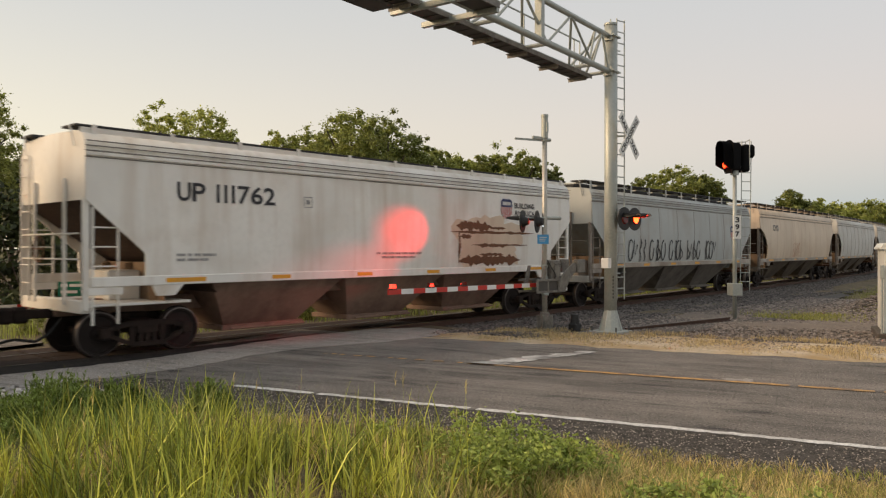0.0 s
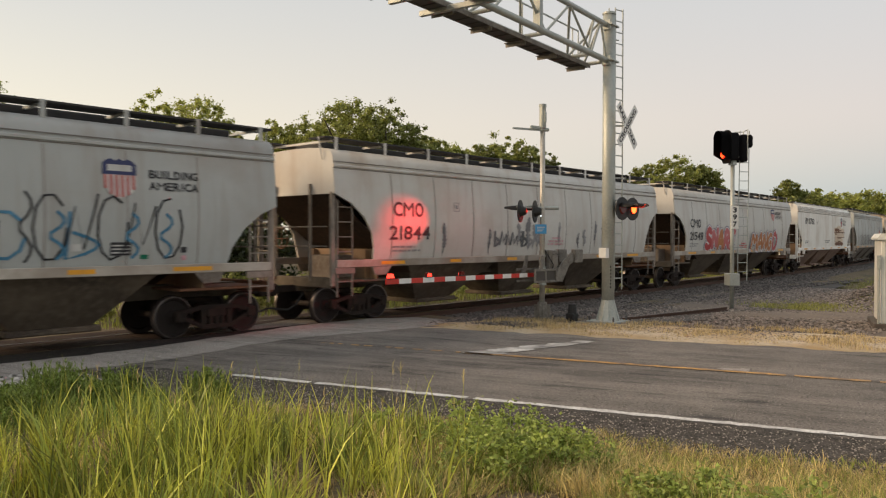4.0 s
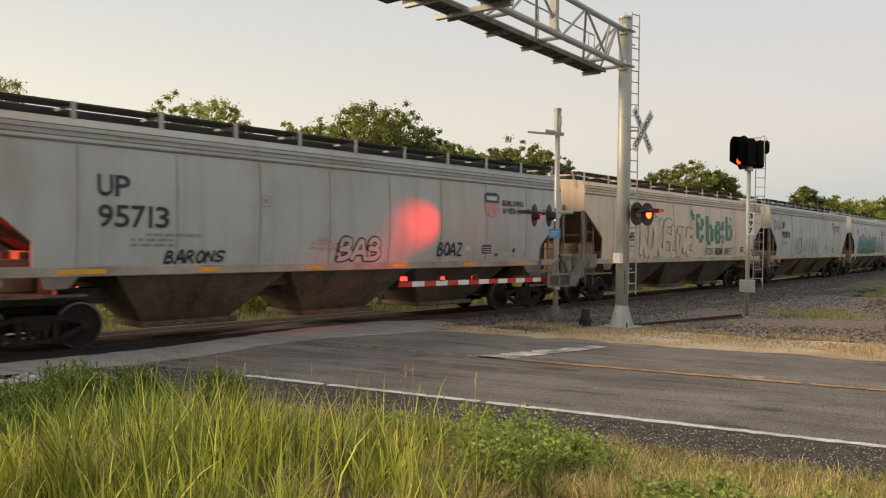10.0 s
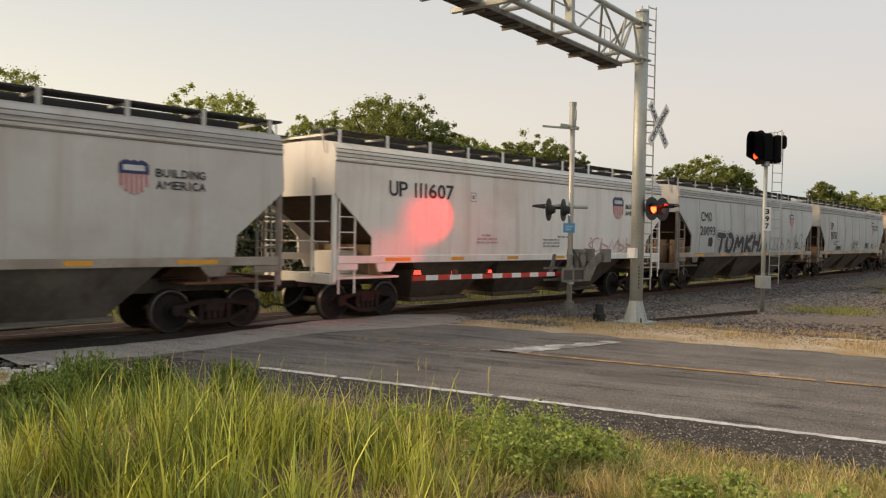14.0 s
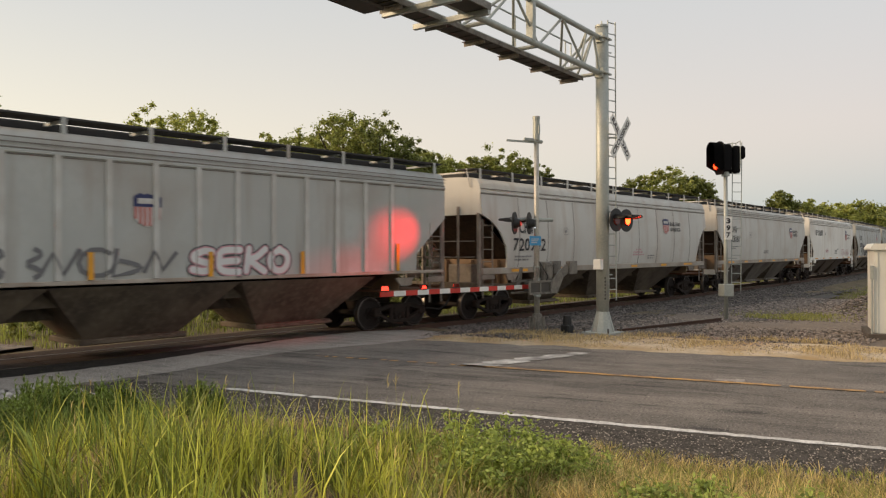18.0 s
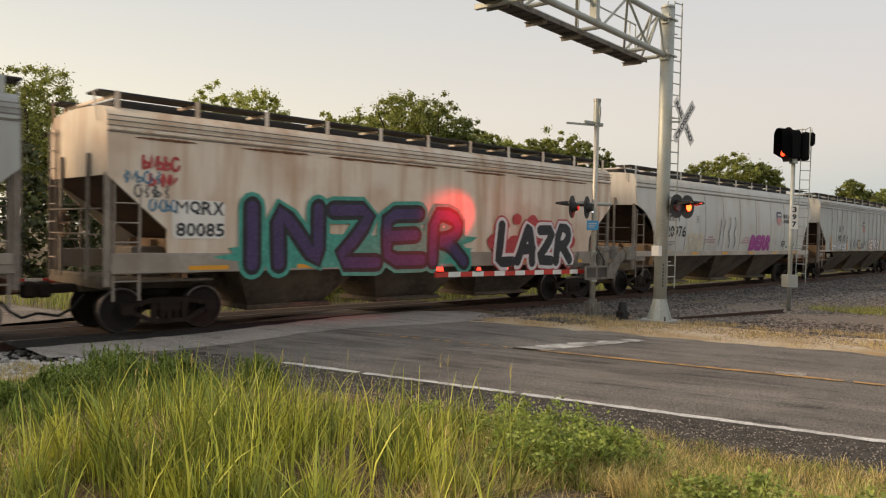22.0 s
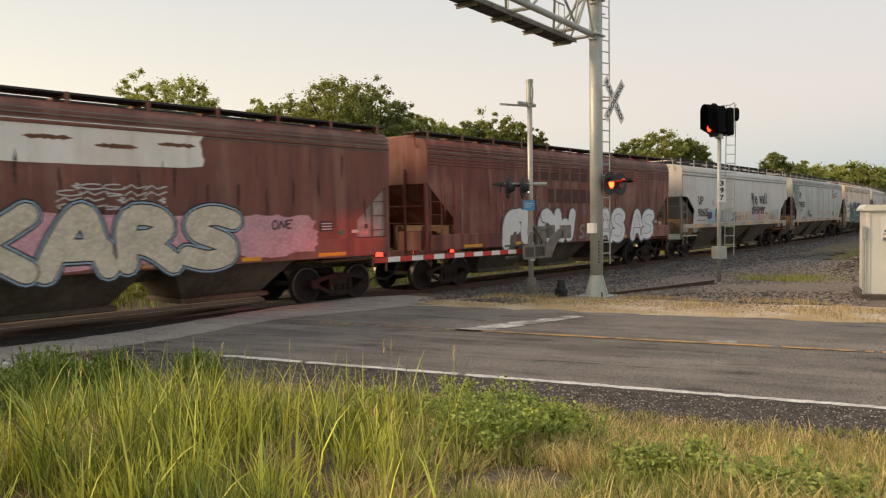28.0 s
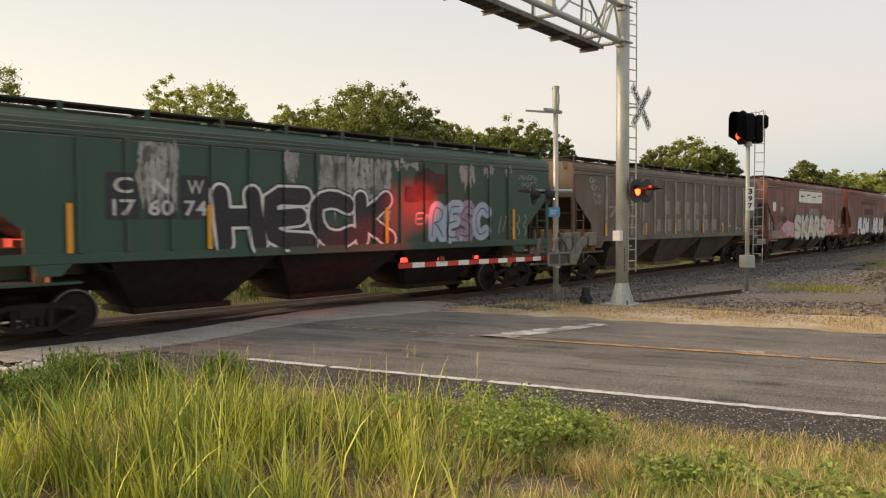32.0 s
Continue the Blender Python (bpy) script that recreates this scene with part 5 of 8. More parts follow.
halo_lamp.data.energy, halo_lamp.data.color = 800, (1.0, 0.02, 0.02)
halo_lamp.data.spot_size, halo_lamp.data.spot_blend, halo_lamp.data.shadow_soft_size = radians(27), 1.0, 0.03
halo_lamp.matrix_world = look((17.8, 12.5, 2.95), (11.6, 15.4, 0.7))

far_lamp = new("far_gate_lamp", bpy.data.lights.new("far_gate_lamp", "SPOT"))
far_lamp.data.energy, far_lamp.data.color = 2200, (1.0, 0.02, 0.02)
far_lamp.data.spot_size, far_lamp.data.spot_blend, far_lamp.data.shadow_soft_size = radians(50), 1.0, 0.04
far_lamp.matrix_world = look(FAR_AT, FAR_TO)


# ---- the train ----
RIB = 0.06      # half the width of a side rib


def side_outline(H, kind):
    """Outline of a side sheet in x and z: long panel with cut-away lower corners."""
    z0, z1 = 1.65, 4.0
    if kind == "round":
        cut = [(1.38, z0), (1.36, 1.90), (1.26, 2.33), (0.97, 2.76), (0.52, 3.11), (0.0, 3.33)]
    elif kind == "low":
        cut = [(1.25, z0), (1.16, 2.0), (0.86, 2.42), (0.42, 2.76), (0.0, 2.93)]
    elif kind == "step":
        cut = [(1.25, z0), (1.23, 2.38), (0.0, 3.35)]
    elif kind == "wide":
        cut = [(1.47, z0), (1.45, 2.32), (0.5, 2.96), (0.0, 2.97)]
    else:
        cut = [(1.22, z0), (1.20, 2.12), (0.0, 3.15)]
    left = [(-H + a, z) for a, z in cut]
    short = 0.80 if kind == "round" else 1.0     # the openings at the leading end are narrower
    right = [(H - short * a, z) for a, z in reversed(cut)]
    return left + [(-H, z1), (H, z1)] + right


def build_wheelset(truck, x):
    bm = bmesh.new()
    for sgn in (-1, 1):
        y = 0.753 * sgn
        prof = [(0.06, 0.09), (0.16, 0.09), (0.17, 0.05), (0.36, 0.045), (0.39, 0.075), (0.432, 0.075), (0.457, 0.07), (0.462, -0.045), (0.49, -0.05), (0.49, -0.075), (0.38, -0.075), (0.36, -0.02), (0.17, -0.03), (0.06, -0.07)]
        seg = 28
        rings = []
        for r, d in prof:
            rings.append([bm.verts.new((r * math.cos(2 * math.pi * i / seg), y + sgn * d, r * math.sin(2 * math.pi * i / seg))) for i in range(seg)])
        for k, (a, b) in enumerate(zip(rings, rings[1:])):
            for i in range(seg):
                j = (i + 1) % seg
                f = bm.faces.new((a[i], a[j], b[j], b[i]))
                f.material_index = 1 if k in (5, 6) else 0
    bmesh.ops.recalc_face_normals(bm, faces=bm.faces)
    rod(bm, (0, -1.05, 0), (0, 1.05, 0), 0.075, seg=10)
    for sgn in (-1, 1):
        rod(bm, (0, sgn * 0.98, 0), (0, sgn * 1.16, 0), 0.11, 0.1, 12)
        for a in range(3):
            rod(bm, (0.06 * math.cos(a * 2.1), sgn * 1.16, 0.06 * math.sin(a * 2.1)), (0.06 * math.cos(a * 2.1), sgn * 1.185, 0.06 * math.sin(a * 2.1)), 0.02, seg=6)
    w = part("wheelset", bm, [WHEEL, TREAD], truck)
    w.matrix_basis = pose(x, 0, 0.46)
    return w


def build_truck(car, x):
    bm = bmesh.new()
    box(bm, -0.25, 0.25, -1.15, 1.15, 0.42, 0.72, 0.04)
    box(bm, -0.35, 0.35, -0.4, 0.4, 0.7, 0.84, 0.03)
    truck = part("truck", bm, TRUCK, car)
    truck.matrix_basis = pose(x, 0, 0)
    for sgn in (-1, 1):
        bm = bmesh.new()
        y0, y1 = (-1.16, -1.02) if sgn < 0 else (1.02, 1.16)
        beam(bm, (-0.98, (y0 + y1) / 2, 0.53), (-0.42, (y0 + y1) / 2, 0.66), 0.12, 0.09)
        beam(bm, (-0.44, (y0 + y1) / 2, 0.66), (0.44, (y0 + y1) / 2, 0.66), 0.13, 0.10)
        beam(bm, (0.42, (y0 + y1) / 2, 0.66), (0.98, (y0 + y1) / 2, 0.53), 0.12, 0.09)
        beam(bm, (-0.88, (y0 + y1) / 2, 0.48), (-0.36, (y0 + y1) / 2, 0.24), 0.12, 0.08)
        beam(bm, (-0.38, (y0 + y1) / 2, 0.23), (0.38, (y0 + y1) / 2, 0.23), 0.13, 0.09)
        beam(bm, (0.36, (y0 + y1) / 2, 0.24), (0.88, (y0 + y1) / 2, 0.48), 0.12, 0.08)
        for px in (-0.33, 0.33):
            beam(bm, (px, (y0 + y1) / 2, 0.24), (px, (y0 + y1) / 2, 0.66), 0.11, 0.08)
        for px in (-0.889, 0.889):
            box(bm, px - 0.12, px + 0.12, y0 - 0.02, y1 + 0.02, 0.38, 0.62, 0.03)
        part("side_frame", bm, TRUCK, truck)
        for px in (-0.15, 0.0, 0.15):
            bm = bmesh.new()
            rod(bm, (px, (y0 + y1) / 2, 0.28), (px, (y0 + y1) / 2, 0.62), 0.06, seg=8)
            part("spring", bm, TRUCK, truck)
    sets = [build_wheelset(truck, -0.889), build_wheelset(truck, 0.889)]
    return truck, sets


def build_coupler(car, H, L, sgn):
    bm = bmesh.new()
    x0, x1 = sgn * (H - 0.2), sgn * (L / 2)
    box(bm, min(x0, x1), max(x0, x1), -0.09, 0.09, 0.80, 0.98, 0.02)
    box(bm, min(x1, x1 - sgn * 0.28), max(x1, x1 - sgn * 0.28), -0.16, 0.16, 0.72, 1.04, 0.05)
    part("coupler", bm, TRUCK, car)
    bm = bmesh.new()
    pts = [Vector((sgn * (H - 0.05), -0.35, 0.78)), Vector((sgn * (H + 0.2), -0.38, 0.5)), Vector((sgn * (H + 0.42), -0.3, 0.36)), Vector((sgn * (L / 2 - 0.01), -0.15, 0.42))]
    for a, b in zip(pts, pts[1:]):
        rod(bm, a, b, 0.028, seg=6)
    part("air_hose", bm, HOSE, car)


def build_shell(L, kind, paint, ends, under, ribs=0, seams=0, stripe_n=6, sill=None, roof_gap=True, sill_z=1.46, rib_paint=None, board=4.78):
    """A covered hopper car without its markings. Its local x runs with the train, its near side is -y, z from the rail head."""
    H = (L - (1.75 if kind in ("round", "low") else 1.5)) / 2
    trim = GRIMY if paint in (GREY_CAR, PALE_CAR, BEIGE_CAR, BLUISH_CAR, RUSTY_BEIGE) else sill or paint
    car = thing("hopper_car", "", "railcar", group="cars of the freight train")
    sill = sill or paint
    # sides and roof
    bm = bmesh.new()
    out = side_outline(H, kind)
    slab(bm, out, -1.60, -1.55)
    slab(bm, out, 1.55, 1.60)
    half = [(1.60, 3.998), (1.59, 4.14), (1.56, 4.28), (1.50, 4.39), (1.40, 4.46), (1.2, 4.50), (0.6, 4.54)]
    sect = [(-y, z) for y, z in half] + [(0, 4.55)] + half[::-1]
    a = [bm.verts.new((-H, y, z)) for y, z in sect]
    b = [bm.verts.new((H, y, z)) for y, z in sect]
    for i in range(len(sect) - 1):
        f = bm.faces.new((a[i], a[i + 1], b[i + 1], b[i]))
        f.smooth = True
    ze = {"round": 3.33, "step": 3.35, "low": 3.2, "wide": 2.97}.get(kind, 3.15)
    for ring, x, flip in ((a, -H, 0), (b, H, 1)):
        lo = [bm.verts.new((x, -1.60, ze)), bm.verts.new((x, 1.60, ze))]
        bm.faces.new([lo[0]] + ring + [lo[1]] if flip else list(reversed([lo[0]] + ring + [lo[1]])))
    bmesh.ops.recalc_face_normals(bm, faces=bm.faces)
    part("body", bm, paint, car)
    # eaves beads along the roof line
    for y in (-1.605, 1.605):
        bm = bmesh.new()
        box(bm, -H, H, y - 0.03, y + 0.03, 4.0, 4.07, 0.012)
        part("eave", bm, paint, car)
        # dark strips drawn for the shadow lines under the bead and in the rolled grooves
        for z, dy in ((3.965, 0.0), (4.085, 0.0), (4.18, -0.018), (4.27, -0.046)) if kind in ("cut", "step") else ((3.965, 0.0), (4.13, -0.006)):
            bm = bmesh.new()
            box(bm, -H, H, y + math.copysign(dy, y) - 0.006, y + math.copysign(dy, y) + 0.006, z, z + 0.022)
            part("eave_groove", bm, EAVE_SHADE, car)
    # sloping end sheets and end posts
    for sgn in (-1, 1):
        bm = bmesh.new()
        pts = [(sgn * H, -1.54, ze + 0.02), (sgn * H, 1.54, ze + 0.02), (sgn * (H - 2.9), 1.54, 1.25), (sgn * (H - 2.9), -1.54, 1.25)]
        poly(bm, pts)
        bmesh.ops.solidify(bm, geom=list(bm.faces), thickness=0.03)
        part("slope_sheet", bm, END_BROWN if ends in (UNDER, WHITE_CAR, PALE_CAR, UNDER_GREY) else ends, car)
        for y in (-1.52, 1.52):
            bm = bmesh.new()
            box(bm, sgn * (H - 0.04) - 0.06, sgn * (H - 0.04) + 0.06, y - 0.05, y + 0.05, 1.0, ze + 0.05, 0.01)
            part("corner_post", bm, trim, car)
        for y in (-0.75, 0.75):
            bm = bmesh.new()
            beam(bm, (sgn * (H + 0.045), y, 1.1), (sgn * (H + 0.045), y, 3.6), 0.06, 0.06)
            part("end_post", bm, trim, car)
        bm = bmesh.new()
        box(bm, sgn * (H - 1.15) - 1.15, sgn * (H - 1.15) + 1.15, -1.45, 1.45, 1.06, 1.12, 0.01)
        box(bm, sgn * (H - 0.05) - 0.09, sgn * (H - 0.05) + 0.09, -1.5, 1.5, 0.95, 1.2, 0.015)
        part("end_platform", bm, RUST_STEEL if sgn > 0 else ends, car)
        bm = bmesh.new()
        box(bm, sgn * (H - 1.3) - 0.35, sgn * (H - 1.3) + 0.35, -0.5, 0.5, 1.12, 1.75, 0.03)
        part("slope_support", bm, trim, car)
        bm = bmesh.new()
        box(bm, sgn * (H - 1.72) - 0.02, sgn * (H - 1.72) + 0.02, -1.4, 1.4, 1.12, 1.92)
        for y in (-1.1, 0.0, 1.1):
            box(bm, sgn * (H - 1.62) - 0.08, sgn * (H - 1.62) + 0.08, y - 0.015, y + 0.015, 1.12, 1.9)
        part("bolster_web", bm, END_TAN, car)
        # side and end ladders
        for y in (-1.58, 1.58):
            bm = bmesh.new()
            xa = sgn * (H - 0.40)
            ladder(bm, (xa, y, 0.72), (xa, y, ze - 0.15), 0.50, (1, 0, 0), 0.38, 0.016, 0.026)
            part("side_ladder", bm, trim, car)
        bm = bmesh.new()
        ladder(bm, (sgn * (H + 0.05), -1.25 * sgn, 1.1), (sgn * (H + 0.05), -1.25 * sgn, 4.2), 0.42, (0, 1, 0), 0.38, 0.016, 0.024)
        part("end_ladder", bm, trim, car)
        bm = bmesh.new()
        for zz in (2.0, 2.5):
            rod(bm, (sgn * (H + 0.04), -1.4, zz), (sgn * (H + 0.04), 1.4, zz), 0.018, seg=6)
        part("crossover_rail", bm, trim, car)
        build_coupler(car, H, L, sgn)
    bm = bmesh.new()
    m = pose(-H - 0.12, 0.35, 2.2, 0, 90, 0)
    for k in range(16):
        p, q = 2 * math.pi * k / 16, 2 * math.pi * (k + 1) / 16
        rod(bm, m @ Vector((0.27 * math.cos(p), 0.27 * math.sin(p), 0)), m @ Vector((0.27 * math.cos(q), 0.27 * math.sin(q), 0)), 0.015, seg=5)
    for k in range(4):
        p = math.pi * k / 2
        rod(bm, m @ Vector((0, 0, 0)), m @ Vector((0.27 * math.cos(p), 0.27 * math.sin(p), 0)), 0.012, seg=5)
    part("brake_wheel", bm, RUST_STEEL, car)
    # sills
    for y in (-1.585, 1.585):
        bm = bmesh.new()
        box(bm, -H + 0.1, H - 0.1, y - 0.045, y + 0.045, sill_z, 1.655, 0.012)
        part("side_sill", bm, DIRTY_SILL if trim is GRIMY else sill, car)
        for sgn in (-1, 1):
            bm = bmesh.new()
            slab(bm, [(sgn * (H - 2.05), 1.46), (sgn * (H - 1.35), 1.46), (sgn * (H - 1.45), 1.24), (sgn * (H - 1.85), 1.24)], y - 0.03, y + 0.03)
            rod(bm, (sgn * (H - 1.65), y - 0.04, 1.33), (sgn * (H - 1.65), y + 0.04, 1.33), 0.05, seg=10)
            part("jacking_pad", bm, trim, car)
            bm = bmesh.new()
            box(bm, sgn * (H - 0.4) - 0.34, sgn * (H - 0.4) + 0.34, y - 0.03, y + 0.03, 1.30, 1.455, 0.01)
            part("sill_end", bm, trim, car)
    bm = bmesh.new()
    box(bm, -H, H, -0.22, 0.22, 0.82, 1.15, 0.01)
    part("centre_sill", bm, under, car)
    bm = bmesh.new()
    box(bm, -H + 3.2, H - 3.2, -1.0, 1.0, 1.12, 1.5)
    part("bay_saddle", bm, under, car)
    if kind == "step":
        # round discharge tubes stand in the end pockets
        for sgn in (-1, 1):
            for y in (-1.12, -0.38, 0.38, 1.12):
                bm = bmesh.new()
                rod(bm, (sgn * (H - 0.95), y, 1.12), (sgn * (H - 0.95), y, 2.2), 0.30, 0.30, 18)
                smooth(part("discharge_tube", bm, END_TAN, car))
    # hopper bays with their outlet gates
    x0, x1 = -H + 2.75, H - 2.75
    w = (x1 - x0) / 3
    for k in range(3):
        a, b = x0 + k * w, x0 + (k + 1) * w
        c = (a + b) / 2
        bm = bmesh.new()
        top = [bm.verts.new(p) for p in ((a, -1.54, 1.52), (b, -1.54, 1.52), (b, 1.54, 1.52), (a, 1.54, 1.52))]
        hw = 0.78 if kind in ("round", "low") else 1.05
        low = [bm.verts.new(p) for p in ((c - hw, -0.62, 0.42), (c + hw, -0.62, 0.42), (c + hw, 0.62, 0.42), (c - hw, 0.62, 0.42))]
        bm.faces.new(low)
        for i in range(4):
            j = (i + 1) % 4
            bm.faces.new((top[j], top[i], low[i], low[j]))
        bmesh.ops.recalc_face_normals(bm, faces=bm.faces)
        bay = part("hopper_bay", bm, under, car)
        bm = bmesh.new()
        box(bm, c - hw - 0.12, c + hw + 0.12, -0.78, 0.78, 0.30, 0.42, 0.015)
        rod(bm, (c - hw, -0.95, 0.36), (c + hw, -0.95, 0.36), 0.03, seg=6)
        part("outlet_gate", bm, under, bay)
    # running board on stands
    top = board if roof_gap else 4.62
    for y in (-1.0, 1.0):
        bm = bmesh.new()
        box(bm, -H - 0.1, H + 0.1, y - 0.24 - 0.16 * (y < 0), y + 0.24 + 0.16 * (y > 0), top - 0.045, top, 0.006)
        part("running_board", bm, RUNBOARD, car)
    if not roof_gap:
        for y in (-1.36, 1.36):
            bm = bmesh.new()
            box(bm, -H, H, y - 0.03, y + 0.03, 4.44, top - 0.05, 0.006)
            part("roof_fascia", bm, paint, car)
    n = 11
    for i in range(n):
        x = -H + 0.25 + (2 * H - 0.5) * i / (n - 1)
        bm = bmesh.new()
        for y in (-1.42, 1.42):
            box(bm, x - 0.05, x + 0.05, y - 0.012, y + 0.012, 4.40, top + 0.004, 0.003)
        box(bm, x - 0.03, x + 0.03, -1.25, 1.25, top - 0.10, top - 0.05)
        part("board_stand", bm, paint, car)
    bm = bmesh.new()
    box(bm, -H + 0.5, H - 0.5, -0.55, 0.55, 4.5, top - 0.02, 0.03)
    part("hatch_cover", bm, RUNBOARD, car)
    for y in (-0.95, 0.95):
        for sgn in (-1, 1):
            bm = bmesh.new()
            rod(bm, (sgn * (H + 0.05), y * 1.3, 4.2), (sgn * (H + 0.1), y * 1.2, top), 0.02, seg=6)
            part("grab_iron", bm, paint, car)
    if ribs:
        bm = bmesh.new()
        slab(bm, [(-RIB, 1.66), (RIB, 1.66), (RIB, 4.02), (-RIB, 4.02)], -0.05, 0.0)
        first = None
        for i in range(ribs):
            x = -H + 2.2 + (2 * H - 4.4) * i / (ribs - 1)
            for y in (-1.6, 1.65):
                if first is None:
                    first = part("rib", bm, rib_paint or paint, car)
                    first.matrix_basis = pose(x, y, 0)
                else:
                    share("rib", first, car, pose(x, y, 0))
    if seams:
        bm = bmesh.new()
        box(bm, -0.018, 0.018, -0.007, 0.0, 1.66, 3.93)
        first = None
        for i in range(seams):
            x = -H + 2.0 + (2 * H - 4.0) * i / (seams - 1)
            for y in (-1.6, 1.606):
                if first is None:
                    first = part("weld_seam", bm, SEAM, car)
                    first.matrix_basis = pose(x, y, 0)
                else:
                    share("weld_seam", first, car, pose(x, y, 0))
    # reflective bars along the sill
    bm = bmesh.new()
    box(bm, -0.26, 0.26, -0.004, 0, 0, 0.09)
    first = None
    for i in range(stripe_n):
        x = -H + 1.9 + (2 * H - 3.8) * i / (stripe_n - 1)
        if first is None:
            first = part("reflector", bm, REFLECTOR, car)
            first.matrix_basis = pose(x + 0.2, -1.631, sill_z + 0.05) @ Matrix.Diagonal((1.75, 1, 1, 1))
        else:
            last = i == stripe_n - 1
            share("reflector", first, car, pose(x - 0.2 * last, -1.631, sill_z + 0.05) @ Matrix.Diagonal((1.75 if last else 1, 1, 1, 1)))
    # trucks
    for sgn in (-1, 1):
        build_truck(car, sgn * (H - (1.22 if kind in ("round", "low") else 1.40) - 0.1 * (sgn < 0)))
    return car, H


SKIN = ("body", "weld_seam", "reporting_mark", "car_number", "graffiti", "letter_", "slogan", "data_bar", "emblem", "paint_patch", "rust_tear",
        "peeled", "placard", "consolidated", "writing_bar", "stencil", "block_letter", "faded")


def belly(car, amp):
    """Bows the car's side sheets outwards, with all that is painted on them."""
    done = set()
    for ob in car.children_recursive:
        if ob.type != "MESH" or not ob.name.startswith(SKIN) or ob.data.name in done:
            continue
        done.add(ob.data.name)
        bm = bmesh.new()
        bm.from_mesh(ob.data)
        dy, dz = ob.matrix_basis.translation.y, ob.matrix_basis.translation.z
        zs = [v.co.z + dz for v in bm.verts]
        step = 0.1
        for k in range(math.ceil(max(min(zs), 1.65) / step), int(min(max(zs), 4.0) / step) + 1):
            bmesh.ops.bisect_plane(bm, geom=list(bm.verts) + list(bm.edges) + list(bm.faces), plane_co=(0, 0, k * step - dz), plane_no=(0, 0, 1))
        for v in bm.verts:
            y, z = v.co.y + dy, v.co.z + dz
            if 1.65 < z < 3.999 and abs(y) > 1.545:
                v.co.y += math.copysign(amp * math.sin(math.pi * ((z - 1.65) / 2.35) ** 0.85), y)
        bm.to_mesh(ob.data)
        bm.free()


def lower_top(car, k=0.945):
    """Older, lower cars: the body above the sill is less tall."""
    done = set()
    for ob in car.children:
        if ob.name.split(".")[0] in ("body", "eave", "eave_groove", "running_board", "board_stand", "hatch_cover", "grab_iron", "rib", "end_post", "end_ladder") and ob.data.name not in done:
            done.add(ob.data.name)
            for v in ob.data.vertices:
                if v.co.z > 1.66:
                    v.co.z = 1.66 + (v.co.z - 1.66) * k


FACE = -1.612     # plane of the markings on the near side
NARROW, BROAD = "IJil.1 ", "MWmw"


def rib_places(H, ribs=15):
    return [-H + 2.2 + (2 * H - 4.4) * i / (ribs - 1) for i in range(ribs)]


def drape(bm, places):
    """Lets paint lie on the ribs as well as on the sheet between them."""
    xs = [v.co.x for v in bm.verts]
    if not xs:
        return
    near = [r for r in places if min(xs) - 0.1 < r < max(xs) + 0.1]
    for r in near:
        for e in (r - RIB - 0.001, r + RIB + 0.001):
            bmesh.ops.bisect_plane(bm, geom=list(bm.verts) + list(bm.edges) + list(bm.faces), plane_co=(e, 0, 0), plane_no=(1, 0, 0))
    on = [f for f in bm.faces if any(abs(f.calc_center_median().x - r) < RIB + 0.001 for r in near)]
    if on:
        bmesh.ops.split(bm, geom=on)
        on = [f for f in bm.faces if any(abs(f.calc_center_median().x - r) < RIB + 0.001 for r in near)]
        for v in {v for f in on for v in f.verts}:
            v.co.y -= 0.042


def lay(name, bm, material, parent, ribs=()):
    if ribs:
        drape(bm, ribs)
    return part(name, bm, material, parent)


def lettering(name, text, x, z, w, h, layers, car, shear=0.0, y=None, wild=0.0, seed=1, ribs=(), squeeze=1.0):
    """Letters one by one, each with its layers from the widest outline to the face: (material, growth in metres)."""
    y = FACE if y is None else y
    rnd = random.Random(seed)
    wide = [0.55 if c in NARROW else 1.25 if c in BROAD else 1.0 for c in text]
    unit = w / sum(wide)
    at = x
    for i, c in enumerate(text):
        cell = wide[i] * unit
        if c != " ":
            base = letters(c, 1.0, 0.0, shear, 1.0, 0.0)
            co = np.empty(len(base.vertices) * 3, dtype=np.float32)
            base.vertices.foreach_get("co", co)
            co = co.reshape(-1, 3)
            lo, hi = co.min(0), co.max(0)
            low = 0.72 if c in "aceimnorsuvwxz" else 1.0
            thin = c in "1Il"
            cw, chh = cell * 0.84 * squeeze * (1 + wild * rnd.uniform(0, 0.5)), h * low * (1 - wild * rnd.uniform(0, 0.35))
            sx, sz = cw / max(hi[0] - lo[0], 0.05), chh / (hi[2] - lo[2])
            if c in ".":
                sz = sx = h * 0.9
            if thin:
                sx = min(sx, sz * 0.95)
            turn = Matrix.Rotation(wild * rnd.uniform(-0.25, 0.25), 4, "Y")
            mid = Vector((at + cell / 2, 0, z + chh / 2 + wild * rnd.uniform(0, 0.3) * (h - chh)))
            if c in ".":
                mid.z = z + 0.05
            face = None
            for k in reversed(range(len(layers))):
                material, grow = layers[k]
                if isinstance(material, (list, tuple)):
                    material = material[i % len(material)]
                me = letters(c, 1.0, 0.0 if c in BROAD and grow < 0.02 else grow / (0.5 * (sx + sz)), shear, 1.0, 0.0)
                bm = bmesh.new()
                bm.from_mesh(me)
                bpy.data.meshes.remove(me)
                for v in bm.verts:
                    p = Vector(((v.co.x - (lo[0] + hi[0]) / 2) * sx, 0, (v.co.z - (lo[2] + hi[2]) / 2) * sz))
                    v.co = turn @ p + mid
                    v.co.y = y - 0.003 * (k + 1) - 0.0003 * (i % 8)
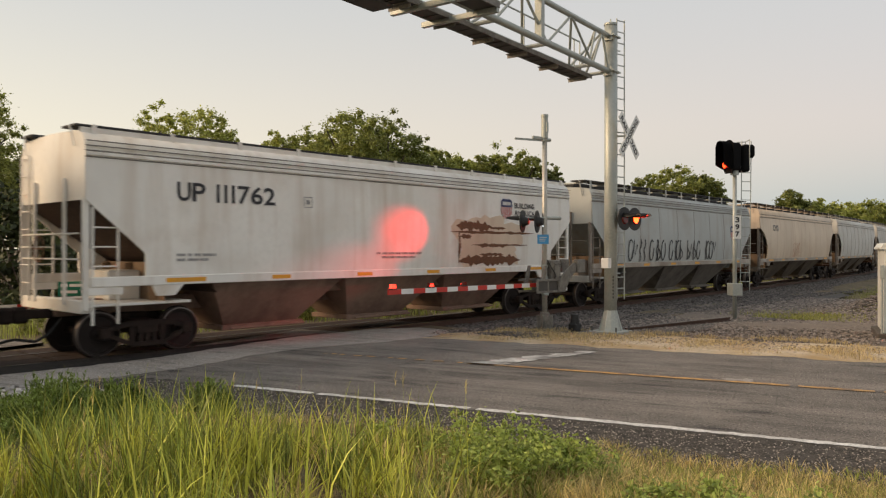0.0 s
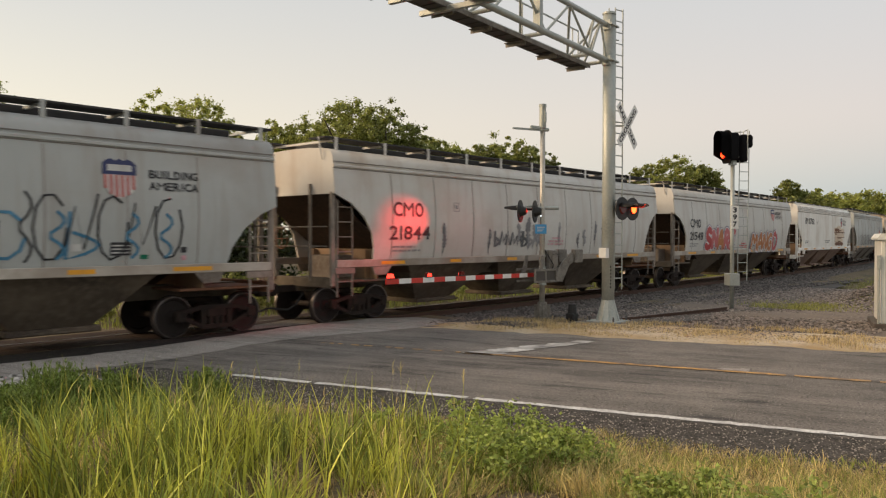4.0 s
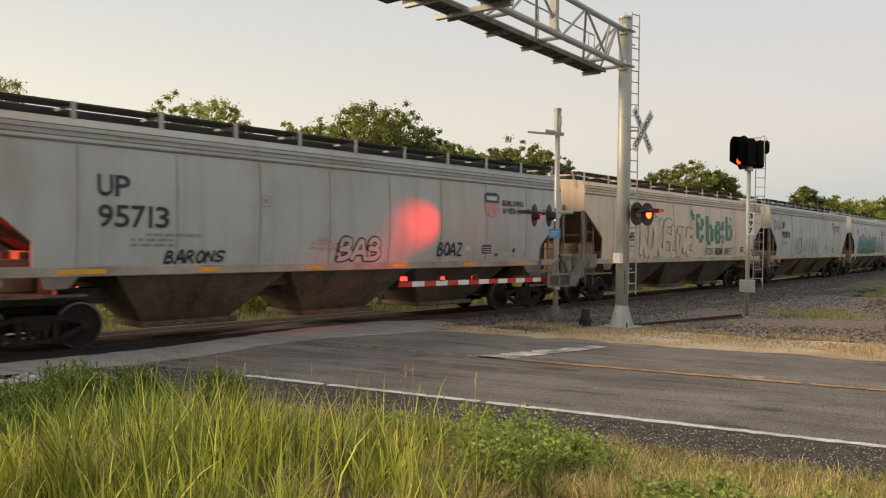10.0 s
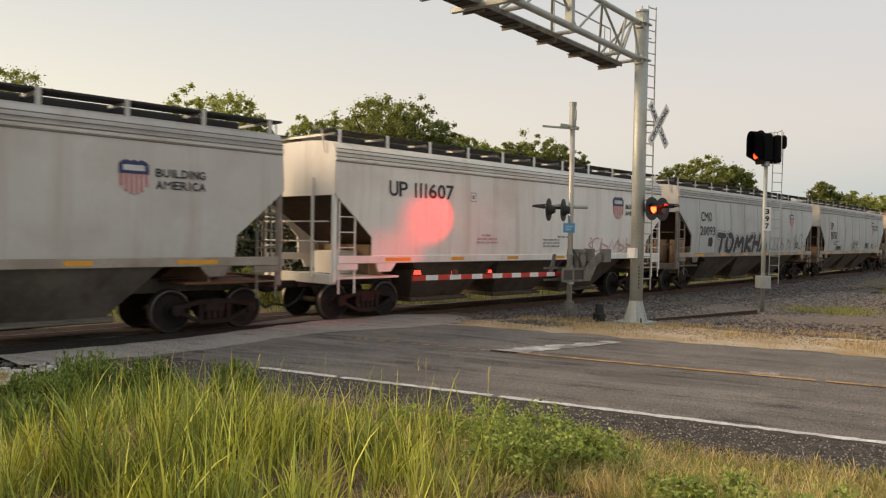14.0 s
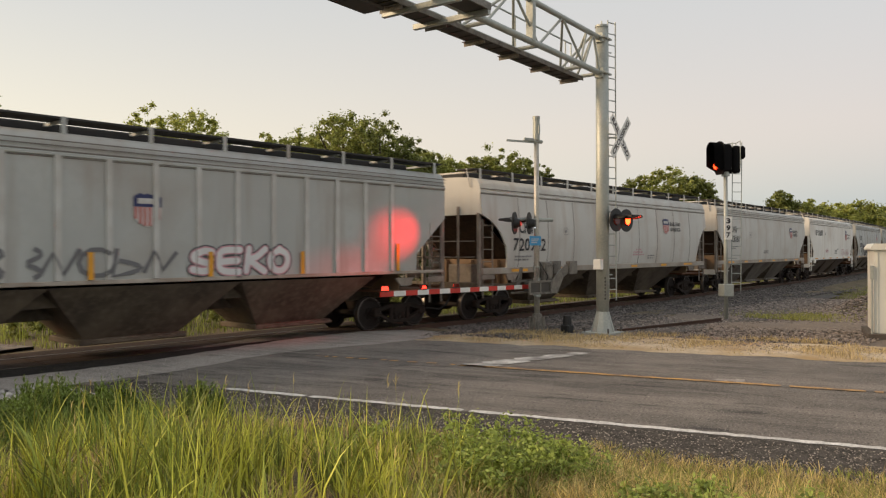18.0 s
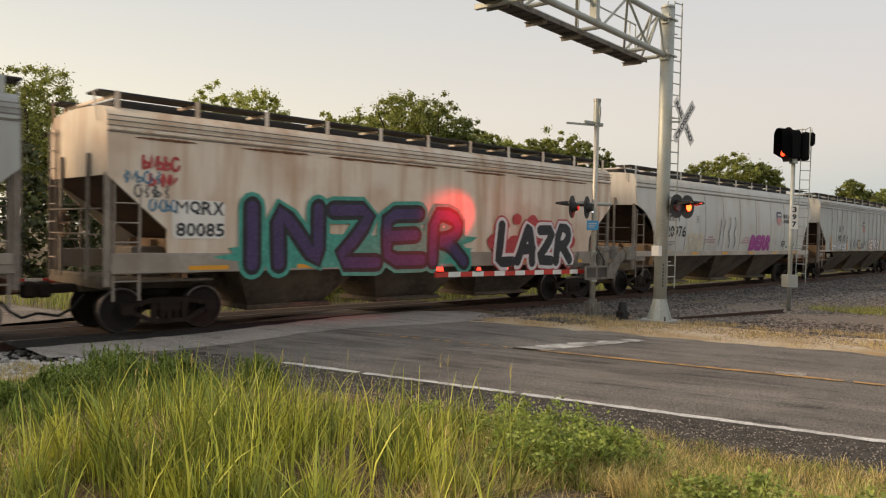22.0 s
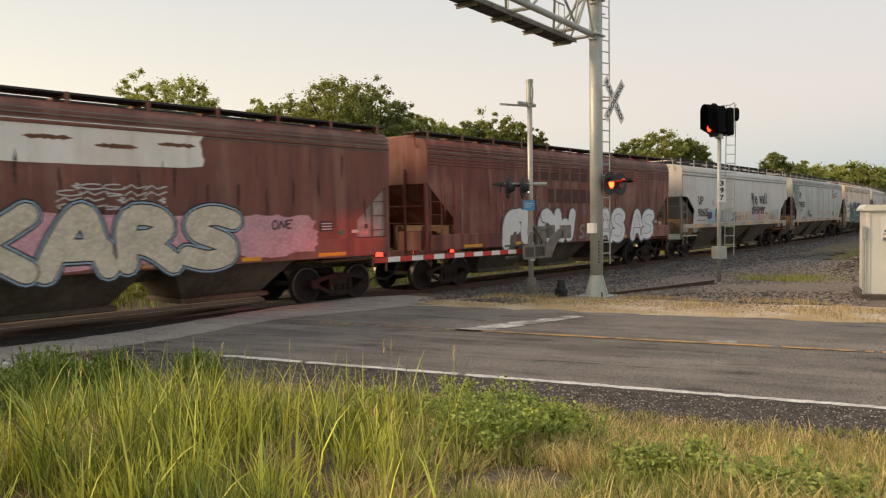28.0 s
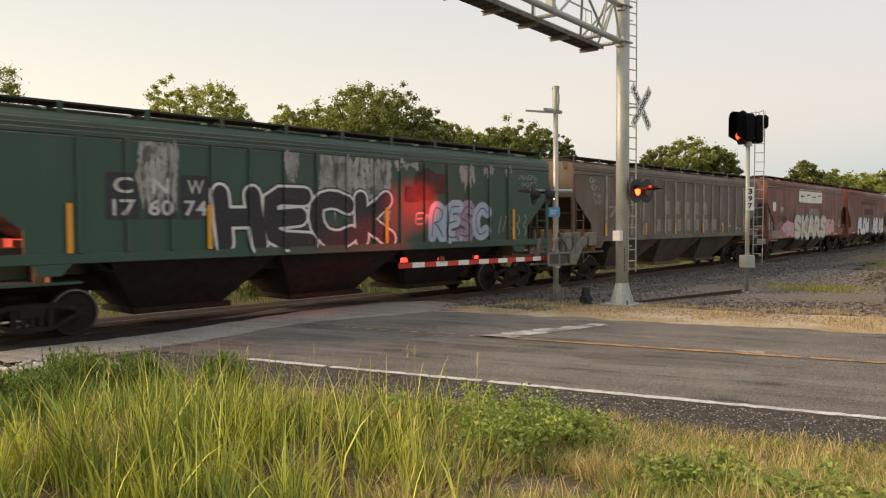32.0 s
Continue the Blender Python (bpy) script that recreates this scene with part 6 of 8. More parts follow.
                if k == len(layers) - 1:
                    face = lay(name, bm, material, car, ribs)
                else:
                    lay("letter_outline" if k else "letter_shadow", bm, material, face, ribs)
            bpy.data.meshes.remove(base)
        at += cell


def mark(car, text, x, z, w, h, material=None, ribs=(), name="car_number", bold=0.010):
    lettering(name, text, x, z, w, h, [(material or BLACK_INK, bold)], car, ribs=ribs)


# hand strokes of the sprayed letters, in a unit square
HAND = {
    "A": [[(0.02, 0), (0.22, 0.5), (0.48, 1), (0.62, 0.95), (0.8, 0.45), (0.98, 0)], [(0.15, 0.32), (0.88, 0.36)]],
    "B": [[(0.08, 0), (0.12, 1), (0.7, 0.98), (0.85, 0.75), (0.62, 0.54), (0.2, 0.52)], [(0.3, 0.52), (0.9, 0.46), (0.95, 0.15), (0.6, 0), (0.08, 0.02)]],
    "C": [[(0.95, 0.85), (0.6, 1.0), (0.15, 0.85), (0.03, 0.45), (0.2, 0.1), (0.6, 0), (0.98, 0.15)]],
    "E": [[(0.95, 1), (0.1, 0.96), (0.06, 0.5), (0.08, 0.03), (0.98, 0)], [(0.08, 0.5), (0.8, 0.53)]],
    "F": [[(0.95, 1), (0.12, 0.96), (0.08, 0)], [(0.1, 0.5), (0.78, 0.54)]],
    "G": [[(0.95, 0.85), (0.55, 1.0), (0.1, 0.8), (0.03, 0.4), (0.25, 0.04), (0.7, 0), (0.95, 0.2), (0.93, 0.45), (0.55, 0.45)]],
    "H": [[(0.08, 0), (0.1, 1)], [(0.92, 0), (0.88, 1)], [(0.1, 0.5), (0.9, 0.52)]],
    "I": [[(0.5, 0), (0.52, 1)]],
    "K": [[(0.1, 0), (0.12, 1)], [(0.92, 1), (0.5, 0.68), (0.14, 0.5), (0.55, 0.28), (0.97, 0)]],
    "L": [[(0.15, 1), (0.1, 0.4), (0.1, 0.03), (0.95, 0)]],
    "M": [[(0.02, 0), (0.12, 1), (0.36, 0.7), (0.5, 0.35), (0.64, 0.7), (0.86, 1), (0.98, 0)]],
    "N": [[(0.06, 0), (0.1, 1), (0.32, 0.75), (0.68, 0.22), (0.9, 0), (0.93, 1)]],
    "O": [[(0.5, 1), (0.12, 0.82), (0.03, 0.42), (0.28, 0.02), (0.7, 0.0), (0.96, 0.4), (0.88, 0.8), (0.5, 1.0), (0.3, 0.95)]],
    "R": [[(0.08, 0), (0.12, 1), (0.7, 0.98), (0.88, 0.72), (0.62, 0.5), (0.2, 0.46), (0.55, 0.35), (0.97, 0)]],
    "S": [[(0.92, 0.88), (0.55, 1.0), (0.12, 0.86), (0.14, 0.6), (0.5, 0.5), (0.88, 0.38), (0.86, 0.12), (0.45, 0), (0.05, 0.12)]],
    "T": [[(0.02, 0.98), (0.98, 1)], [(0.5, 0.98), (0.48, 0)]],
    "V": [[(0.03, 1), (0.3, 0.4), (0.5, 0), (0.7, 0.4), (0.97, 1)]],
    "W": [[(0.02, 1), (0.14, 0.45), (0.26, 0.02), (0.4, 0.4), (0.5, 0.7), (0.6, 0.4), (0.74, 0.02), (0.86, 0.45), (0.98, 1)]],
    "Z": [[(0.05, 0.98), (0.92, 1), (0.6, 0.55), (0.06, 0.03), (0.98, 0)]],
}


def rounded(pts, times=2):
    """Rounds a line's corners by cutting them."""
    for _ in range(times):
        out = [pts[0]]
        for a, b in zip(pts, pts[1:]):
            out += [(0.75 * a[0] + 0.25 * b[0], 0.75 * a[1] + 0.25 * b[1]), (0.25 * a[0] + 0.75 * b[0], 0.25 * a[1] + 0.75 * b[1])]
        pts = out + [pts[-1]]
    return pts


def spray_line(bm, pts, r, y):
    """A sprayed line with round ends."""
    stroke(bm, pts, r, y)
    for (x, z), (u, w), k in ((pts[0], pts[1], 0), (pts[-1], pts[-2], len(pts))):
        a0 = math.atan2(z - w, x - u)
        poly(bm, [(x + r * math.cos(a0 + math.pi * (j / 6 - 0.5)), y - 0.0002 * k, z + r * math.sin(a0 + math.pi * (j / 6 - 0.5))) for j in range(7)])


def tag(car, text, x, z, w, h, layers, shear=0.1, wild=0.5, seed=1, y=None, ribs=(), curl=2):
    """Graffiti: hand-drawn letters, each with its layers from the widest outline to the face: (material, growth in metres)."""
    y = FACE if y is None else y
    rnd = random.Random(seed)
    wide = [0.55 if c in "I " else 1.25 if c in "MW" else 1.0 for c in text]
    unit, at = w / sum(wide), x
    for i, c in enumerate(text):
        cell = wide[i] * unit
        cw, chh = cell * (0.80 + 0.15 * wild * rnd.random()), h * (1 - 0.22 * wild * rnd.random())
        x0, z0 = at + (cell - cw) / 2, z + (h - chh) * rnd.random() * 0.7
        lean = shear * chh + 0.10 * wild * rnd.uniform(-1, 1) * chh
        lines = []
        for ln in HAND.get(c, ()):
            jit = [(u + 0.09 * wild * rnd.uniform(-1, 1), v + 0.08 * wild * rnd.uniform(-1, 1)) for u, v in ln]
            lines.append(rounded([(x0 + cw * u + lean * v, z0 + chh * v) for u, v in jit], curl))
        face = None
        for k in reversed(range(len(layers))):
            material, grow = layers[k]
            if isinstance(material, (list, tuple)):
                material = material[i % len(material)]
            bm = bmesh.new()
            for q, ln in enumerate(lines):
                spray_line(bm, ln, max(0.012, 0.055 * h + grow), y - 0.004 * (k + 1) - 0.0012 * (i % 2) - 0.0006 * q)
            if not lines:
                bm.free()
            elif k == len(layers) - 1:
                face = lay("graffiti_letter", bm, material, car, ribs)
            else:
                lay("letter_outline" if k else "letter_shadow", bm, material, face, ribs)
        at += cell


def dims(car, x, z, rows, material=FAINT_INK):
    """Small data too fine to read: short plain bars, word by word."""
    rnd = random.Random(int(abs(x * 100)) + len(rows))
    for k, (dx, w) in enumerate(rows):
        bm = bmesh.new()
        a = x + dx
        while a < x + dx + w - 0.05:
            b = min(x + dx + w, a + rnd.uniform(0.10, 0.26))
            for m in np.arange(a, b - 0.02, 0.05):
                box(bm, m, m + 0.034, FACE - 0.004, FACE, z - k * 0.105, z - k * 0.105 + 0.055)
            a = b + 0.05
        tagged(part("data_bar", bm, material, car), kind="stuff")


def shield(car, x, z, h=0.72):
    """A striped shield emblem, without its lettering."""
    w = h * 0.86
    bm = bmesh.new()
    slab(bm, [(x + w * u, z + h * v) for u, v in ((0, 0.35), (0.12, 0.15), (0.5, -0.02), (0.88, 0.15), (1, 0.35), (1, 0.6), (0, 0.6))], FACE - 0.004, FACE)
    part("emblem_ground", bm, WHITE_INK, car)
    bm = bmesh.new()
    slab(bm, [(x + w * u, z + h * v) for u, v in ((0, 0.58), (1, 0.58), (1, 0.85), (0.9, 0.93), (0.75, 0.98), (0.62, 0.93), (0.5, 0.98), (0.38, 0.93), (0.25, 0.98), (0.1, 0.93), (0, 0.85))], FACE - 0.009, FACE - 0.004)
    part("emblem_top", bm, SHIELD_BLUE, car)
    for i in range(6):
        a = x + w * (0.03 + i * 0.165)
        u = abs((a + w * 0.05 - x) / w - 0.5) * 2
        bm = bmesh.new()
        box(bm, a, a + w * 0.095, FACE - 0.009, FACE - 0.004, z + (0.02 + 0.33 * u ** 2.5) * h, z + h * 0.575)
        part("emblem_stripe", bm, SHIELD_RED, car)
    bm = bmesh.new()
    box(bm, x + w * 0.14, x + w * 0.86, FACE - 0.013, FACE - 0.009, z + h * 0.67, z + h * 0.83)
    part("emblem_band", bm, WHITE_INK, car)


def stroke(bm, pts, r, y):
    """A painted line through points in x and z, as one ribbon."""
    prev = None
    for i, (x, z) in enumerate(pts):
        a, b = pts[max(0, i - 1)], pts[min(len(pts) - 1, i + 1)]
        dx, dz = b[0] - a[0], b[1] - a[1]
        q = math.hypot(dx, dz) or 1e-6
        nx, nz = -dz / q * r, dx / q * r
        p = (bm.verts.new((x - nx, y - 0.00008 * i, z - nz)), bm.verts.new((x + nx, y - 0.00008 * i, z + nz)))
        if prev:
            bm.faces.new((prev[0], p[0], p[1], prev[1]))
        prev = p


def scrawl(car, x, z, w, h, material, seed, loops=9, r=0.018, y=None, ribs=(), rim=None):
    """Sprayed strokes that form no readable word: slanted stems, loops and hooks."""
    rnd = random.Random(seed)
    y = FACE if y is None else y
    for i in range(loops):
        cx, cw = x + w * i / loops, w / loops * 1.15
        kind = rnd.randrange(4)
        pts = []
        if kind == 0:
            pts = [(cx, z + h * 0.1), (cx + cw * 0.3, z + h * rnd.uniform(0.8, 1)), (cx + cw * 0.55, z + h * rnd.uniform(0.1, 0.4)), (cx + cw * 0.95, z + h * rnd.uniform(0.7, 1))]
        elif kind == 1:
            a0 = rnd.uniform(0.5, 1.5)
            pts = [(cx + cw * 0.5 + cw * 0.45 * math.cos(a0 + 0.62 * j), z + h * 0.5 + h * 0.48 * math.sin(a0 + 0.62 * j)) for j in range(10)]
        elif kind == 2:
            pts = [(cx + cw * 0.15, z + h), (cx + cw * rnd.uniform(0, 0.3), z)] + [(cx + cw * (0.2 + 0.6 * math.sin(math.pi * j / 6)), z + h * (0.55 * j / 6 + 0.02)) for j in range(1, 7)]
        else:
            pts = [(cx + cw * (0.5 + 0.4 * math.sin(math.pi * (1.6 * j / 9 + 0.2)) * (1 if j < 5 else -1)), z + h * (1 - j / 9)) for j in range(10)]
        for m2, grow, dy in ((rim, 0.045, 0.0), (material, 0.0, 0.004)):
            if m2:
                bm = bmesh.new()
                stroke(bm, pts, r + grow, y - 0.003 - dy - 0.0015 * (i % 2))
                lay("graffiti_stroke", bm, m2, car, ribs)


def splash(car, x, z, w, h, material, seed, rough=0.10, y=0.0, ribs=(), name="paint_patch", square=0.7):
    """A sprayed or bare patch with an uneven edge."""
    rnd = random.Random(seed)
    bm = bmesh.new()
    k = 44
    ph = [rnd.uniform(0, 6.28) for _ in range(4)]
    pts = []
    for i in range(k):
        a = 2 * math.pi * i / k
        c, s = math.cos(a), math.sin(a)
        q = max(abs(c), abs(s)) ** square
        f = (0.93 + rough * (0.5 * math.sin(5 * a + ph[0]) + 0.35 * math.sin(9 * a + ph[1]) + 0.3 * math.sin(15 * a + ph[2]) + 0.5 * rnd.uniform(-1, 1))) / q
        pts.append((x + w / 2 + w / 2 * c * f, FACE - 0.001 - y, z + h / 2 + h / 2 * s * f))
    poly(bm, pts)
    lay(name, bm, material, car, ribs)


def torn(car, x, z, w, h, material, seed, y=0.003):
    """A rust line or tear that runs along the side, with ragged edges."""
    rnd = random.Random(seed)
    k = 26
    a, b = [], []
    for i in range(k + 1):
        u = i / k
        e = min(1.0, 6 * u, 6 * (1 - u)) * h / 2
        a.append((x + w * u, FACE - y, z + h / 2 - e * rnd.uniform(0.35, 1.1) - 0.004))
        b.append((x + w * u, FACE - y, z + h / 2 + e * rnd.uniform(0.35, 1.1) + 0.004))
    bm = bmesh.new()
    va, vb = [bm.verts.new(p) for p in a], [bm.verts.new(p) for p in b]
    for i in range(k):
        bm.faces.new((va[i], va[i + 1], vb[i + 1], vb[i]))
    part("rust_tear", bm, material, car)


def peel(car, x, z0, z1, w, material, seed, ribs=()):
    """Paint that has peeled or run in a ragged upright strip."""
    rnd = random.Random(seed)
    k = 22
    bm = bmesh.new()
    prev = None
    for i in range(k + 1):
        u = i / k
        e = w / 2 * min(1.0, 5 * u + 0.2, 2.5 * (1 - u) + 0.1) * rnd.uniform(0.4, 1.1)
        c = x + w * 0.15 * math.sin(7 * u + seed)
        p = (bm.verts.new((c - e, FACE - 0.001, z1 + (z0 - z1) * u)), bm.verts.new((c + e, FACE - 0.001, z1 + (z0 - z1) * u)))
        if prev:
            bm.faces.new((prev[1], prev[0], p[0], p[1]))
        prev = p
    lay("peeled_paint", bm, material, car, ribs)


def slogan(car, x, z, s=0.72, words=True, tx=None, tz=None):
    shield(car, x, z, s)
    if words:
        tx, tz = tx or x + s * 1.05, tz or z + s * 0.2
        lettering("slogan_letter", "BUILDING", tx, tz + 0.24, 1.1, 0.16, [(BLACK_INK, 0.006)], car)
        lettering("slogan_letter", "AMERICA", tx, tz, 1.1, 0.16, [(BLACK_INK, 0.006)], car)


def placards(car, x):
    """Small paper and stencil panels near the sill, too fine to read."""
    bm = bmesh.new()
    box(bm, x, x + 0.42, FACE - 0.003, FACE, 1.86, 2.12)
    p = part("consolidated_stencil", bm, BLACK_INK, car)
    for z in (1.9, 1.97, 2.04):
        bm = bmesh.new()
        box(bm, x + 0.04, x + 0.38, FACE - 0.006, FACE - 0.003, z, z + 0.028)
        part("writing_bar", bm, WHITE_INK, p)
    for dx, z, w, h, m in ((-0.75, 1.95, 0.2, 0.14, WHITE_INK), (0.62, 1.78, 0.16, 0.09, SIGN_GREEN), (1.05, 1.8, 0.24, 0.08, WHITE_INK), (1.5, 1.9, 0.13, 0.12, BLACK_INK), (1.52, 1.74, 0.11, 0.1, SP_PINK)):
        bm = bmesh.new()
        box(bm, x + dx, x + dx + w, FACE - 0.003, FACE, z, z + h)
        part("placard", bm, m, car)


def stencil_square(car, x, z, s=0.26):
    """A thin square outline with a mark too small to read."""
    bm = bmesh.new()
    for a, b, c, d in ((x, x + s, z, z + 0.018), (x, x + s, z + s - 0.018, z + s), (x, x + 0.018, z + 0.018, z + s - 0.018), (x + s - 0.018, x + s, z + 0.018, z + s - 0.018)):
        poly(bm, [(a, FACE, c), (b, FACE, c), (b, FACE, d), (a, FACE, d)])
    p = part("stencil_square", bm, FAINT_INK, car)
    bm = bmesh.new()
    box(bm, x + s * 0.3, x + s * 0.7, FACE - 0.003, FACE, z + s * 0.3, z + s * 0.7)
    part("writing_bar", bm, FAINT_INK, p)


def notices(car, places):
    """Groups of fine pinkish lines low on the side."""
    for x in places:
        dims(car, x, 2.2, [(0.25, 0.5), (0.05, 0.9), (0, 1.0)], SP_PINK)


def upright_marks(car, places, z0=1.66, z1=2.6):
    for x in places:
        bm = bmesh.new()
        box(bm, x - 0.055, x + 0.055, FACE - 0.046, FACE - 0.04, z0, z1)
        part("upright_reflector", bm, REFLECTOR, car)


CARS = []
ROUND, CUT, WIDE, LOW_ARCH, STEP = "round", "cut", "wide", "low", "step"


BOWED = []     # cars and how far their sides swell


def add_car(gap_front, gap_back, label, build, bow=0.0):
    car, H = build(gap_front - gap_back)
    tagged(car, label)
    BOWED.append((car, bow))
    CARS.append((car, H, (gap_front + gap_back) / 2, gap_front - gap_back))
    return car, H


# coupling points along the track at the clip's start, front to back
GAPS = [98.6, 80.0, 61.2, 42.3, 23.85, 5.39, -14.24, -33.86, -52.09, -71.1, -90.49, -110.04, -129.33, -147.3, -165.74, -185.4, -204.94,
        -224.49, -243.02, -261.95, -281.16, -299.22, -317.66, -337.35, -356.4]
GAPS = [g - RAIL_X + 0.4 for g in GAPS]
LOW = FACE - 0.022     # plane of paint that also covers the side sill


def build_train():
    g = iter(range(len(GAPS) - 1))

    def nxt():
        i = next(g)
        return GAPS[i], GAPS[i + 1]

    def shell(label, kind, paint, ends, under, **kw):
        a, b = nxt()
        bow = 0.0 if kw.get("ribs") or paint in (BROWN_CAR, BROWN_CAR_B, RUSTY_BEIGE) else 0.10 if kind in (ROUND, LOW_ARCH) else 0.03 if paint is WHITE_CAR else 0.07
        return add_car(a, b, label, lambda L: build_shell(L, kind, paint, ends, under, **kw), bow)

    # ahead of the first full car
    car, H = shell("pale grey covered hopper car, dusty", ROUND, PALE_CAR, UNDER, UNDER, seams=9)
    car, H = shell("pale grey covered hopper car with faint marks", ROUND, PALE_CAR, UNDER, UNDER, seams=9)
    car, H = shell("beige covered hopper car with a faded mark", ROUND, BEIGE_CAR, UNDER, UNDER)
    mark(car, "CMO", -H + 2.3, 3.25, 1.1, 0.34, GREY_INK, name="reporting_mark")
    scrawl(car, 0.8 - H / 3, 1.7, 1.5, 0.9, SP_ORANGE, 3, 5)
    car, H = shell("grey covered hopper car with black scrawls along its side", CUT, GREY_CAR, GREY_CAR, UNDER_GREY, seams=8)
    slogan(car, H - 3.0, 2.6, 0.8, False)
    for k in range(5):
        scrawl(car, -H + 2.8 + k * 1.9, 1.7, 1.5, 0.9, SP_BLACK, 20 + k, 4, 0.035)
    # 4
    car, H = shell("white covered hopper car with a rusted, torn side patch", CUT, WHITE_CAR, WHITE_CAR, UNDER_DUST, stripe_n=6, roof_gap=False)
    mark(car, "UP 111762", -6.61, 3.22, 2.5, 0.38)
    dims(car, -6.6, 2.05, [(0, 0.93), (0, 0.8)])
    dims(car, -0.9, 2.06, [(0, 1.8), (0.2, 1.3)])
    slogan(car, 4.48, 3.15, 0.67)
    for k, (x, z, w, h) in enumerate(((2.3, 2.72, 1.7, 0.34), (2.05, 2.66, 4.2, 0.1), (2.4, 1.67, 3.1, 0.36), (2.5, 2.5, 0.5, 0.16), (3.3, 2.24, 1.5, 0.14), (3.0, 2.3, 2.9, 0.05), (3.4, 1.98, 1.2, 0.1), (3.9, 2.8, 0.8, 0.1))):
        torn(car, x, z, w, h, RUST_STEEL, 60 + k)
    peel(car, 2.45, 1.75, 2.7, 0.12, RUST_STEEL, 68)
    splash(car, 2.2, 1.7, 3.4, 1.55, BEIGE_CAR, 66, 0.2)
    stencil_square(car, -3.3, 3.2)
    # 5
    car, H = shell("pale grey covered hopper car with red and orange graffiti", ROUND, PALE_CAR, UNDER, UNDER, seams=9)
    mark(car, "CMO", -7.27, 2.74, 1.3, 0.38, name="reporting_mark")
    mark(car, "21548", -7.3, 2.16, 1.62, 0.36)
    dims(car, -7.2, 1.95, [(0, 1.0), (0, 0.8)])
    tag(car, "SNARE", -5.34, 1.76, 4.0, 0.92, [(SP_PURPLE, 0.20), (SP_WHITE, 0.16), ([SP_RED, SP_ROSE, SP_ORANGE, SP_ROSE, SP_RED], 0.105)], 0.0, 0.6, 4)
    tag(car, "MANGO", 1.25, 1.62, 4.5, 0.92, [(SP_PURPLE, 0.165), (SP_WHITE, 0.13), ([SP_ORANGE, SP_ORANGE, SP_ORANGE, SP_ORANGE, SP_RED], 0.07)], 0.0, 0.7, 6, LOW)
    dims(car, -0.57, 1.95, [(0.3, 0.8), (0.1, 1.2), (0, 1.45)], SP_RED)
    slogan(car, 4.87, 3.25, 0.7)
    # 6
    car, H = shell("pale grey covered hopper car with dark drip stains", ROUND, PALE_CAR, UNDER, UNDER, seams=9)
    mark(car, "CMO", -6.92, 2.81, 1.22, 0.38, name="reporting_mark")
    mark(car, "21844", -7.07, 2.18, 1.65, 0.36)
    dims(car, -6.9, 1.95, [(0, 0.9), (0, 1.1)])
    rnd = random.Random(2)
    for k in range(16):
        x = rnd.uniform(-5.2, 5.5)
        peel(car, x, 1.7 + rnd.uniform(0, 0.3), rnd.uniform(2.2, 3.2), rnd.uniform(0.12, 0.3), (FAINT_INK, GREY_INK)[k % 2], 200 + k)
    for k in range(3):
        scrawl(car, -2.47 + 0.9 * k, 1.95, 0.95, 0.5, (GREY_INK, SP_SLATE, FAINT_INK)[k], 5 + k, 3, 0.05)
    slogan(car, 4.6, 3.05, 0.7)
    stencil_square(car, -4.4, 3.0)
    notices(car, (0.6,))
    # 7
    car, H = shell("light grey covered hopper car covered in blue and teal graffiti", LOW_ARCH, GREY_CAR, UNDER, UNDER, seams=9)
    for k in range(6):
        splash(car, -H + 2.5 + k * 1.35, 2.45 + 0.2 * (k % 2), 0.7, 0.6, SP_ORANGE, 301 + k, 0.25, 0.0005 * k, square=0.2)
    splash(car, 0.75, 1.67, 0.9, 1.05, SP_ORANGE, 310, 0.2, 0.001, square=0.4)
    tag(car, "SOGCOBSO", -H + 2.4, 1.74, H - 0.9, 1.05, [(SP_PURPLE, 0.22), (SP_TEAL, 0.15)], 0.15, 1.3, 12, FACE - 0.003)
    splash(car, -H + 2.6, 1.665, H - 1.4, 0.42, SP_GREEN, 300, 0.16, 0.0135)
    for k in range(6):
        scrawl(car, -H + 2.5 + k * 1.25, 1.75, 1.1, 0.9, (SP_PURPLE, SP_BLACK)[k % 2], 320 + k, 2, 0.03, FACE - 0.013)
    for k in range(5):
        splash(car, -H + 3.0 + k * 1.4, 1.95 + 0.15 * (k % 2), 0.34, 0.24, SP_PINK, 340 + k, 0.1, 0.019, square=0.0)
    scrawl(car, 1.7, 1.75, 4.1, 1.3, SP_BLACK, 8, 7, 0.022)
    scrawl(car, 2.0, 1.8, 3.6, 0.9, SP_BLUE, 18, 5, 0.03)
    slogan(car, 4.19, 2.99, 0.79, True, 5.13, 3.18)
    placards(car, H - 3.9)
    mark(car, "UP", -H + 1.9, 3.2, 0.6, 0.36, name="reporting_mark")
    # 8
    car, H = shell("grey covered hopper car with faint chalky graffiti", CUT, GREY_CAR, UNDER, UNDER, seams=8)
    mark(car, "UP", -H + 1.95, 3.2, 0.62, 0.36, name="reporting_mark")
    mark(car, "95870", -H + 1.95, 2.66, 1.5, 0.36)
    dims(car, -H + 2.0, 2.4, [(0, 1.0), (0, 1.0)])
    scrawl(car, -H + 0.5, 3.1, 1.2, 0.5, SP_BLACK, 15, 4, 0.02)
    scrawl(car, -4.3, 1.72, 5.2, 1.0, GREY_INK, 14, 8, 0.03)
    slogan(car, H - 4.1, 3.05, 0.75)
    placards(car, H - 4.2)
    stencil_square(car, -3.2, 3.0)
    notices(car, (2.4,))
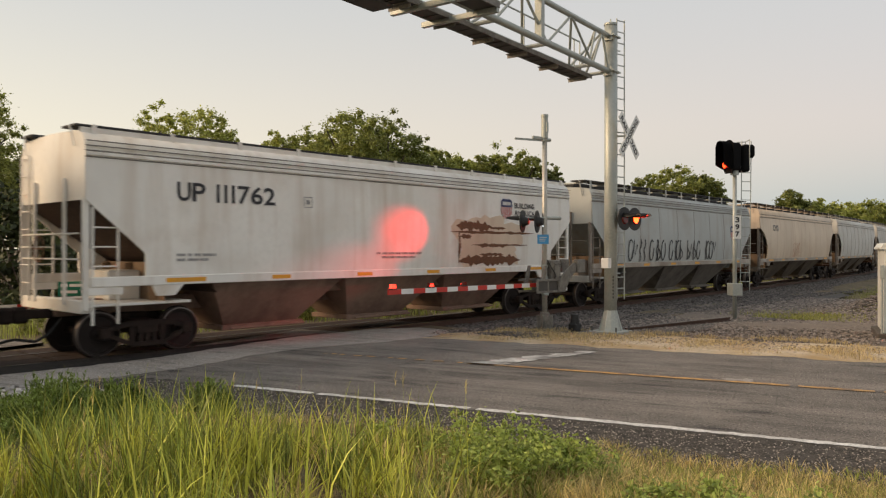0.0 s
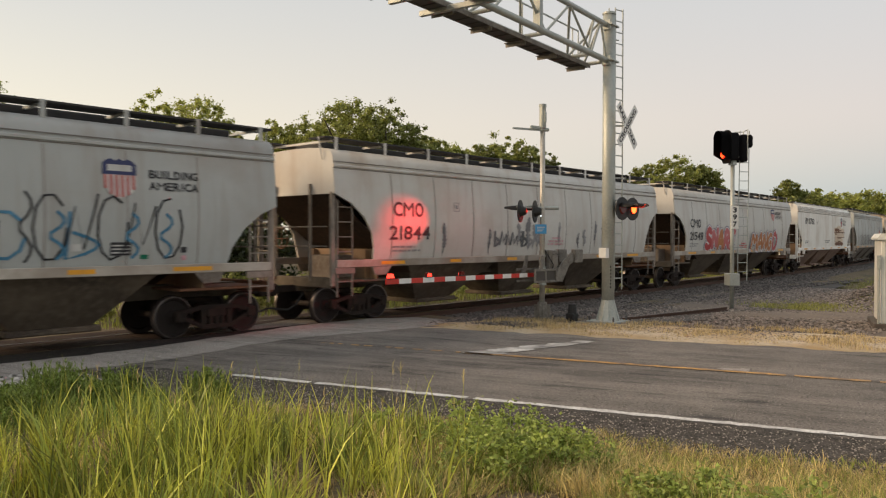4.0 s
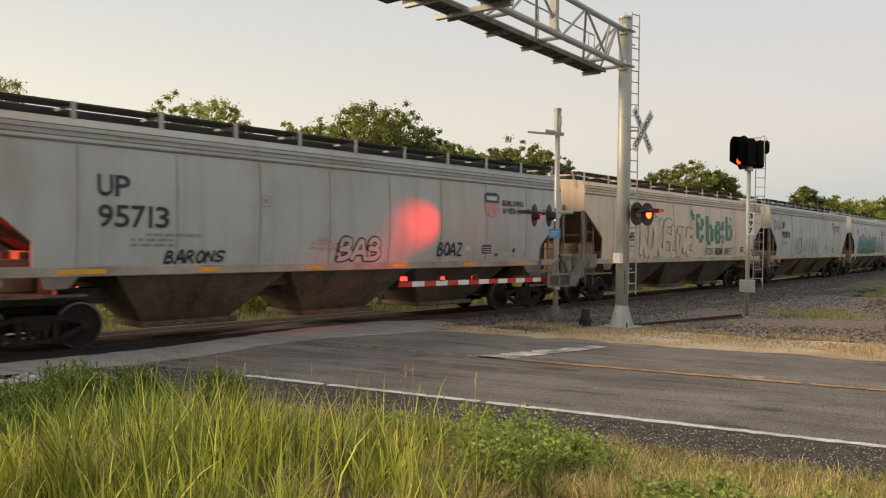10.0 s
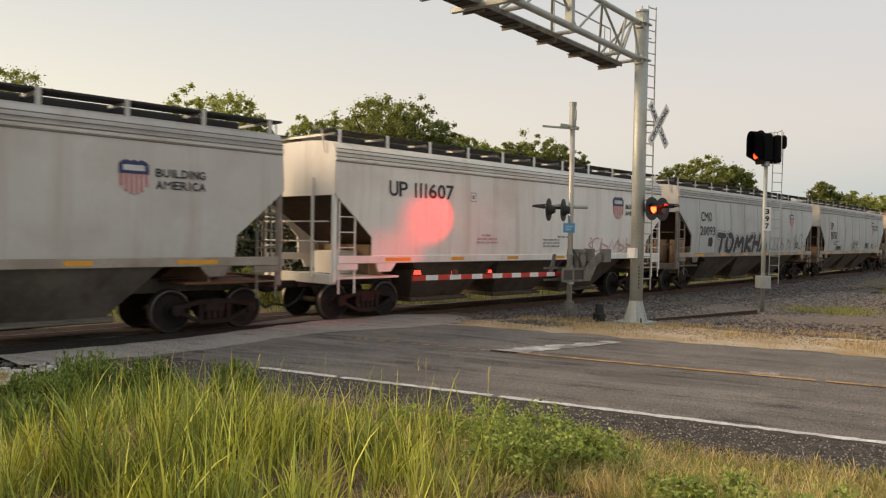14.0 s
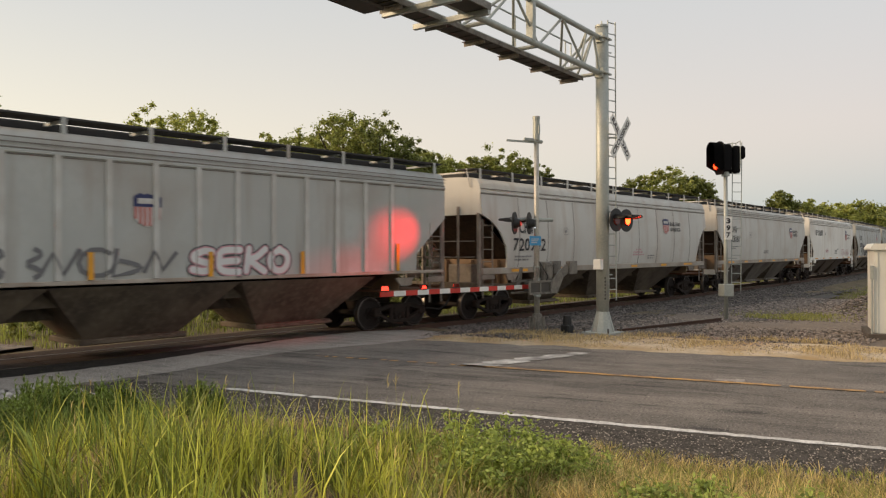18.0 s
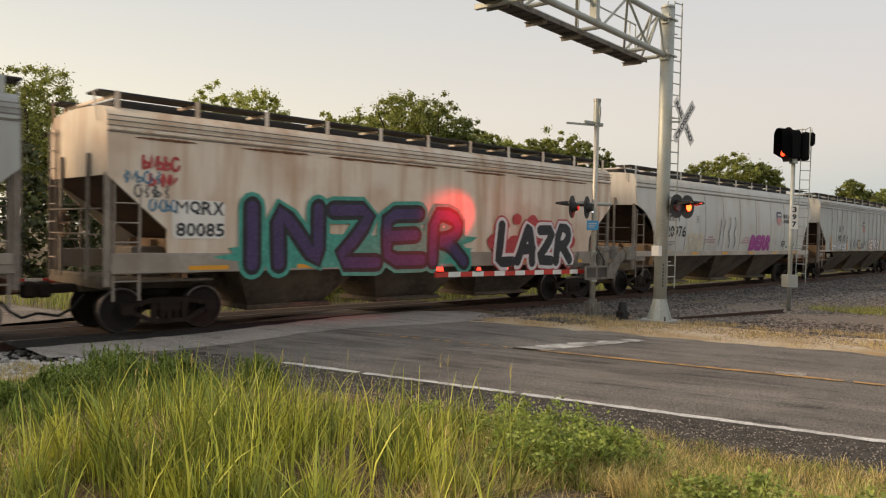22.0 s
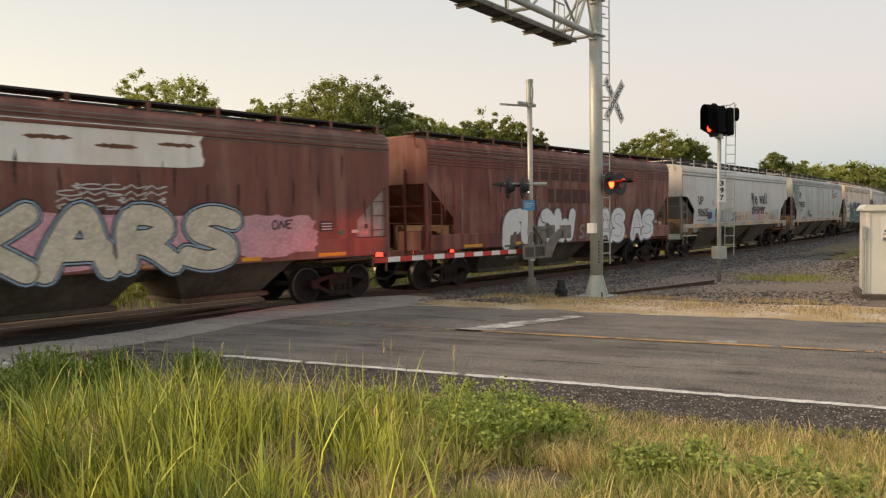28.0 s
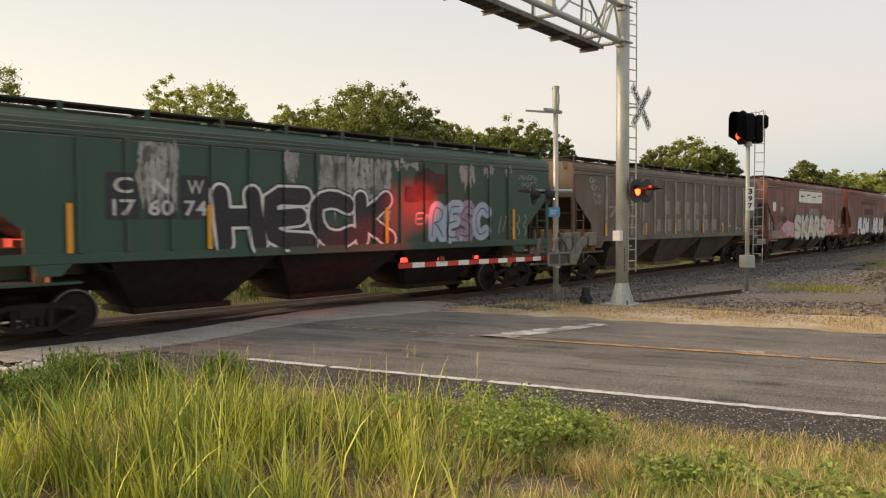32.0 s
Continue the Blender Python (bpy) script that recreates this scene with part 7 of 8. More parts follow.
    # 9
    car, H = shell("beige covered hopper car with green block graffiti", STEP, BEIGE_CAR, END_TAN, UNDER, seams=9)
    mark(car, "CHTT", -6.66, 2.82, 0.9, 0.32, name="reporting_mark")
    mark(car, "720445", -6.66, 2.34, 1.36, 0.32)
    dims(car, -6.6, 2.1, [(0, 1.3), (0, 1.0)])
    tag(car, "KOKE", -4.8, 1.75, 2.7, 1.5, [(GREY_INK, 0.115), (BEIGE_CAR, 0.075)], 0.0, 0.8, 33)
    tag(car, "LOVE", -2.1, 1.75, 2.3, 1.2, [(GREY_INK, 0.115), (BEIGE_CAR, 0.075)], 0.0, 0.8, 34)
    for rows, x, z, w, h in ((("1110.", "1.011", "11011", "1111.", "11...", "11.11", "..11."), 0.52, 2.3, 0.85, 1.3),
                             (("11...", "11...", "1111.", "11011", "11011", "11.11", ".11.."), 1.58, 2.18, 0.9, 1.36),
                             ((".111.11", "11.1111", "1111...", "11.11.1", ".111..1"), 2.61, 2.27, 1.12, 1.05),
                             (("11..1.", "11....", "11111.", "11..11", "11..11", "11111."), 3.95, 2.42, 0.85, 1.15), (("11.", "111", ".11"), -0.03, 3.3, 0.4, 0.42)):
        bm = bmesh.new()
        for j, row in enumerate(rows):
            for i, on in enumerate(row):
                if on == "1":
                    cw, chh = w / len(row), h / len(rows)
                    a, b = x + i * cw, z + h - (j + 1) * chh
                    poly(bm, [(a, FACE - 0.003, b), (a + cw, FACE - 0.003, b), (a + cw, FACE - 0.003, b + chh), (a, FACE - 0.003, b + chh)])
        bmesh.ops.remove_doubles(bm, verts=bm.verts, dist=0.002)
        part("block_letter", bm, SP_GREEN, car)
    tag(car, "FCOS", 1.6, 1.76, 0.95, 0.3, [(GREY_INK, 0.008)], 0.1, 0.6, 35)
    tag(car, "ROA", 2.72, 1.76, 0.95, 0.3, [(SP_BLACK, 0.02)], 0.1, 0.4, 36)
    tag(car, "OBET", 3.85, 1.76, 0.95, 0.3, [(GREY_INK, 0.008)], 0.1, 0.6, 37)
    placards(car, H - 3.0)
    # 10
    car, H = shell("grey covered hopper car with small black tags", CUT, GREY_CAR, UNDER, UNDER, seams=8)
    mark(car, "UP", -6.68, 3.02, 0.68, 0.40, name="reporting_mark")
    mark(car, "95713", -6.67, 2.42, 1.48, 0.42)
    dims(car, -6.0, 2.25, [(0.3, 1.3), (0, 0.9), (0, 0.9)])
    tag(car, "BAB", -0.8, 1.74, 1.5, 0.52, [(SP_BLACK, 0.07), (GREY_CAR, 0.03)], 0.1, 0.6, 41)
    tag(car, "BOAZ", 2.84, 1.82, 1.05, 0.36, [(SP_BLACK, 0.012)], 0.1, 0.6, 42)
    tag(car, "BARONS", -5.32, 1.7, 1.4, 0.26, [(SP_BLACK, 0.012)], 0.2, 0.6, 43)
    slogan(car, H - 4.1, 2.95, 0.8)
    placards(car, H - 4.2)
    stencil_square(car, -3.0, 2.95)
    notices(car, (-1.6,))
    # 11
    car, H = shell("bluish grey covered hopper car with black and white graffiti", STEP, BLUISH_CAR, UNDER_GREY, UNDER, seams=9)
    mark(car, "CMO", -6.81, 3.03, 1.16, 0.4, name="reporting_mark")
    mark(car, "20093", -6.9, 2.42, 1.64, 0.38)
    tag(car, "TOMKHA", -5.2, 1.68, 6.5, 0.78, [(SP_BLACK, 0.165), (SP_WHITE, 0.135), (SP_BLACK, 0.095)], 0.15, 0.7, 5)
    splash(car, -H + 2.9, 1.9, 0.5, 0.45, SP_BLACK, 71)
    scrawl(car, 1.8, 1.72, 2.2, 0.7, GREY_INK, 51, 4, 0.02)
    scrawl(car, 4.4, 1.75, 2.6, 0.9, SP_BLACK, 52, 4, 0.018)
    placards(car, H - 3.1)
    slogan(car, H - 4.05, 3.0, 0.72, False)
    # 12
    car, H = shell("white covered hopper car with faint red scrawl", CUT, WHITE_CAR, WHITE_CAR, UNDER_BROWN)
    mark(car, "UP 111607", -6.5, 3.22, 2.5, 0.38)
    dims(car, 0.3, 2.2, [(0.8, 0.6), (0, 0.9), (0, 0.9), (0, 0.9)])
    scrawl(car, 2.6, 1.72, 3.4, 0.5, SP_PINK, 61, 6, 0.025)
    slogan(car, H - 3.7, 2.9, 0.85)
    stencil_square(car, -3.3, 3.2)
    notices(car, (-3.0,))
    # 13
    car, H = shell("pale covered hopper car, plain and dusty", CUT, PALE_CAR, PALE_CAR, UNDER_GREY)
    mark(car, "CMO", -H + 1.95, 3.12, 0.95, 0.33, name="reporting_mark")
    mark(car, "113161", -H + 1.85, 2.62, 1.45, 0.33)
    dims(car, -H + 1.95, 2.35, [(0, 1.0), (0, 0.8)])
    slogan(car, H - 3.8, 2.9, 0.7)
    stencil_square(car, -3.4, 2.9)
    dims(car, -0.8, 2.1, [(0, 0.9), (0, 0.9)])
    # 14
    car, H = shell("pale grey covered hopper car with round end openings", ROUND, PALE_CAR, UNDER, UNDER, seams=9)
    mark(car, "CHTT", -7.0, 2.78, 1.22, 0.4, name="reporting_mark")
    mark(car, "720942", -7.33, 2.2, 1.95, 0.4)
    dims(car, -7.2, 1.98, [(0, 1.0), (0, 0.8)])
    slogan(car, H - 4.9, 2.9, 0.7)
    stencil_square(car, -4.2, 2.75)
    notices(car, (1.2,))
    dims(car, 2.6, 1.95, [(0, 0.6), (0, 0.5)])
    # 15
    car, H = shell("ribbed grey covered hopper car with pale graffiti along its sill", CUT, GREY_CAR, UNDER, UNDER, ribs=15, rib_paint=PALE_RIB, stripe_n=0, sill_z=1.57)
    rb = rib_places(H)
    mark(car, "U P", -5.49, 2.69, 0.9, 0.36, ribs=rb, name="reporting_mark")
    mark(car, "90 10 5", -5.68, 2.15, 2.05, 0.36, ribs=rb)
    shield(car, -0.48, 2.71, 0.7)
    tag(car, "SEKO", 0.7, 1.74, 2.7, 0.52, [(SP_SLATE, 0.10), (SP_PINK, 0.07), (SP_WHITE, 0.04)], 0.1, 0.6, 21, ribs=rb)
    tag(car, "OHNES", -7.2, 1.72, 3.3, 0.3, [(GREY_INK, 0.06), (SP_WHITE, 0.03)], 0.1, 0.5, 22, ribs=rb)
    upright_marks(car, (-3.9, -1.35, 1.25, 3.75), 1.66, 2.2)
    scrawl(car, -3.6, 1.72, 4.0, 0.55, GREY_INK, 83, 6, 0.045, ribs=rb)
    upright_marks(car, (-H + 2.0, H - 2.0), 1.66, 2.4)
    # 16
    car, H = shell("pale grey covered hopper car with a magenta tag", ROUND, PALE_CAR, UNDER, UNDER, seams=9)
    mark(car, "CHTT", -6.84, 2.81, 1.22, 0.4, name="reporting_mark")
    mark(car, "720976", -7.11, 2.22, 1.94, 0.4)
    dims(car, -7.0, 1.98, [(0, 1.0), (0, 0.8)])
    tag(car, "BERR", 1.06, 1.74, 2.3, 0.54, [(SP_MAGENTA, 0.085)], 0.1, 0.3, 31)
    scrawl(car, -2.17, 1.77, 1.64, 1.33, GREY_INK, 91, 3, 0.03)
    tag(car, "SAB", -5.04, 1.76, 1.4, 0.55, [(SP_SAND, 0.07)], 0.1, 0.5, 32)
    slogan(car, 4.15, 2.85, 0.7, True, 5.0, 3.0)
    stencil_square(car, -4.3, 2.8)
    notices(car, (-3.4, 0.2))
    placards(car, H - 4.0)
    # 17
    car, H = shell("rust-streaked beige covered hopper car with large teal and white graffiti", CUT, RUSTY_BEIGE, UNDER, UNDER, sill_z=1.25)
    mark(car, "MQRX", -7.18, 2.45, 1.1, 0.26, name="reporting_mark")
    mark(car, "80085", -7.14, 2.0, 1.08, 0.26)
    splash(car, -6.1, 1.27, 7.9, 0.85, SP_TEAL, 101, 0.10, 0.021, square=1.0)
    tag(car, "INZER", -5.85, 1.38, 7.3, 1.30, [(SP_TEAL, 0.26), (SP_BLACK, 0.165), (SP_INDIGO, 0.06)], -0.05, 0.35, 41, LOW, curl=1)
    for k, (x, z, r) in enumerate(((2.2, 1.7, 0.6), (2.7, 2.25, 0.5), (3.3, 2.45, 0.45), (4.0, 2.35, 0.55), (4.7, 2.2, 0.5), (5.4, 2.15, 0.5), (5.9, 1.75, 0.6), (3.0, 1.45, 0.9), (4.4, 1.4, 0.9))):
        splash(car, x, z, r, r * 0.8, SP_RED, 900 + k, 0.06, 0.021 + 0.0004 * k, square=0.0)
    tag(car, "LAZR", 2.55, 1.36, 3.7, 1.05, [(SP_RED, 0.25), (SP_WHITE, 0.20), (SP_BLACK, 0.10)], 0.1, 0.5, 42, LOW, curl=1)
    scrawl(car, -7.85, 3.3, 0.75, 0.28, SP_RED, 105, 5, 0.03)
    scrawl(car, -7.7, 2.98, 0.55, 0.25, SP_RED, 109, 4, 0.03)
    splash(car, -7.26, 1.92, 1.25, 0.85, WHITE_CAR, 110, 0.015, square=1.0)
    for k in range(3):
        scrawl(car, -8.3 + 0.3 * k, 3.02 - k * 0.27, 0.8 - 0.12 * k, 0.24, (SP_BLUE, SP_SLATE)[k % 2], 106 + k, 5, 0.018)
    for k in range(7):
        torn(car, -8.0 + k * 2.3, 3.88, 1.3 + 0.5 * (k % 3), 0.05, RUST_STEEL, 700 + k, 0.0005)
    # 18
    car, H = shell("grey covered hopper car with green tags at its end", CUT, GREY_CAR, UNDER, UNDER, seams=8)
    mark(car, "UP", -7.0, 3.12, 0.62, 0.38, name="reporting_mark")
    mark(car, "95852", -7.0, 2.48, 1.6, 0.38)
    dims(car, -6.9, 2.3, [(0, 1.2), (0, 0.9)])
    tag(car, "HOZH", -8.67, 3.42, 1.5, 0.62, [(SP_GREEN, 0.012)], 0.2, 0.6, 51)
    tag(car, "ECK", -8.39, 2.95, 0.85, 0.42, [(SP_GREEN, 0.010)], 0.2, 0.6, 52)
    scrawl(car, -7.6, 2.2, 0.45, 1.1, SP_GREEN, 115, 2, 0.025)
    scrawl(car, -8.1, 2.6, 0.6, 0.36, SP_GREEN, 116, 3, 0.02)
    tag(car, "HO", -4.43, 1.9, 0.7, 0.38, [(SP_GREEN, 0.012)], 0.2, 0.5, 53)
    tag(car, "ONE", -3.7, 1.78, 0.6, 0.22, [(SP_BLACK, 0.01)], 0.2, 0.5, 54)
    scrawl(car, -5.75, 1.67, 0.8, 0.16, SP_BLUE, 114, 4, 0.02)
    slogan(car, 4.4, 3.08, 0.76, True, 5.22, 3.26)
    placards(car, H - 4.2)
    stencil_square(car, -3.7, 2.75)
    notices(car, (-0.6, 2.6))
    dims(car, 0.9, 1.9, [(0, 0.6), (0.1, 0.5)])
    # 19
    car, H = shell("pale covered hopper car with a large black slogan and paint-outs", WIDE, PALE_CAR, BLUISH_CAR, UNDER)
    mark(car, "UP", -7.0, 2.6, 0.72, 0.39, name="reporting_mark")
    mark(car, "90615", -7.01, 2.01, 1.42, 0.39)
    dims(car, -7.0, 1.8, [(0, 1.2)])
    lettering("slogan_letter", "We will", 1.27, 2.67, 3.1, 0.62, [(BLACK_INK, 0.02)], car)
    lettering("slogan_letter", "deliver...", 1.45, 2.08, 3.25, 0.58, [(BLACK_INK, 0.02)], car)
    rnd = random.Random(19)
    for k in range(11):
        splash(car, -5.7 + k * 1.1, 1.67, rnd.uniform(1.5, 2.1), rnd.uniform(0.55, 0.75), (SP_SKY, SP_MAUVE, GREY_CAR, SP_MAUVE, BEIGE_CAR, SP_SAND, GREY_CAR, SP_PINK, BEIGE_CAR, SP_SAND, GREY_CAR)[k], 120 + k, 0.08, 0.0005 + 0.0006 * (k % 3))
    for k in range(6):
        scrawl(car, -3.4 + k * 1.6, 1.75, 1.4, 0.45, (SP_WHITE, GREY_INK, SP_ORANGE)[k % 3], 620 + k, 4, 0.02, FACE - 0.004)
    tag(car, "NO", -4.6, 1.95, 0.8, 0.55, [(SP_BLACK, 0.01)], 0.2, 0.8, 61, FACE - 0.004)
    splash(car, -5.65, 1.86, 0.66, 0.38, SP_PURPLE, 132, 0.05, 0.003)
    stencil_square(car, -5.1, 2.55)
    # 20
    car, H = shell("oxide-brown covered hopper car with white bubble graffiti", CUT, BROWN_CAR, BROWN_CAR, UNDER, sill_z=1.18, board=4.67)
    tag(car, "FLOW", -4.6, 1.3, 4.5, 0.92, [(SP_SLATE, 0.22), (SP_WHITE, 0.17)], 0.0, 0.3, 71, LOW)
    tag(car, "AS", 1.7, 1.28, 2.2, 0.95, [(SP_SLATE, 0.25), (SP_WHITE, 0.19), (SP_SLATE, -0.045)], 0.0, 0.4, 72, LOW)
    tag(car, "AS", 4.5, 1.28, 2.05, 0.95, [(SP_SLATE, 0.25), (SP_WHITE, 0.18), (SP_SLATE, -0.045)], 0.0, 0.4, 73, LOW)
    for x0, x1, n, z in ((-1.85, 2.1, 7, 2.62), (-3.0, 3.2, 9, 3.42)):
        for i in range(n):
            a, s = x0 + (x1 - x0) * i / n, (x1 - x0) / n
            bm = bmesh.new()
            box(bm, a, a + 0.72 * s, FACE - 0.003, FACE, z, z + 0.5)
            part("faded_lettering_bar", bm, GHOST_DARK, car)
    for k in range(90):
        zt = rnd.uniform(2.6, 3.95)
        peel(car, rnd.uniform(-7.8, 7.8), max(1.7, zt - rnd.uniform(0.4, 1.6)), zt, rnd.uniform(0.02, 0.075), (OXIDE_RUN, RUST_STEEL, OXIDE_RUN, GHOST)[k % 4], 750 + k)
    tag(car, "SW", 0.25, 1.3, 0.95, 0.55, [(GHOST, 0.02)], 0.1, 0.9, 74, LOW)
    placards(car, H - 2.55)
    for y in (-1.607, 1.607):
        bm = bmesh.new()
        for z in (3.70, 3.79, 3.88):
            box(bm, -H, H, y - 0.012, y + 0.012, z, z + 0.035, 0.004)
        part("roof_bead", bm, BROWN_CAR, car)
    # 21
    car, H = shell("faded oxide-brown covered hopper car with pale outlined graffiti", CUT, BROWN_CAR_B, GREY_CAR, UNDER, sill_z=1.18, board=4.67)
    mark(car, "MP", -6.25, 2.67, 0.62, 0.30, WHITE_INK, name="reporting_mark")
    mark(car, "724306", -6.75, 2.15, 1.85, 0.32)
    splash(car, -2.75, 3.26, 5.7, 0.86, WHITE_CAR, 141, 0.025, square=1.0)
    for k in range(4):
        torn(car, -2.2 + k * 1.3, 3.62 + 0.1 * (k % 2), 0.9, 0.10, RUST_STEEL, 146 + k, 0.002)
    for k in range(60):
        zt = random.Random(k).uniform(2.4, 3.9)
        peel(car, -7.8 + 0.26 * k, zt - 0.7, zt, 0.03 + 0.02 * (k % 3), (OXIDE_RUN, RUST_STEEL, GHOST_DARK)[k % 3], 760 + k)
    splash(car, -7.9, 1.22, 4.0, 0.45, GHOST, 142, 0.12, 0.020)
    splash(car, -6.0, 1.24, 2.7, 0.95, SP_PINK, 145, 0.14, 0.021, square=0.3)
    splash(car, 3.0, 1.24, 3.0, 1.10, SP_PINK, 147, 0.12, 0.021, square=0.3)
    splash(car, -3.9, 1.20, 7.8, 1.15, SP_PINK, 143, 0.08, 0.022, square=0.9)
    tag(car, "SKARS", -3.6, 1.27, 7.2, 1.12, [(SP_BLACK, 0.24), (SP_SKY, 0.205), (SP_BLACK, 0.175), (SP_SAND, 0.145)], 0.0, 0.45, 81, LOW)
    tag(car, "LPK", -5.2, 1.62, 0.85, 0.3, [(SP_BLACK, 0.035), (SP_WHITE, 0.012)], 0.15, 0.6, 82, LOW)
    tag(car, "ONE", 4.5, 1.95, 0.6, 0.22, [(SP_BLACK, 0.006)], 0.15, 0.6, 83, LOW)
    tag(car, "BONES", -7.0, 1.26, 1.9, 0.24, [(SP_ROSE, 0.03), (GHOST, 0.004)], 0.15, 0.6, 84, LOW)
    for k in range(4):
        scrawl(car, -0.35, 2.42 + 0.13 * k, 2.2, 0.11, WHITE_INK, 85 + k, 5, 0.014)
    splash(car, -7.6, 2.7, 0.62, 0.55, SP_WHITE, 144, 0.03, square=1.0)
    placards(car, 6.0)
    # grey sheets close the pockets under its cut corners
    for sgn in (-1, 1):
        bm = bmesh.new()
        slab(bm, [(sgn * (H - 0.04), 1.68), (sgn * (H - 0.04), 3.1), (sgn * (H - 1.3), 2.1), (sgn * (H - 1.3), 1.68)], -1.50, -1.48)
        bmesh.ops.recalc_face_normals(bm, faces=bm.faces)
        part("pocket_sheet", bm, PRIMER, car, "patched pale grey sheet")
    # 22
    car, H = shell("weathered taupe ribbed hopper car with ghosted pale letters", CUT, TAUPE_CAR, TAUPE_CAR, UNDER, ribs=15, rib_paint=RIB_TAUPE, stripe_n=0, board=4.69)
    lower_top(car)
    rb = rib_places(H)
    for x0, x1, z, h, n in ((-1.86, 3.05, 2.5, 0.55, 5), (-2.7, 4.1, 1.78, 0.5, 7)):
        for k in range(n):
            a = x0 + (x1 - x0) * k / n
            bm = bmesh.new()
            poly(bm, [(a, FACE, z), (a + (x1 - x0) / n * 0.36, FACE, z), (a + (x1 - x0) / n * 0.36, FACE, z + h), (a, FACE, z + h)])
            lay("faded_lettering_bar", bm, GHOST, car, rb)
    mark(car, "U P", -6.06, 2.93, 1.15, 0.4, GHOST, rb, "reporting_mark")
    mark(car, "7501", -6.76, 2.35, 2.8, 0.42, GHOST, rb)
    for k in range(4):
        scrawl(car, -8.2 + 0.16 * k, 3.60 - k * 0.26, 0.75 - 0.08 * k, 0.21, PATCH_WHITE, 151 + k, 5, 0.012)
    upright_marks(car, (-6.95, -3.75, -1.03, 1.88, 4.2), 1.67, 2.15)
    upright_marks(car, (H - 2.0,), 1.67, 2.5)
    placards(car, 4.9)
    # 23
    car, H = shell("dark green ribbed hopper car with big pink and black graffiti", CUT, GREEN_CAR, GREEN_CAR, TRUCK, ribs=15, stripe_n=0, board=4.69)
    lower_top(car)
    rb = rib_places(H)
    for k, ch in enumerate("CNW"):
        x = -6.07 + k * 0.78
        bm = bmesh.new()
        poly(bm, [(x, FACE, 2.3), (x + 0.66, FACE, 2.3), (x + 0.66, FACE, 3.22), (x, FACE, 3.22)])
        lay("stencil_panel", bm, BLACK_INK, car, rb)
        mark(car, ch, x + 0.12, 2.82, 0.44, 0.3, WHITE_INK, rb, "reporting_mark")
        mark(car, ("17", "60", "74")[k], x + 0.06, 2.38, 0.54, 0.3, WHITE_INK, rb)
    tag(car, "HECK", -3.75, 1.75, 5.3, 1.1, [(SP_BLACK, 0.24), (SP_WHITE, 0.205), (SP_BLACK, 0.14)], -0.08, 0.4, 91, FACE, rb, curl=1)
    tag(car, "RESC", 2.95, 1.76, 2.5, 0.9, [(SP_SLATE, 0.17), ([SP_SKY, SP_SKY, SP_MAUVE, SP_SKY], 0.135), (SP_SLATE, -0.03)], 0.05, 0.7, 92, FACE, rb)
    rnd = random.Random(7)
    for x, w, z in ((-5.0, 0.7, 2.5), (-1.7, 0.35, 3.2), (-0.6, 0.5, 2.6), (-0.15, 0.5, 2.4), (0.85, 1.05, 2.35), (2.1, 0.7, 3.6), (4.6, 0.55, 3.1), (5.6, 0.4, 3.6), (6.6, 0.3, 3.7)):
        for k in range(7):
            peel(car, x + w * (k / 6 - 0.5), z + rnd.uniform(-0.15, 0.35), 3.93, w * 0.3, PATCH_WHITE, 170 + k + int(10 * x), rb)
    splash(car, 2.35, 2.75, 1.0, 1.0, GHOST_DARK, 190, 0.10, 0.001, rb, square=0.0)
    splash(car, 2.0, 2.75, 0.6, 0.45, GHOST_DARK, 191, 0.06, 0.0015, rb, square=1.0)
    splash(car, 3.0, 3.0, 0.65, 0.6, GHOST_DARK, 192, 0.06, 0.002, rb, square=1.0)
    tag(car, "EN", 2.35, 2.15, 0.7, 0.32, [(PATCH_WHITE, 0.012)], 0.1, 0.7, 195, FACE, rb)
    for k in range(3):
        scrawl(car, 7.1 + 0.12 * k, 3.55 - 0.22 * k, 0.95 - 0.16 * k, 0.17, PATCH_WHITE, 196 + k, 6, 0.011)
    scrawl(car, 6.05, 1.78, 1.4, 0.65, PATCH_WHITE, 194, 4, 0.022, ribs=rb)
    upright_marks(car, (-H + 2.0, -H + 4.9, 1.3, H - 2.0))


build_train()
for car, bow in BOWED:
    if bow:
        belly(car, bow)


# ---- plants ----
def leaf_cloud(rng, centres, radii, per, size):
    """Small bent leaves scattered through clumps."""
    k = len(centres)
    idx = np.repeat(np.arange(k), per)
    n = len(idx)
    d = rng.normal(size=(n, 3))
    d /= np.linalg.norm(d, axis=1)[:, None]
    r = np.abs(rng.normal(size=n)) * 0.55 + 0.12
    p = centres[idx] + d * (radii[idx] * r)[:, None] * np.array((1, 1, 0.8))
    a = rng.normal(size=(n, 3))
    a[:, 2] *= 0.6
    a /= np.linalg.norm(a, axis=1)[:, None]
    b = np.cross(a, rng.normal(size=(n, 3)))
    b /= np.linalg.norm(b, axis=1)[:, None]
    s = size * rng.uniform(0.6, 1.4, n)[:, None]
    v = np.stack([p - a * s, p + b * s * 0.55, p + a * s, p - b * s * 0.55], 1)
    f = np.arange(4 * n).reshape(n, 4)
    return v.reshape(-1, 3), f


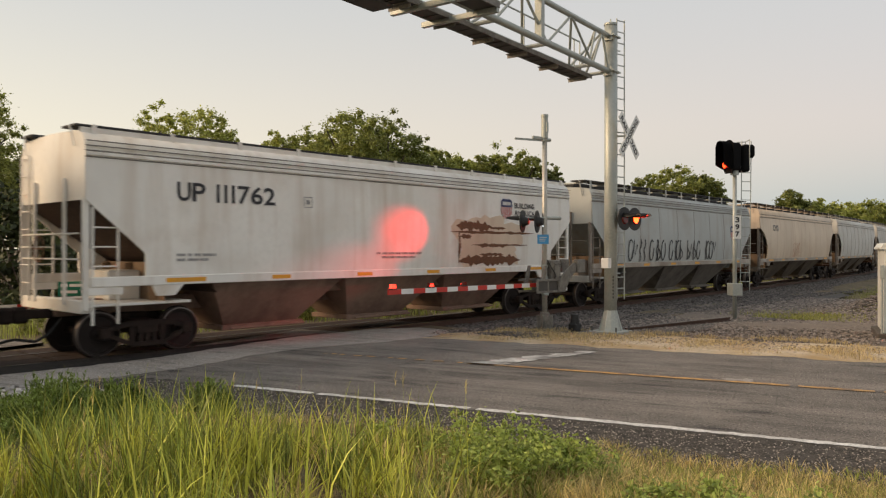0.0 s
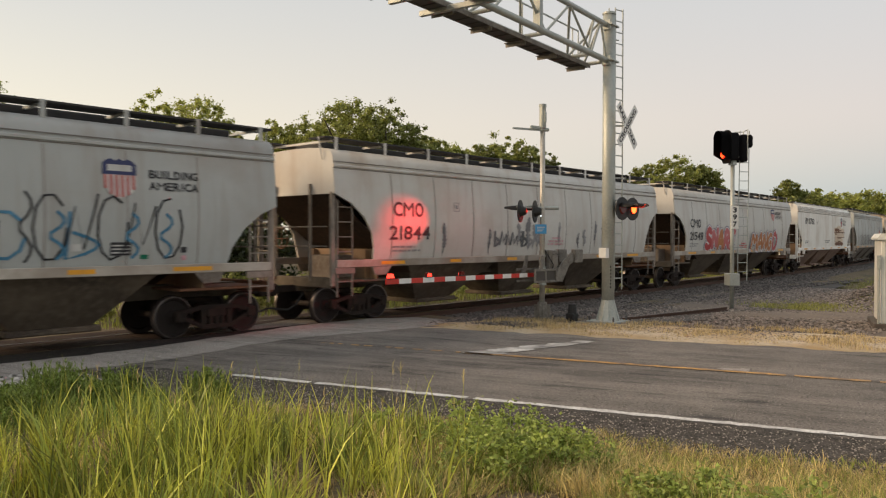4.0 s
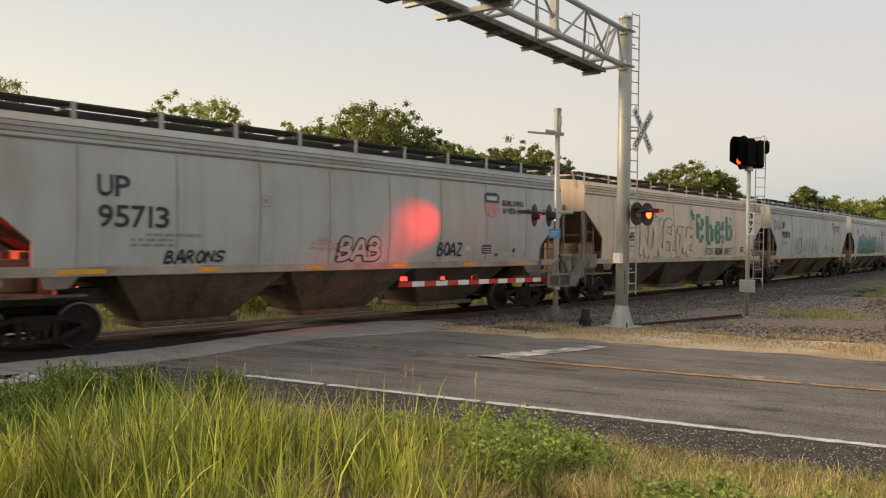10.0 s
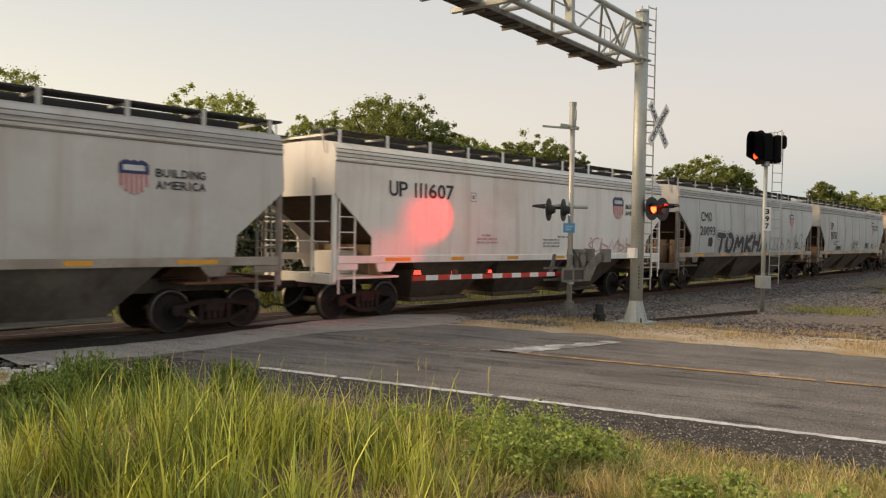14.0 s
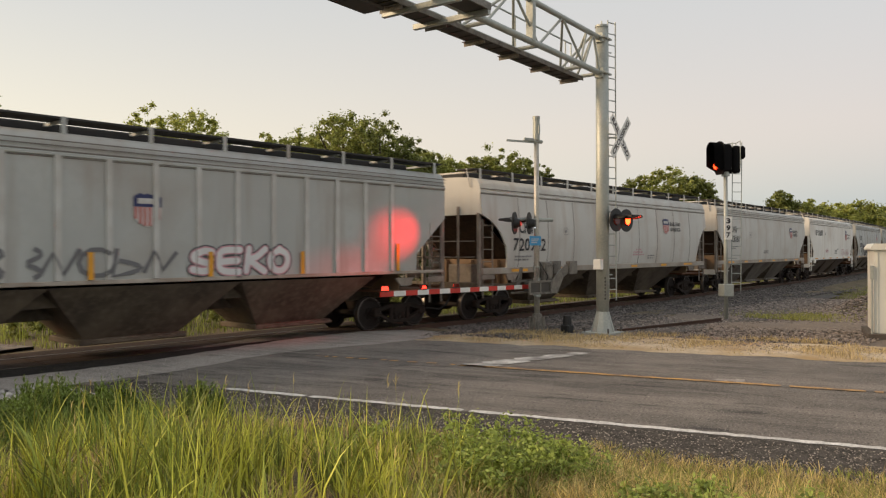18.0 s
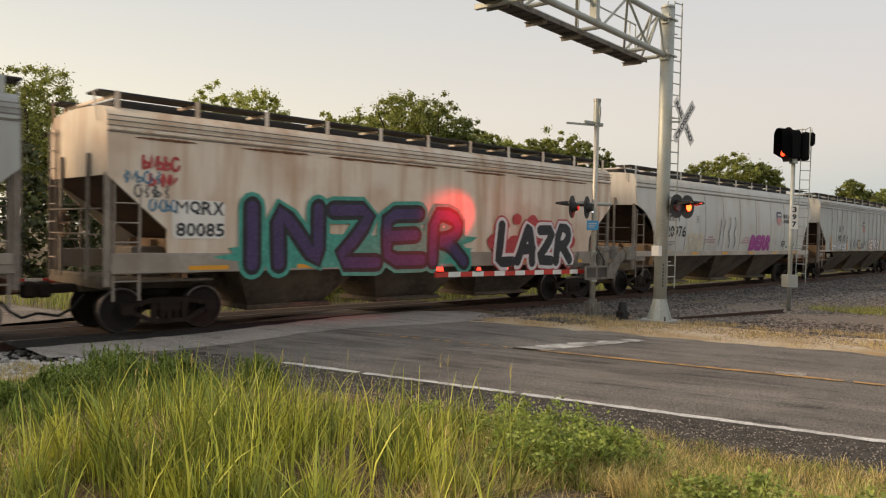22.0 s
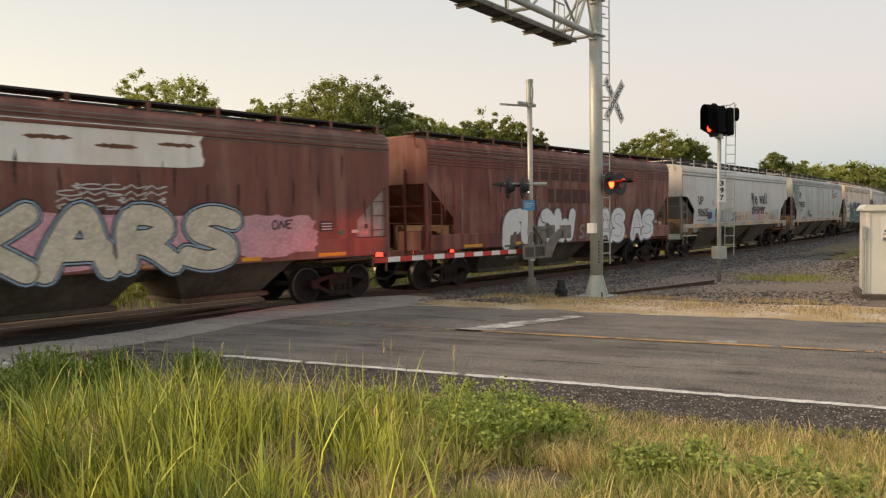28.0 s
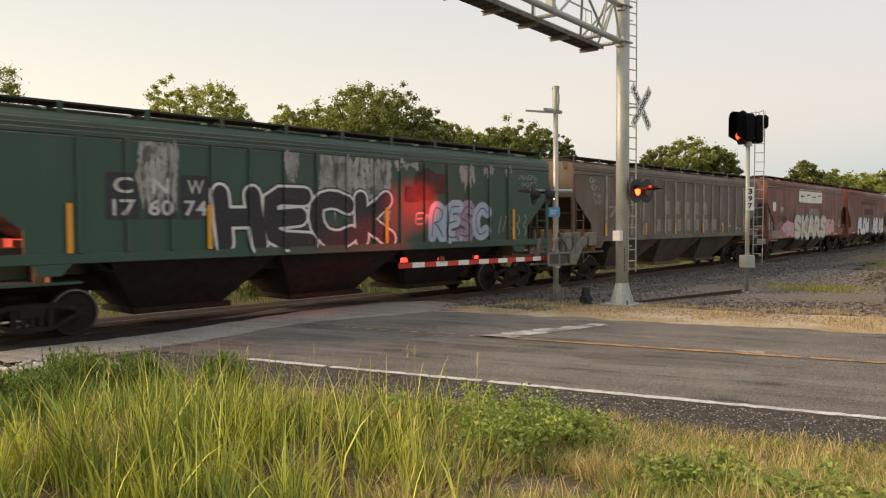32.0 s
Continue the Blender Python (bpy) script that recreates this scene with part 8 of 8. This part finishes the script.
def tree(x, y, z, height, width, seed, leafm, label, clumps=280, per=88, leaf=0.12, base=0.25):
    """Trunk, limbs that fork, and leaf sprays of many sizes round the limbs' ends, with gaps between them."""
    rng = np.random.default_rng(seed)
    th = thing("tree", label, "tree", x, y, z, group="trees behind the track")
    bm = bmesh.new()
    rod(bm, (0, 0, -0.2), (0.1, 0, height * 0.45), 0.024 * height, 0.014 * height, 8)
    rod(bm, (0.1, 0, height * 0.45), (0.0, 0.2, height * 0.85), 0.014 * height, 0.004 * height, 8)
    for i in range(9):
        a = i * 2.4 + rng.uniform(-0.4, 0.4)
        h0 = height * rng.uniform(base, 0.6)
        e = (math.cos(a) * width * 0.36, math.sin(a) * width * 0.36, h0 + height * rng.uniform(0.12, 0.3))
        rod(bm, (0.05, 0, h0), e, 0.008 * height, 0.003 * height, 6)
    part("trunk", bm, BARK, th)
    c, r = [], []
    ph = rng.uniform(0, 6.28, 4)
    while len(c) < clumps:
        u = rng.uniform(-1, 1, 3)
        q = np.linalg.norm(u)
        if q > 1 or q < 0.45:
            continue
        a = math.atan2(u[2], u[0])
        bulge = 0.93 + 0.07 * math.sin(3 * a + ph[0]) + 0.06 * math.sin(5 * a + ph[1]) + 0.05 * math.sin(9 * a + ph[2])
        c.append((u[0] * width * 0.58 * bulge, u[1] * width * 0.45, height * (base + (1 - base) * 0.46) + u[2] * height * (1 - base) * 0.5 * bulge))
        r.append(width * rng.choice((0.04, 0.06, 0.08, 0.11)) * (1.15 - 0.35 * q))
    v, f = leaf_cloud(rng, np.array(c), np.array(r), per, leaf)
    soup("crown", v, f, leafm, th)


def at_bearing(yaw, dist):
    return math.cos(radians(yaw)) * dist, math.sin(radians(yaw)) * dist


def build_trees():
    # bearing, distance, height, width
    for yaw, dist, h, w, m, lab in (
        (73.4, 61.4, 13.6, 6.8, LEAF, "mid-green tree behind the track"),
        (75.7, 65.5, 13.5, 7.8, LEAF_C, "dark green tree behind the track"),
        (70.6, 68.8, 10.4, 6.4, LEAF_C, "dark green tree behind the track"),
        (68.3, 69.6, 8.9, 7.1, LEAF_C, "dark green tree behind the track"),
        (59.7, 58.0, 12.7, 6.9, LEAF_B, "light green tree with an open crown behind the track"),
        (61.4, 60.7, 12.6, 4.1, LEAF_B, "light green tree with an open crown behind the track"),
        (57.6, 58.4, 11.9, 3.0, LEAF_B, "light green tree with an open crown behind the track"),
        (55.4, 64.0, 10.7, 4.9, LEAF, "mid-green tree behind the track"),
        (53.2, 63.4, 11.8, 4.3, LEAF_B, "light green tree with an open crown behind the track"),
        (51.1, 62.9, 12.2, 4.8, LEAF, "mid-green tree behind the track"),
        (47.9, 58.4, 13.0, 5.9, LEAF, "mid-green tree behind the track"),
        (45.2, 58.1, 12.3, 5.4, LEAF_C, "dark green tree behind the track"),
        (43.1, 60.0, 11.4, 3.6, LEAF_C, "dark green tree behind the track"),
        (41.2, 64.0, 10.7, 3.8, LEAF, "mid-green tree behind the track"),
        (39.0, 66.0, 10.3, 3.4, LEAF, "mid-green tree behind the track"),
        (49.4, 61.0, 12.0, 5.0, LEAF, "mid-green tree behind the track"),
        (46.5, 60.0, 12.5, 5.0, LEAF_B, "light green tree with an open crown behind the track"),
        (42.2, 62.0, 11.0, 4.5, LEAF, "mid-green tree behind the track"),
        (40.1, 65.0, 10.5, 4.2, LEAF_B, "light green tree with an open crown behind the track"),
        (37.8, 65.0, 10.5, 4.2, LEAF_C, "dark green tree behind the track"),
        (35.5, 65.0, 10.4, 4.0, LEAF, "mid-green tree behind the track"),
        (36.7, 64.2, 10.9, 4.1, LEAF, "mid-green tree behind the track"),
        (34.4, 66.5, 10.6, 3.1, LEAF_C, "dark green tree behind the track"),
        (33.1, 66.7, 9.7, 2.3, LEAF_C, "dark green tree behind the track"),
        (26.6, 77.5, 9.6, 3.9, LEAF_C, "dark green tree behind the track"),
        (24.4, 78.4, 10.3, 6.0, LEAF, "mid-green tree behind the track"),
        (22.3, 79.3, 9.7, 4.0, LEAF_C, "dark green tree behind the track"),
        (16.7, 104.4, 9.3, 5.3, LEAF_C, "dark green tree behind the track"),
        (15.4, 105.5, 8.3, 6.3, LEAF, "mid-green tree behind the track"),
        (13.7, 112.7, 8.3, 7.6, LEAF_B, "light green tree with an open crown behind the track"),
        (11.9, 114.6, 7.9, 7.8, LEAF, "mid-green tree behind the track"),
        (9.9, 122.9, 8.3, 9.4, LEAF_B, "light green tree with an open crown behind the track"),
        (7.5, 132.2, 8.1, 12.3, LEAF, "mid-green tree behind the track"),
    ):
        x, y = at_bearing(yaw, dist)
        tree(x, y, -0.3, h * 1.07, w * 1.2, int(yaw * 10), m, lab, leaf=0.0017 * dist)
    # low scrub behind the track
    rng = np.random.default_rng(12)
    for i in range(44):
        s = -16 + i * 3.0 + rng.uniform(-0.8, 0.8)
        off = rng.uniform(7.5, 14)
        x, y, z = beside(s, off)
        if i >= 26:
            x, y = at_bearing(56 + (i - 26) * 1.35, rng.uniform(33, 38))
        n, v = road_nv(x, y)
        if NEAR_EDGE - 4 < n < FAR_EDGE + 1.0:
            continue
        th = thing("shrub", "dense green scrub behind the track", "shrub", x, y, -0.2, group="scrub behind the track")
        h = rng.uniform(2.2, 4.2) + (1.2 if i >= 26 else 0)
        k = 22
        c = np.stack([rng.uniform(-2.1, 2.1, k), rng.uniform(-1.0, 1.0, k), rng.uniform(0.1, h, k)], 1)
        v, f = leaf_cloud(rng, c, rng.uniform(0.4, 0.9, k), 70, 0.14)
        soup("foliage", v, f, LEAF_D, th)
        for q in c[:5]:
            bm = bmesh.new()
            rod(bm, (0, 0, -0.1), q, 0.03, 0.01, 5)
            part("stem", bm, BARK, th)


def build_bushes():
    """Low bushes close behind the track, seen under the cars."""
    rng = np.random.default_rng(31)
    for s in (-3.2, -2.0, -0.6, 0.4, 1.4, 2.2, 3.1, 3.9, 4.7, 5.4, 6.2, 7.0, 8.8, 11.0, 13.5, 16.0, 19.5, 23.0, 27.0):
        x, y, z = beside(s, rng.uniform(3.6, 5.6))
        if road_nv(x, y)[0] < 12.8:
            continue
        th = thing("bush", "low green bush behind the track", "bush", x, y, -0.15, group="bushes behind the track")
        h, k = rng.uniform(0.7, 1.6), 14
        c = np.stack([rng.uniform(-0.8, 0.8, k), rng.uniform(-0.5, 0.5, k), rng.uniform(0.1, h, k)], 1)
        v, f = leaf_cloud(rng, c, rng.uniform(0.18, 0.4, k), 60, 0.07)
        soup("foliage", v, f, (LEAF, LEAF_C)[int(s) % 2], th)
        for q in c[:4]:
            bm = bmesh.new()
            rod(bm, (0, 0, -0.05), q, 0.015, 0.006, 5)
            part("stem", bm, BARK, th)


def blade_mesh(spots, seed, bend=0.5):
    """Blades of three bent segments. spots: x, y, z, height, width, and the lean where it is given."""
    rng = np.random.default_rng(seed)
    s = np.asarray(spots, dtype=np.float64)
    n = len(s)
    az = rng.uniform(0, 2 * math.pi, n)
    side = np.stack([np.cos(az), np.sin(az), np.zeros(n)], 1)
    if s.shape[1] > 5:
        lean = np.stack([s[:, 5], s[:, 6], np.zeros(n)], 1)
    else:
        la = rng.uniform(0, 2 * math.pi, n)
        lean = np.stack([np.cos(la), np.sin(la), np.zeros(n)], 1) * (rng.random(n) ** 1.5 * bend)[:, None]
    h, w = s[:, 3], s[:, 4]
    base = s[:, :3]
    droop = np.minimum(0.55, 0.5 * np.linalg.norm(lean, axis=1))
    pts = []
    for t, k in ((0, 0.8), (0.4, 1.0), (0.75, 0.6), (1.0, 0.06)):
        c = base + lean * (h * t * t)[:, None] + np.array((0, 0, 1)) * (h * (t - droop * t * t))[:, None]
        pts += [c - side * (w * k / 2)[:, None], c + side * (w * k / 2)[:, None]]
    v = np.stack(pts, 1)
    f = np.array([(0, 1, 3, 2), (2, 3, 5, 4), (4, 5, 7, 6)])
    faces = (np.arange(n)[:, None, None] * 8 + f[None]).reshape(-1, 4)
    return v.reshape(-1, 3), faces


def blades(name, spots, material, label, seed, bend=0.5):
    v, f = blade_mesh(spots, seed, bend)
    tagged(soup(name, v, f, material), label, "grass", kind="stuff")


def tufts(rng, spots, count, spread, lean):
    """Blades that fan out from tufts. spots: x, y, height, width. Returns rows of x, y, z, height, width, lean x, lean y."""
    rows = []
    for x, y, h, w in spots:
        z = ground_z(x, y) - 0.02
        for k in range(count):
            a, r = rng.uniform(0, 6.283), spread * math.sqrt(rng.random())
            q = lean * rng.uniform(0.2, 1.0) * (0.35 + r / spread)
            b = a + rng.normal() * 0.7
            rows.append((x + r * math.cos(a), y + r * math.sin(a), z, h * rng.uniform(0.45, 1.15), w * rng.uniform(0.6, 1.3), q * math.cos(b), q * math.sin(b)))
    return rows


def build_grass():
    rng = np.random.default_rng(5)
    tall, mid, dry, dark, short, thatch = [], [], [], [], [], []

    def bank(x, y):
        """Road coordinates, bearing, and the uneven rim where the grass gives way to the shoulder."""
        n, v = road_nv(x, y)
        rim = NEAR_EDGE - 0.30 + 0.35 * noise.noise((v * 0.8, 2, 0)) + 0.16 * noise.noise((v * 2.7, 6, 0)) - max(0, v - 5.5) * 0.22
        return n, v, math.degrees(math.atan2(y, x)), rim

    for i in range(15000):
        dist, az = 2.3 + 11.5 * rng.random() ** 1.1, radians(rng.uniform(4, 84))
        x, y = math.cos(az) * dist, math.sin(az) * dist
        n, v, deg, rim = bank(x, y)
        if y > RAIL_Y - 3.4 or n > rim:
            continue
        bare = math.hypot((x - 4.0) / 0.75, (y - 2.86) / 0.45) < 1.0
        if bare and rng.random() < 0.92:
            continue          # bare soil
        c = noise.noise((x * 0.5, y * 0.5, 7))
        c2 = noise.noise((x * 1.15, y * 1.15, 17))
        c3 = noise.noise((x * 2.6, y * 2.6, 29))
        left = min(1.0, max(0.0, (deg - 39) / 7.0))      # tall to one side, short and dry to the other
        inset = min(1.0, max(0.0, (rim - n) / 2.2))
        # rank dark growth by the track, straw before it, and a single dark clump
        if deg > 61.5 + 3.0 * c and dist > 7.6 + 1.2 * c2:
            if y < RAIL_Y - 5.4 + 0.8 * c2 and c3 > -0.10 and rng.random() < 0.8:
                # lower towards the pale stones by the track, which stay clear
                hgt = rng.uniform(0.14, 0.42) * (0.75 + 0.5 * c3) * (1.0 if deg < 69.5 else max(0.0, min(1.0, (10.6 - dist) / 2.5)))
                if hgt > 0.04:
                    dark.append((x, y, hgt, 0.012))
            elif rng.random() < 0.35:
                dry.append((x, y, 0.16, 0.007))
            continue
        if math.hypot((x - 5.43) / 0.30, (y - 8.68) / 0.34) < 1:
            dark.append((x, y, rng.uniform(0.25, 0.42), 0.012))
            continue
        if rng.random() < 0.45:
            thatch.append((x, y, rng.uniform(0.08, 0.2), 0.006))
        if dist > 9.3 + 0.6 * c2 and deg > 43:
            if rng.random() < 0.4:
                dry.append((x, y, 0.10 + 0.14 * inset, 0.006))
            continue
        if left > 0 and rng.random() < left:
            if c3 < 0.02 or rng.random() < 0.30:
                continue          # gaps between the tussocks
            hgt = max(0.08, 0.30 + 0.42 * c + 0.24 * c3 + 0.16 * c2) * rng.uniform(0.45, 1.4) * (0.3 + 0.7 * inset)
            if c2 < -0.20:
                dry.append((x, y, 0.7 * hgt, 0.007))
            elif c2 + 0.3 * c3 > 0.20 + 0.12 * rng.normal():
                mid.append((x, y, hgt, 0.010))
            else:
                tall.append((x, y, hgt, 0.012))
        else:
            if c2 > 0.34 and n < rim - 0.8:
                continue
            hgt = (0.24 + 0.12 * c + 0.08 * c3) * rng.uniform(0.5, 1.4) * (0.5 + 0.5 * inset)
            if rng.random() < 0.42 + 0.6 * c2:
                dry.append((x, y, hgt, 0.008))
            elif rng.random() < 0.9:
                (short if c3 > -0.1 else mid).append((x, y, hgt * 0.9, 0.010))
    # the bank goes on around and behind the camera, more thinly
    for i in range(7500):
        dist, az = 12.0 * math.sqrt(rng.random()), radians(rng.uniform(84, 364))
        x, y = math.cos(az) * dist, math.sin(az) * dist
        n, v = road_nv(x, y)
        if y > RAIL_Y - 6 or n > NEAR_EDGE - 0.4:
            continue
        c = noise.noise((x * 0.5, y * 0.5, 7))
        (tall if c > 0.05 else dry if c < -0.2 else mid).append((x, y, (0.36 + 0.2 * c) * rng.uniform(0.6, 1.2), 0.012))
    for i in range(1100):
        dist, az = 2.8 * math.sqrt(rng.random()), rng.uniform(0, 2 * math.pi)
        x, y = math.cos(az) * dist, math.sin(az) * dist
        (mid if noise.noise((x * 0.8, y * 0.8, 7)) > -0.1 else dry).append((x, y, rng.uniform(0.15, 0.36), 0.011))
    for name, spots, m, label, count, spread, lean in (
            ("tall_grass", tall, GRASS, "tall yellow-green grass beside the road", 12, 0.075, 0.5),
            ("green_grass", mid, GRASS_MID, "green grass among the tall yellow blades", 12, 0.075, 0.5),
            ("dry_grass", dry, GRASS_DRY, "dry straw-coloured grass", 20, 0.15, 0.9),
            ("grass_thatch", thatch, THATCH, "flattened dry straw under the grass", 12, 0.16, 1.6),
            ("dark_grass", dark, GRASS_DARK, "dark green weeds near the crossing", 16, 0.10, 0.35),
            ("short_grass", short, VERGE_GREEN, "short green grass on the bank", 19, 0.14, 0.8)):
        blades(name, tufts(rng, spots, count, spread, lean), m, label, 1)
    # single long stalks that stand above the rest, some with a thin seed head
    stalks, heads = [], []
    for i in range(330):
        dist, az = rng.uniform(3.4, 9.3), radians(rng.uniform(38, 68))
        x, y = math.cos(az) * dist, math.sin(az) * dist
        n, v, deg, rim = bank(x, y)
        if n > rim - 0.7:
            continue
        a, q = rng.uniform(0, 6.283), rng.uniform(0.08, 0.7)
        h = rng.uniform(0.45, 0.85)
        stalks.append((x, y, ground_z(x, y), h, rng.uniform(0.008, 0.018), q * math.cos(a), q * math.sin(a)))
        if i % 6 == 0 and dist < 6.4:
            q *= 0.3
            h *= 1.2
            stalks.append((x + 0.03, y, ground_z(x, y), h, 0.006, q * math.cos(a), q * math.sin(a)))
            tip = (x + 0.03 + q * math.cos(a) * h * 0.8, y + q * math.sin(a) * h * 0.8, ground_z(x, y) + h * 0.86)
            for k in range(5):
                b = rng.uniform(0, 6.283)
                heads.append((tip[0], tip[1], tip[2] + k * 0.018, rng.uniform(0.03, 0.07), 0.005, 0.35 * math.cos(b), 0.45 * math.sin(b)))
    blades("grass_stalks", stalks, GRASS, "long bright grass stalks", 2)
    blades("seed_heads", heads, GRASS_DRY, "thin tan seed heads on the grass stalks", 3)
    # verges: dry tufts on the far side, green patches by the gravel, strip behind the track
    far, green = [], []
    for i in range(34000):
        v = rng.uniform(-8, 9.5)
        u = rng.random()
        n = FAR_EDGE - 0.1 + 3.6 * u
        c = noise.noise((n * 0.9, v * 0.7, 3)) + 0.5 * noise.noise((n * 2.3, v * 2.0, 13))
        if c < 0.02 + 0.25 * rng.random() - (0.25 if v > 3.5 else 0.0) - (0.3 if 0.35 < u < 0.7 else 0.0):
            continue
        x, y, z = on_road(n, v)
        if track_off(x, y)[0] > -3.6:
            continue
        far.append((x, y, -0.025, rng.uniform(0.02, 0.10) * (1.6 if c > 0.3 else 1.0), 0.009))
    thin = []
    for i in range(15000):
        x = 26.5 + 34 * rng.random() ** 1.3
        y = 8.0 + (x - 26.5) * 0.07 + rng.normal() * (0.75 + (x - 26.5) * 0.03)
        if track_off(x, y)[0] > -4.2 or noise.noise((x * 0.6, y * 1.2, 21)) < -0.22:
            continue
        thin.append((x, y, ground_z(x, y), rng.uniform(0.05, 0.2), 0.016))
    for i in range(25000):
        s = rng.uniform(-16, 60)
        o = 2.5 + 6.5 * rng.random() ** 1.4
        x, y, z = beside(s, o)
        n, v = road_nv(x, y)
        if NEAR_EDGE - 2.2 < n < 12.6:
            continue
        green.append((x, y, -0.2, rng.uniform(0.15, 0.5) * (1.7 if o > 4.5 else 1.0), 0.018))
    blades("verge_grass", far, VERGE_STRAW, "dry yellow grass tufts on the sandy verge", 5, 0.7)
    blades("gravel_grass", thin, VERGE_GREEN, "thin green grass growing through the gravel", 8, 0.7)
    blades("trackside_grass", green, SHADE_GRASS, "rank green grass beside the track", 6, 0.5)


def weed_clump(x, y, z, h, w, seed, m, n=260):
    rng = np.random.default_rng(seed)
    th = thing("weed", "leafy green weed clump in the grass", "weed", x, y, z, group="weeds on the bank")
    k = 22
    c = np.stack([rng.normal(0, w * 0.38, k), rng.normal(0, w * 0.35, k), rng.uniform(0.2, 1.0, k) * h], 1)
    v, f = leaf_cloud(rng, c, np.full(k, 0.10), n // k, 0.021)
    soup("leaves", v, f, m, th)
    for q in c:
        bm = bmesh.new()
        rod(bm, (q[0] * 0.4, q[1] * 0.4, -0.05), q, 0.006, 0.003, 5)
        part("stem", bm, m, th)


def stem_weed(x, y, z, h, w, seed):
    """Upright stems set with narrow leaves that point up and out."""
    rng = np.random.default_rng(seed)
    th = thing("weed", "dark green weed with narrow leaves on upright stems", "weed", x, y, z, group="dark weeds near the crossing")
    rows = []
    for k in range(24):
        a, r = rng.uniform(0, 6.283), w * math.sqrt(rng.random())
        bx, by, hh = r * math.cos(a), r * math.sin(a), h * rng.uniform(0.6, 1.1) * (1.1 - 0.4 * r / w)
        tx, ty = rng.normal() * 0.12, rng.normal() * 0.12
        rows.append((bx, by, -0.03, hh, 0.008, tx, ty))
        for q in range(44):
            u = rng.uniform(0.15, 0.97)
            b = rng.uniform(0, 6.283)
            rows.append((bx + tx * hh * u * u, by + ty * hh * u * u, hh * u, rng.uniform(0.05, 0.10) * (1.15 - 0.5 * u), 0.013, 0.75 * math.cos(b), 0.75 * math.sin(b)))
    v, f = blade_mesh(rows, seed)
    soup("leaves", v, f, GRASS_DARK, th)


def build_weeds():
    rng = random.Random(8)
    for x, y, h, w, n in ((5.43, 8.68, 0.55, 0.16, 5), (4.75, 9.75, 0.5, 0.18, 4), (4.1, 10.0, 0.5, 0.2, 5), (3.6, 9.4, 0.5, 0.22, 5), (2.9, 8.3, 0.34, 0.2, 4), (3.2, 8.7, 0.36, 0.2, 4), (2.3, 7.7, 0.3, 0.2, 4), (4.3, 9.2, 0.45, 0.2, 4)):
        for k in range(n):
            p, q = x + rng.uniform(-1, 1) * 1.3 * w, y + rng.uniform(-1, 1) * 1.3 * w
            stem_weed(p, q, ground_z(p, q), h * rng.uniform(0.75, 1.1), w, rng.randrange(9999))
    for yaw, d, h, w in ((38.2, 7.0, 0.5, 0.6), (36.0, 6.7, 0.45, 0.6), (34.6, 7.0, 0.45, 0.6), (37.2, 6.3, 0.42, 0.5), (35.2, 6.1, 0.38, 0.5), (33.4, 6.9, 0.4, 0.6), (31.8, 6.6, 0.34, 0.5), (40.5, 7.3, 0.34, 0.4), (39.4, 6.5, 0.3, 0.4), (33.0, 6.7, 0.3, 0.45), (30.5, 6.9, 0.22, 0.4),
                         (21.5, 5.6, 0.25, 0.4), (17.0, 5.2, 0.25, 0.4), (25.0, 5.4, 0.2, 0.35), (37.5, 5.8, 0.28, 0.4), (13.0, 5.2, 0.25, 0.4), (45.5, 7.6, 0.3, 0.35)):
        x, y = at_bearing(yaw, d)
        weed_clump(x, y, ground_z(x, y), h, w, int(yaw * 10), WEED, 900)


build_trees()
build_bushes()
build_grass()
build_weeds()


# ---- motion ----
def travelled(t):
    return 11.335 * t - 0.00339 * t * t


def car_pose(s, half):
    xa, ya, _ = track(s - half)
    xb, yb, _ = track(s + half)
    return pose((xa + xb) / 2, (ya + yb) / 2, 0, 0, 0, math.degrees(math.atan2(yb - ya, xb - xa)))


def motions():
    for car, H, s0, L in CARS:
        rows = [(t, car_pose(s0 + travelled(t), H - 1.95)) for t in range(0, 33)]
        walk(car, rows)
        for truck in [c for c in car.children if c.name.startswith("truck")]:
            for ws in [c for c in truck.children if c.name.startswith("wheelset")]:
                # the wheels turn while the car is near
                near = [k for k in range(0, 961) if -16 < s0 + travelled(k / 30) < 26]
                if not near:
                    continue
                x = ws.location.x
                turn = [(k / 30, pose(x, 0, 0.46, 0, math.degrees(travelled(k / 30) / 0.46), 0)) for k in near]
                if near[0] > 0:
                    turn.insert(0, (0.0, turn[0][1]))
                if near[-1] < 960:
                    turn.append((32.0, turn[-1][1]))
                walk(ws, turn)
    for lit, way, phase in GLOW:
        # a lamp face stands at its glass while lit, and back in its housing while dark
        home = Matrix.Translation(way * 0.042)
        back = Matrix.Translation(way * -0.03)
        rows = [(0.0, home if phase == 0 else back)]
        k = 0
        t = FLASH
        on = phase == 0
        while t < 31.9:
            rows.append((t - 0.034, home if on else back))
            on = not on
            rows.append((t, home if on else back))
            t += FLASH
        rows.append((32.0, home if on else back))
        walk(lit, rows)

    # each added disc blocks its lamp's light for a part of each cycle
    for blocker, way, begin, cycle, dark in BLOCKERS:
        shut, free = Matrix.Translation(way * 0.07), Matrix.Translation(way * -0.16)
        rows = [(0.0, shut if begin < 0 else free)]
        t = begin
        while t < 31.2:
            if t > 0.1:
                rows += [(t - 0.035, free), (t, shut)]
            rows += [(t + dark, shut), (t + dark + 0.034, free)]
            t += cycle
        rows.append((32.0, free))
        walk(blocker, rows)


motions()
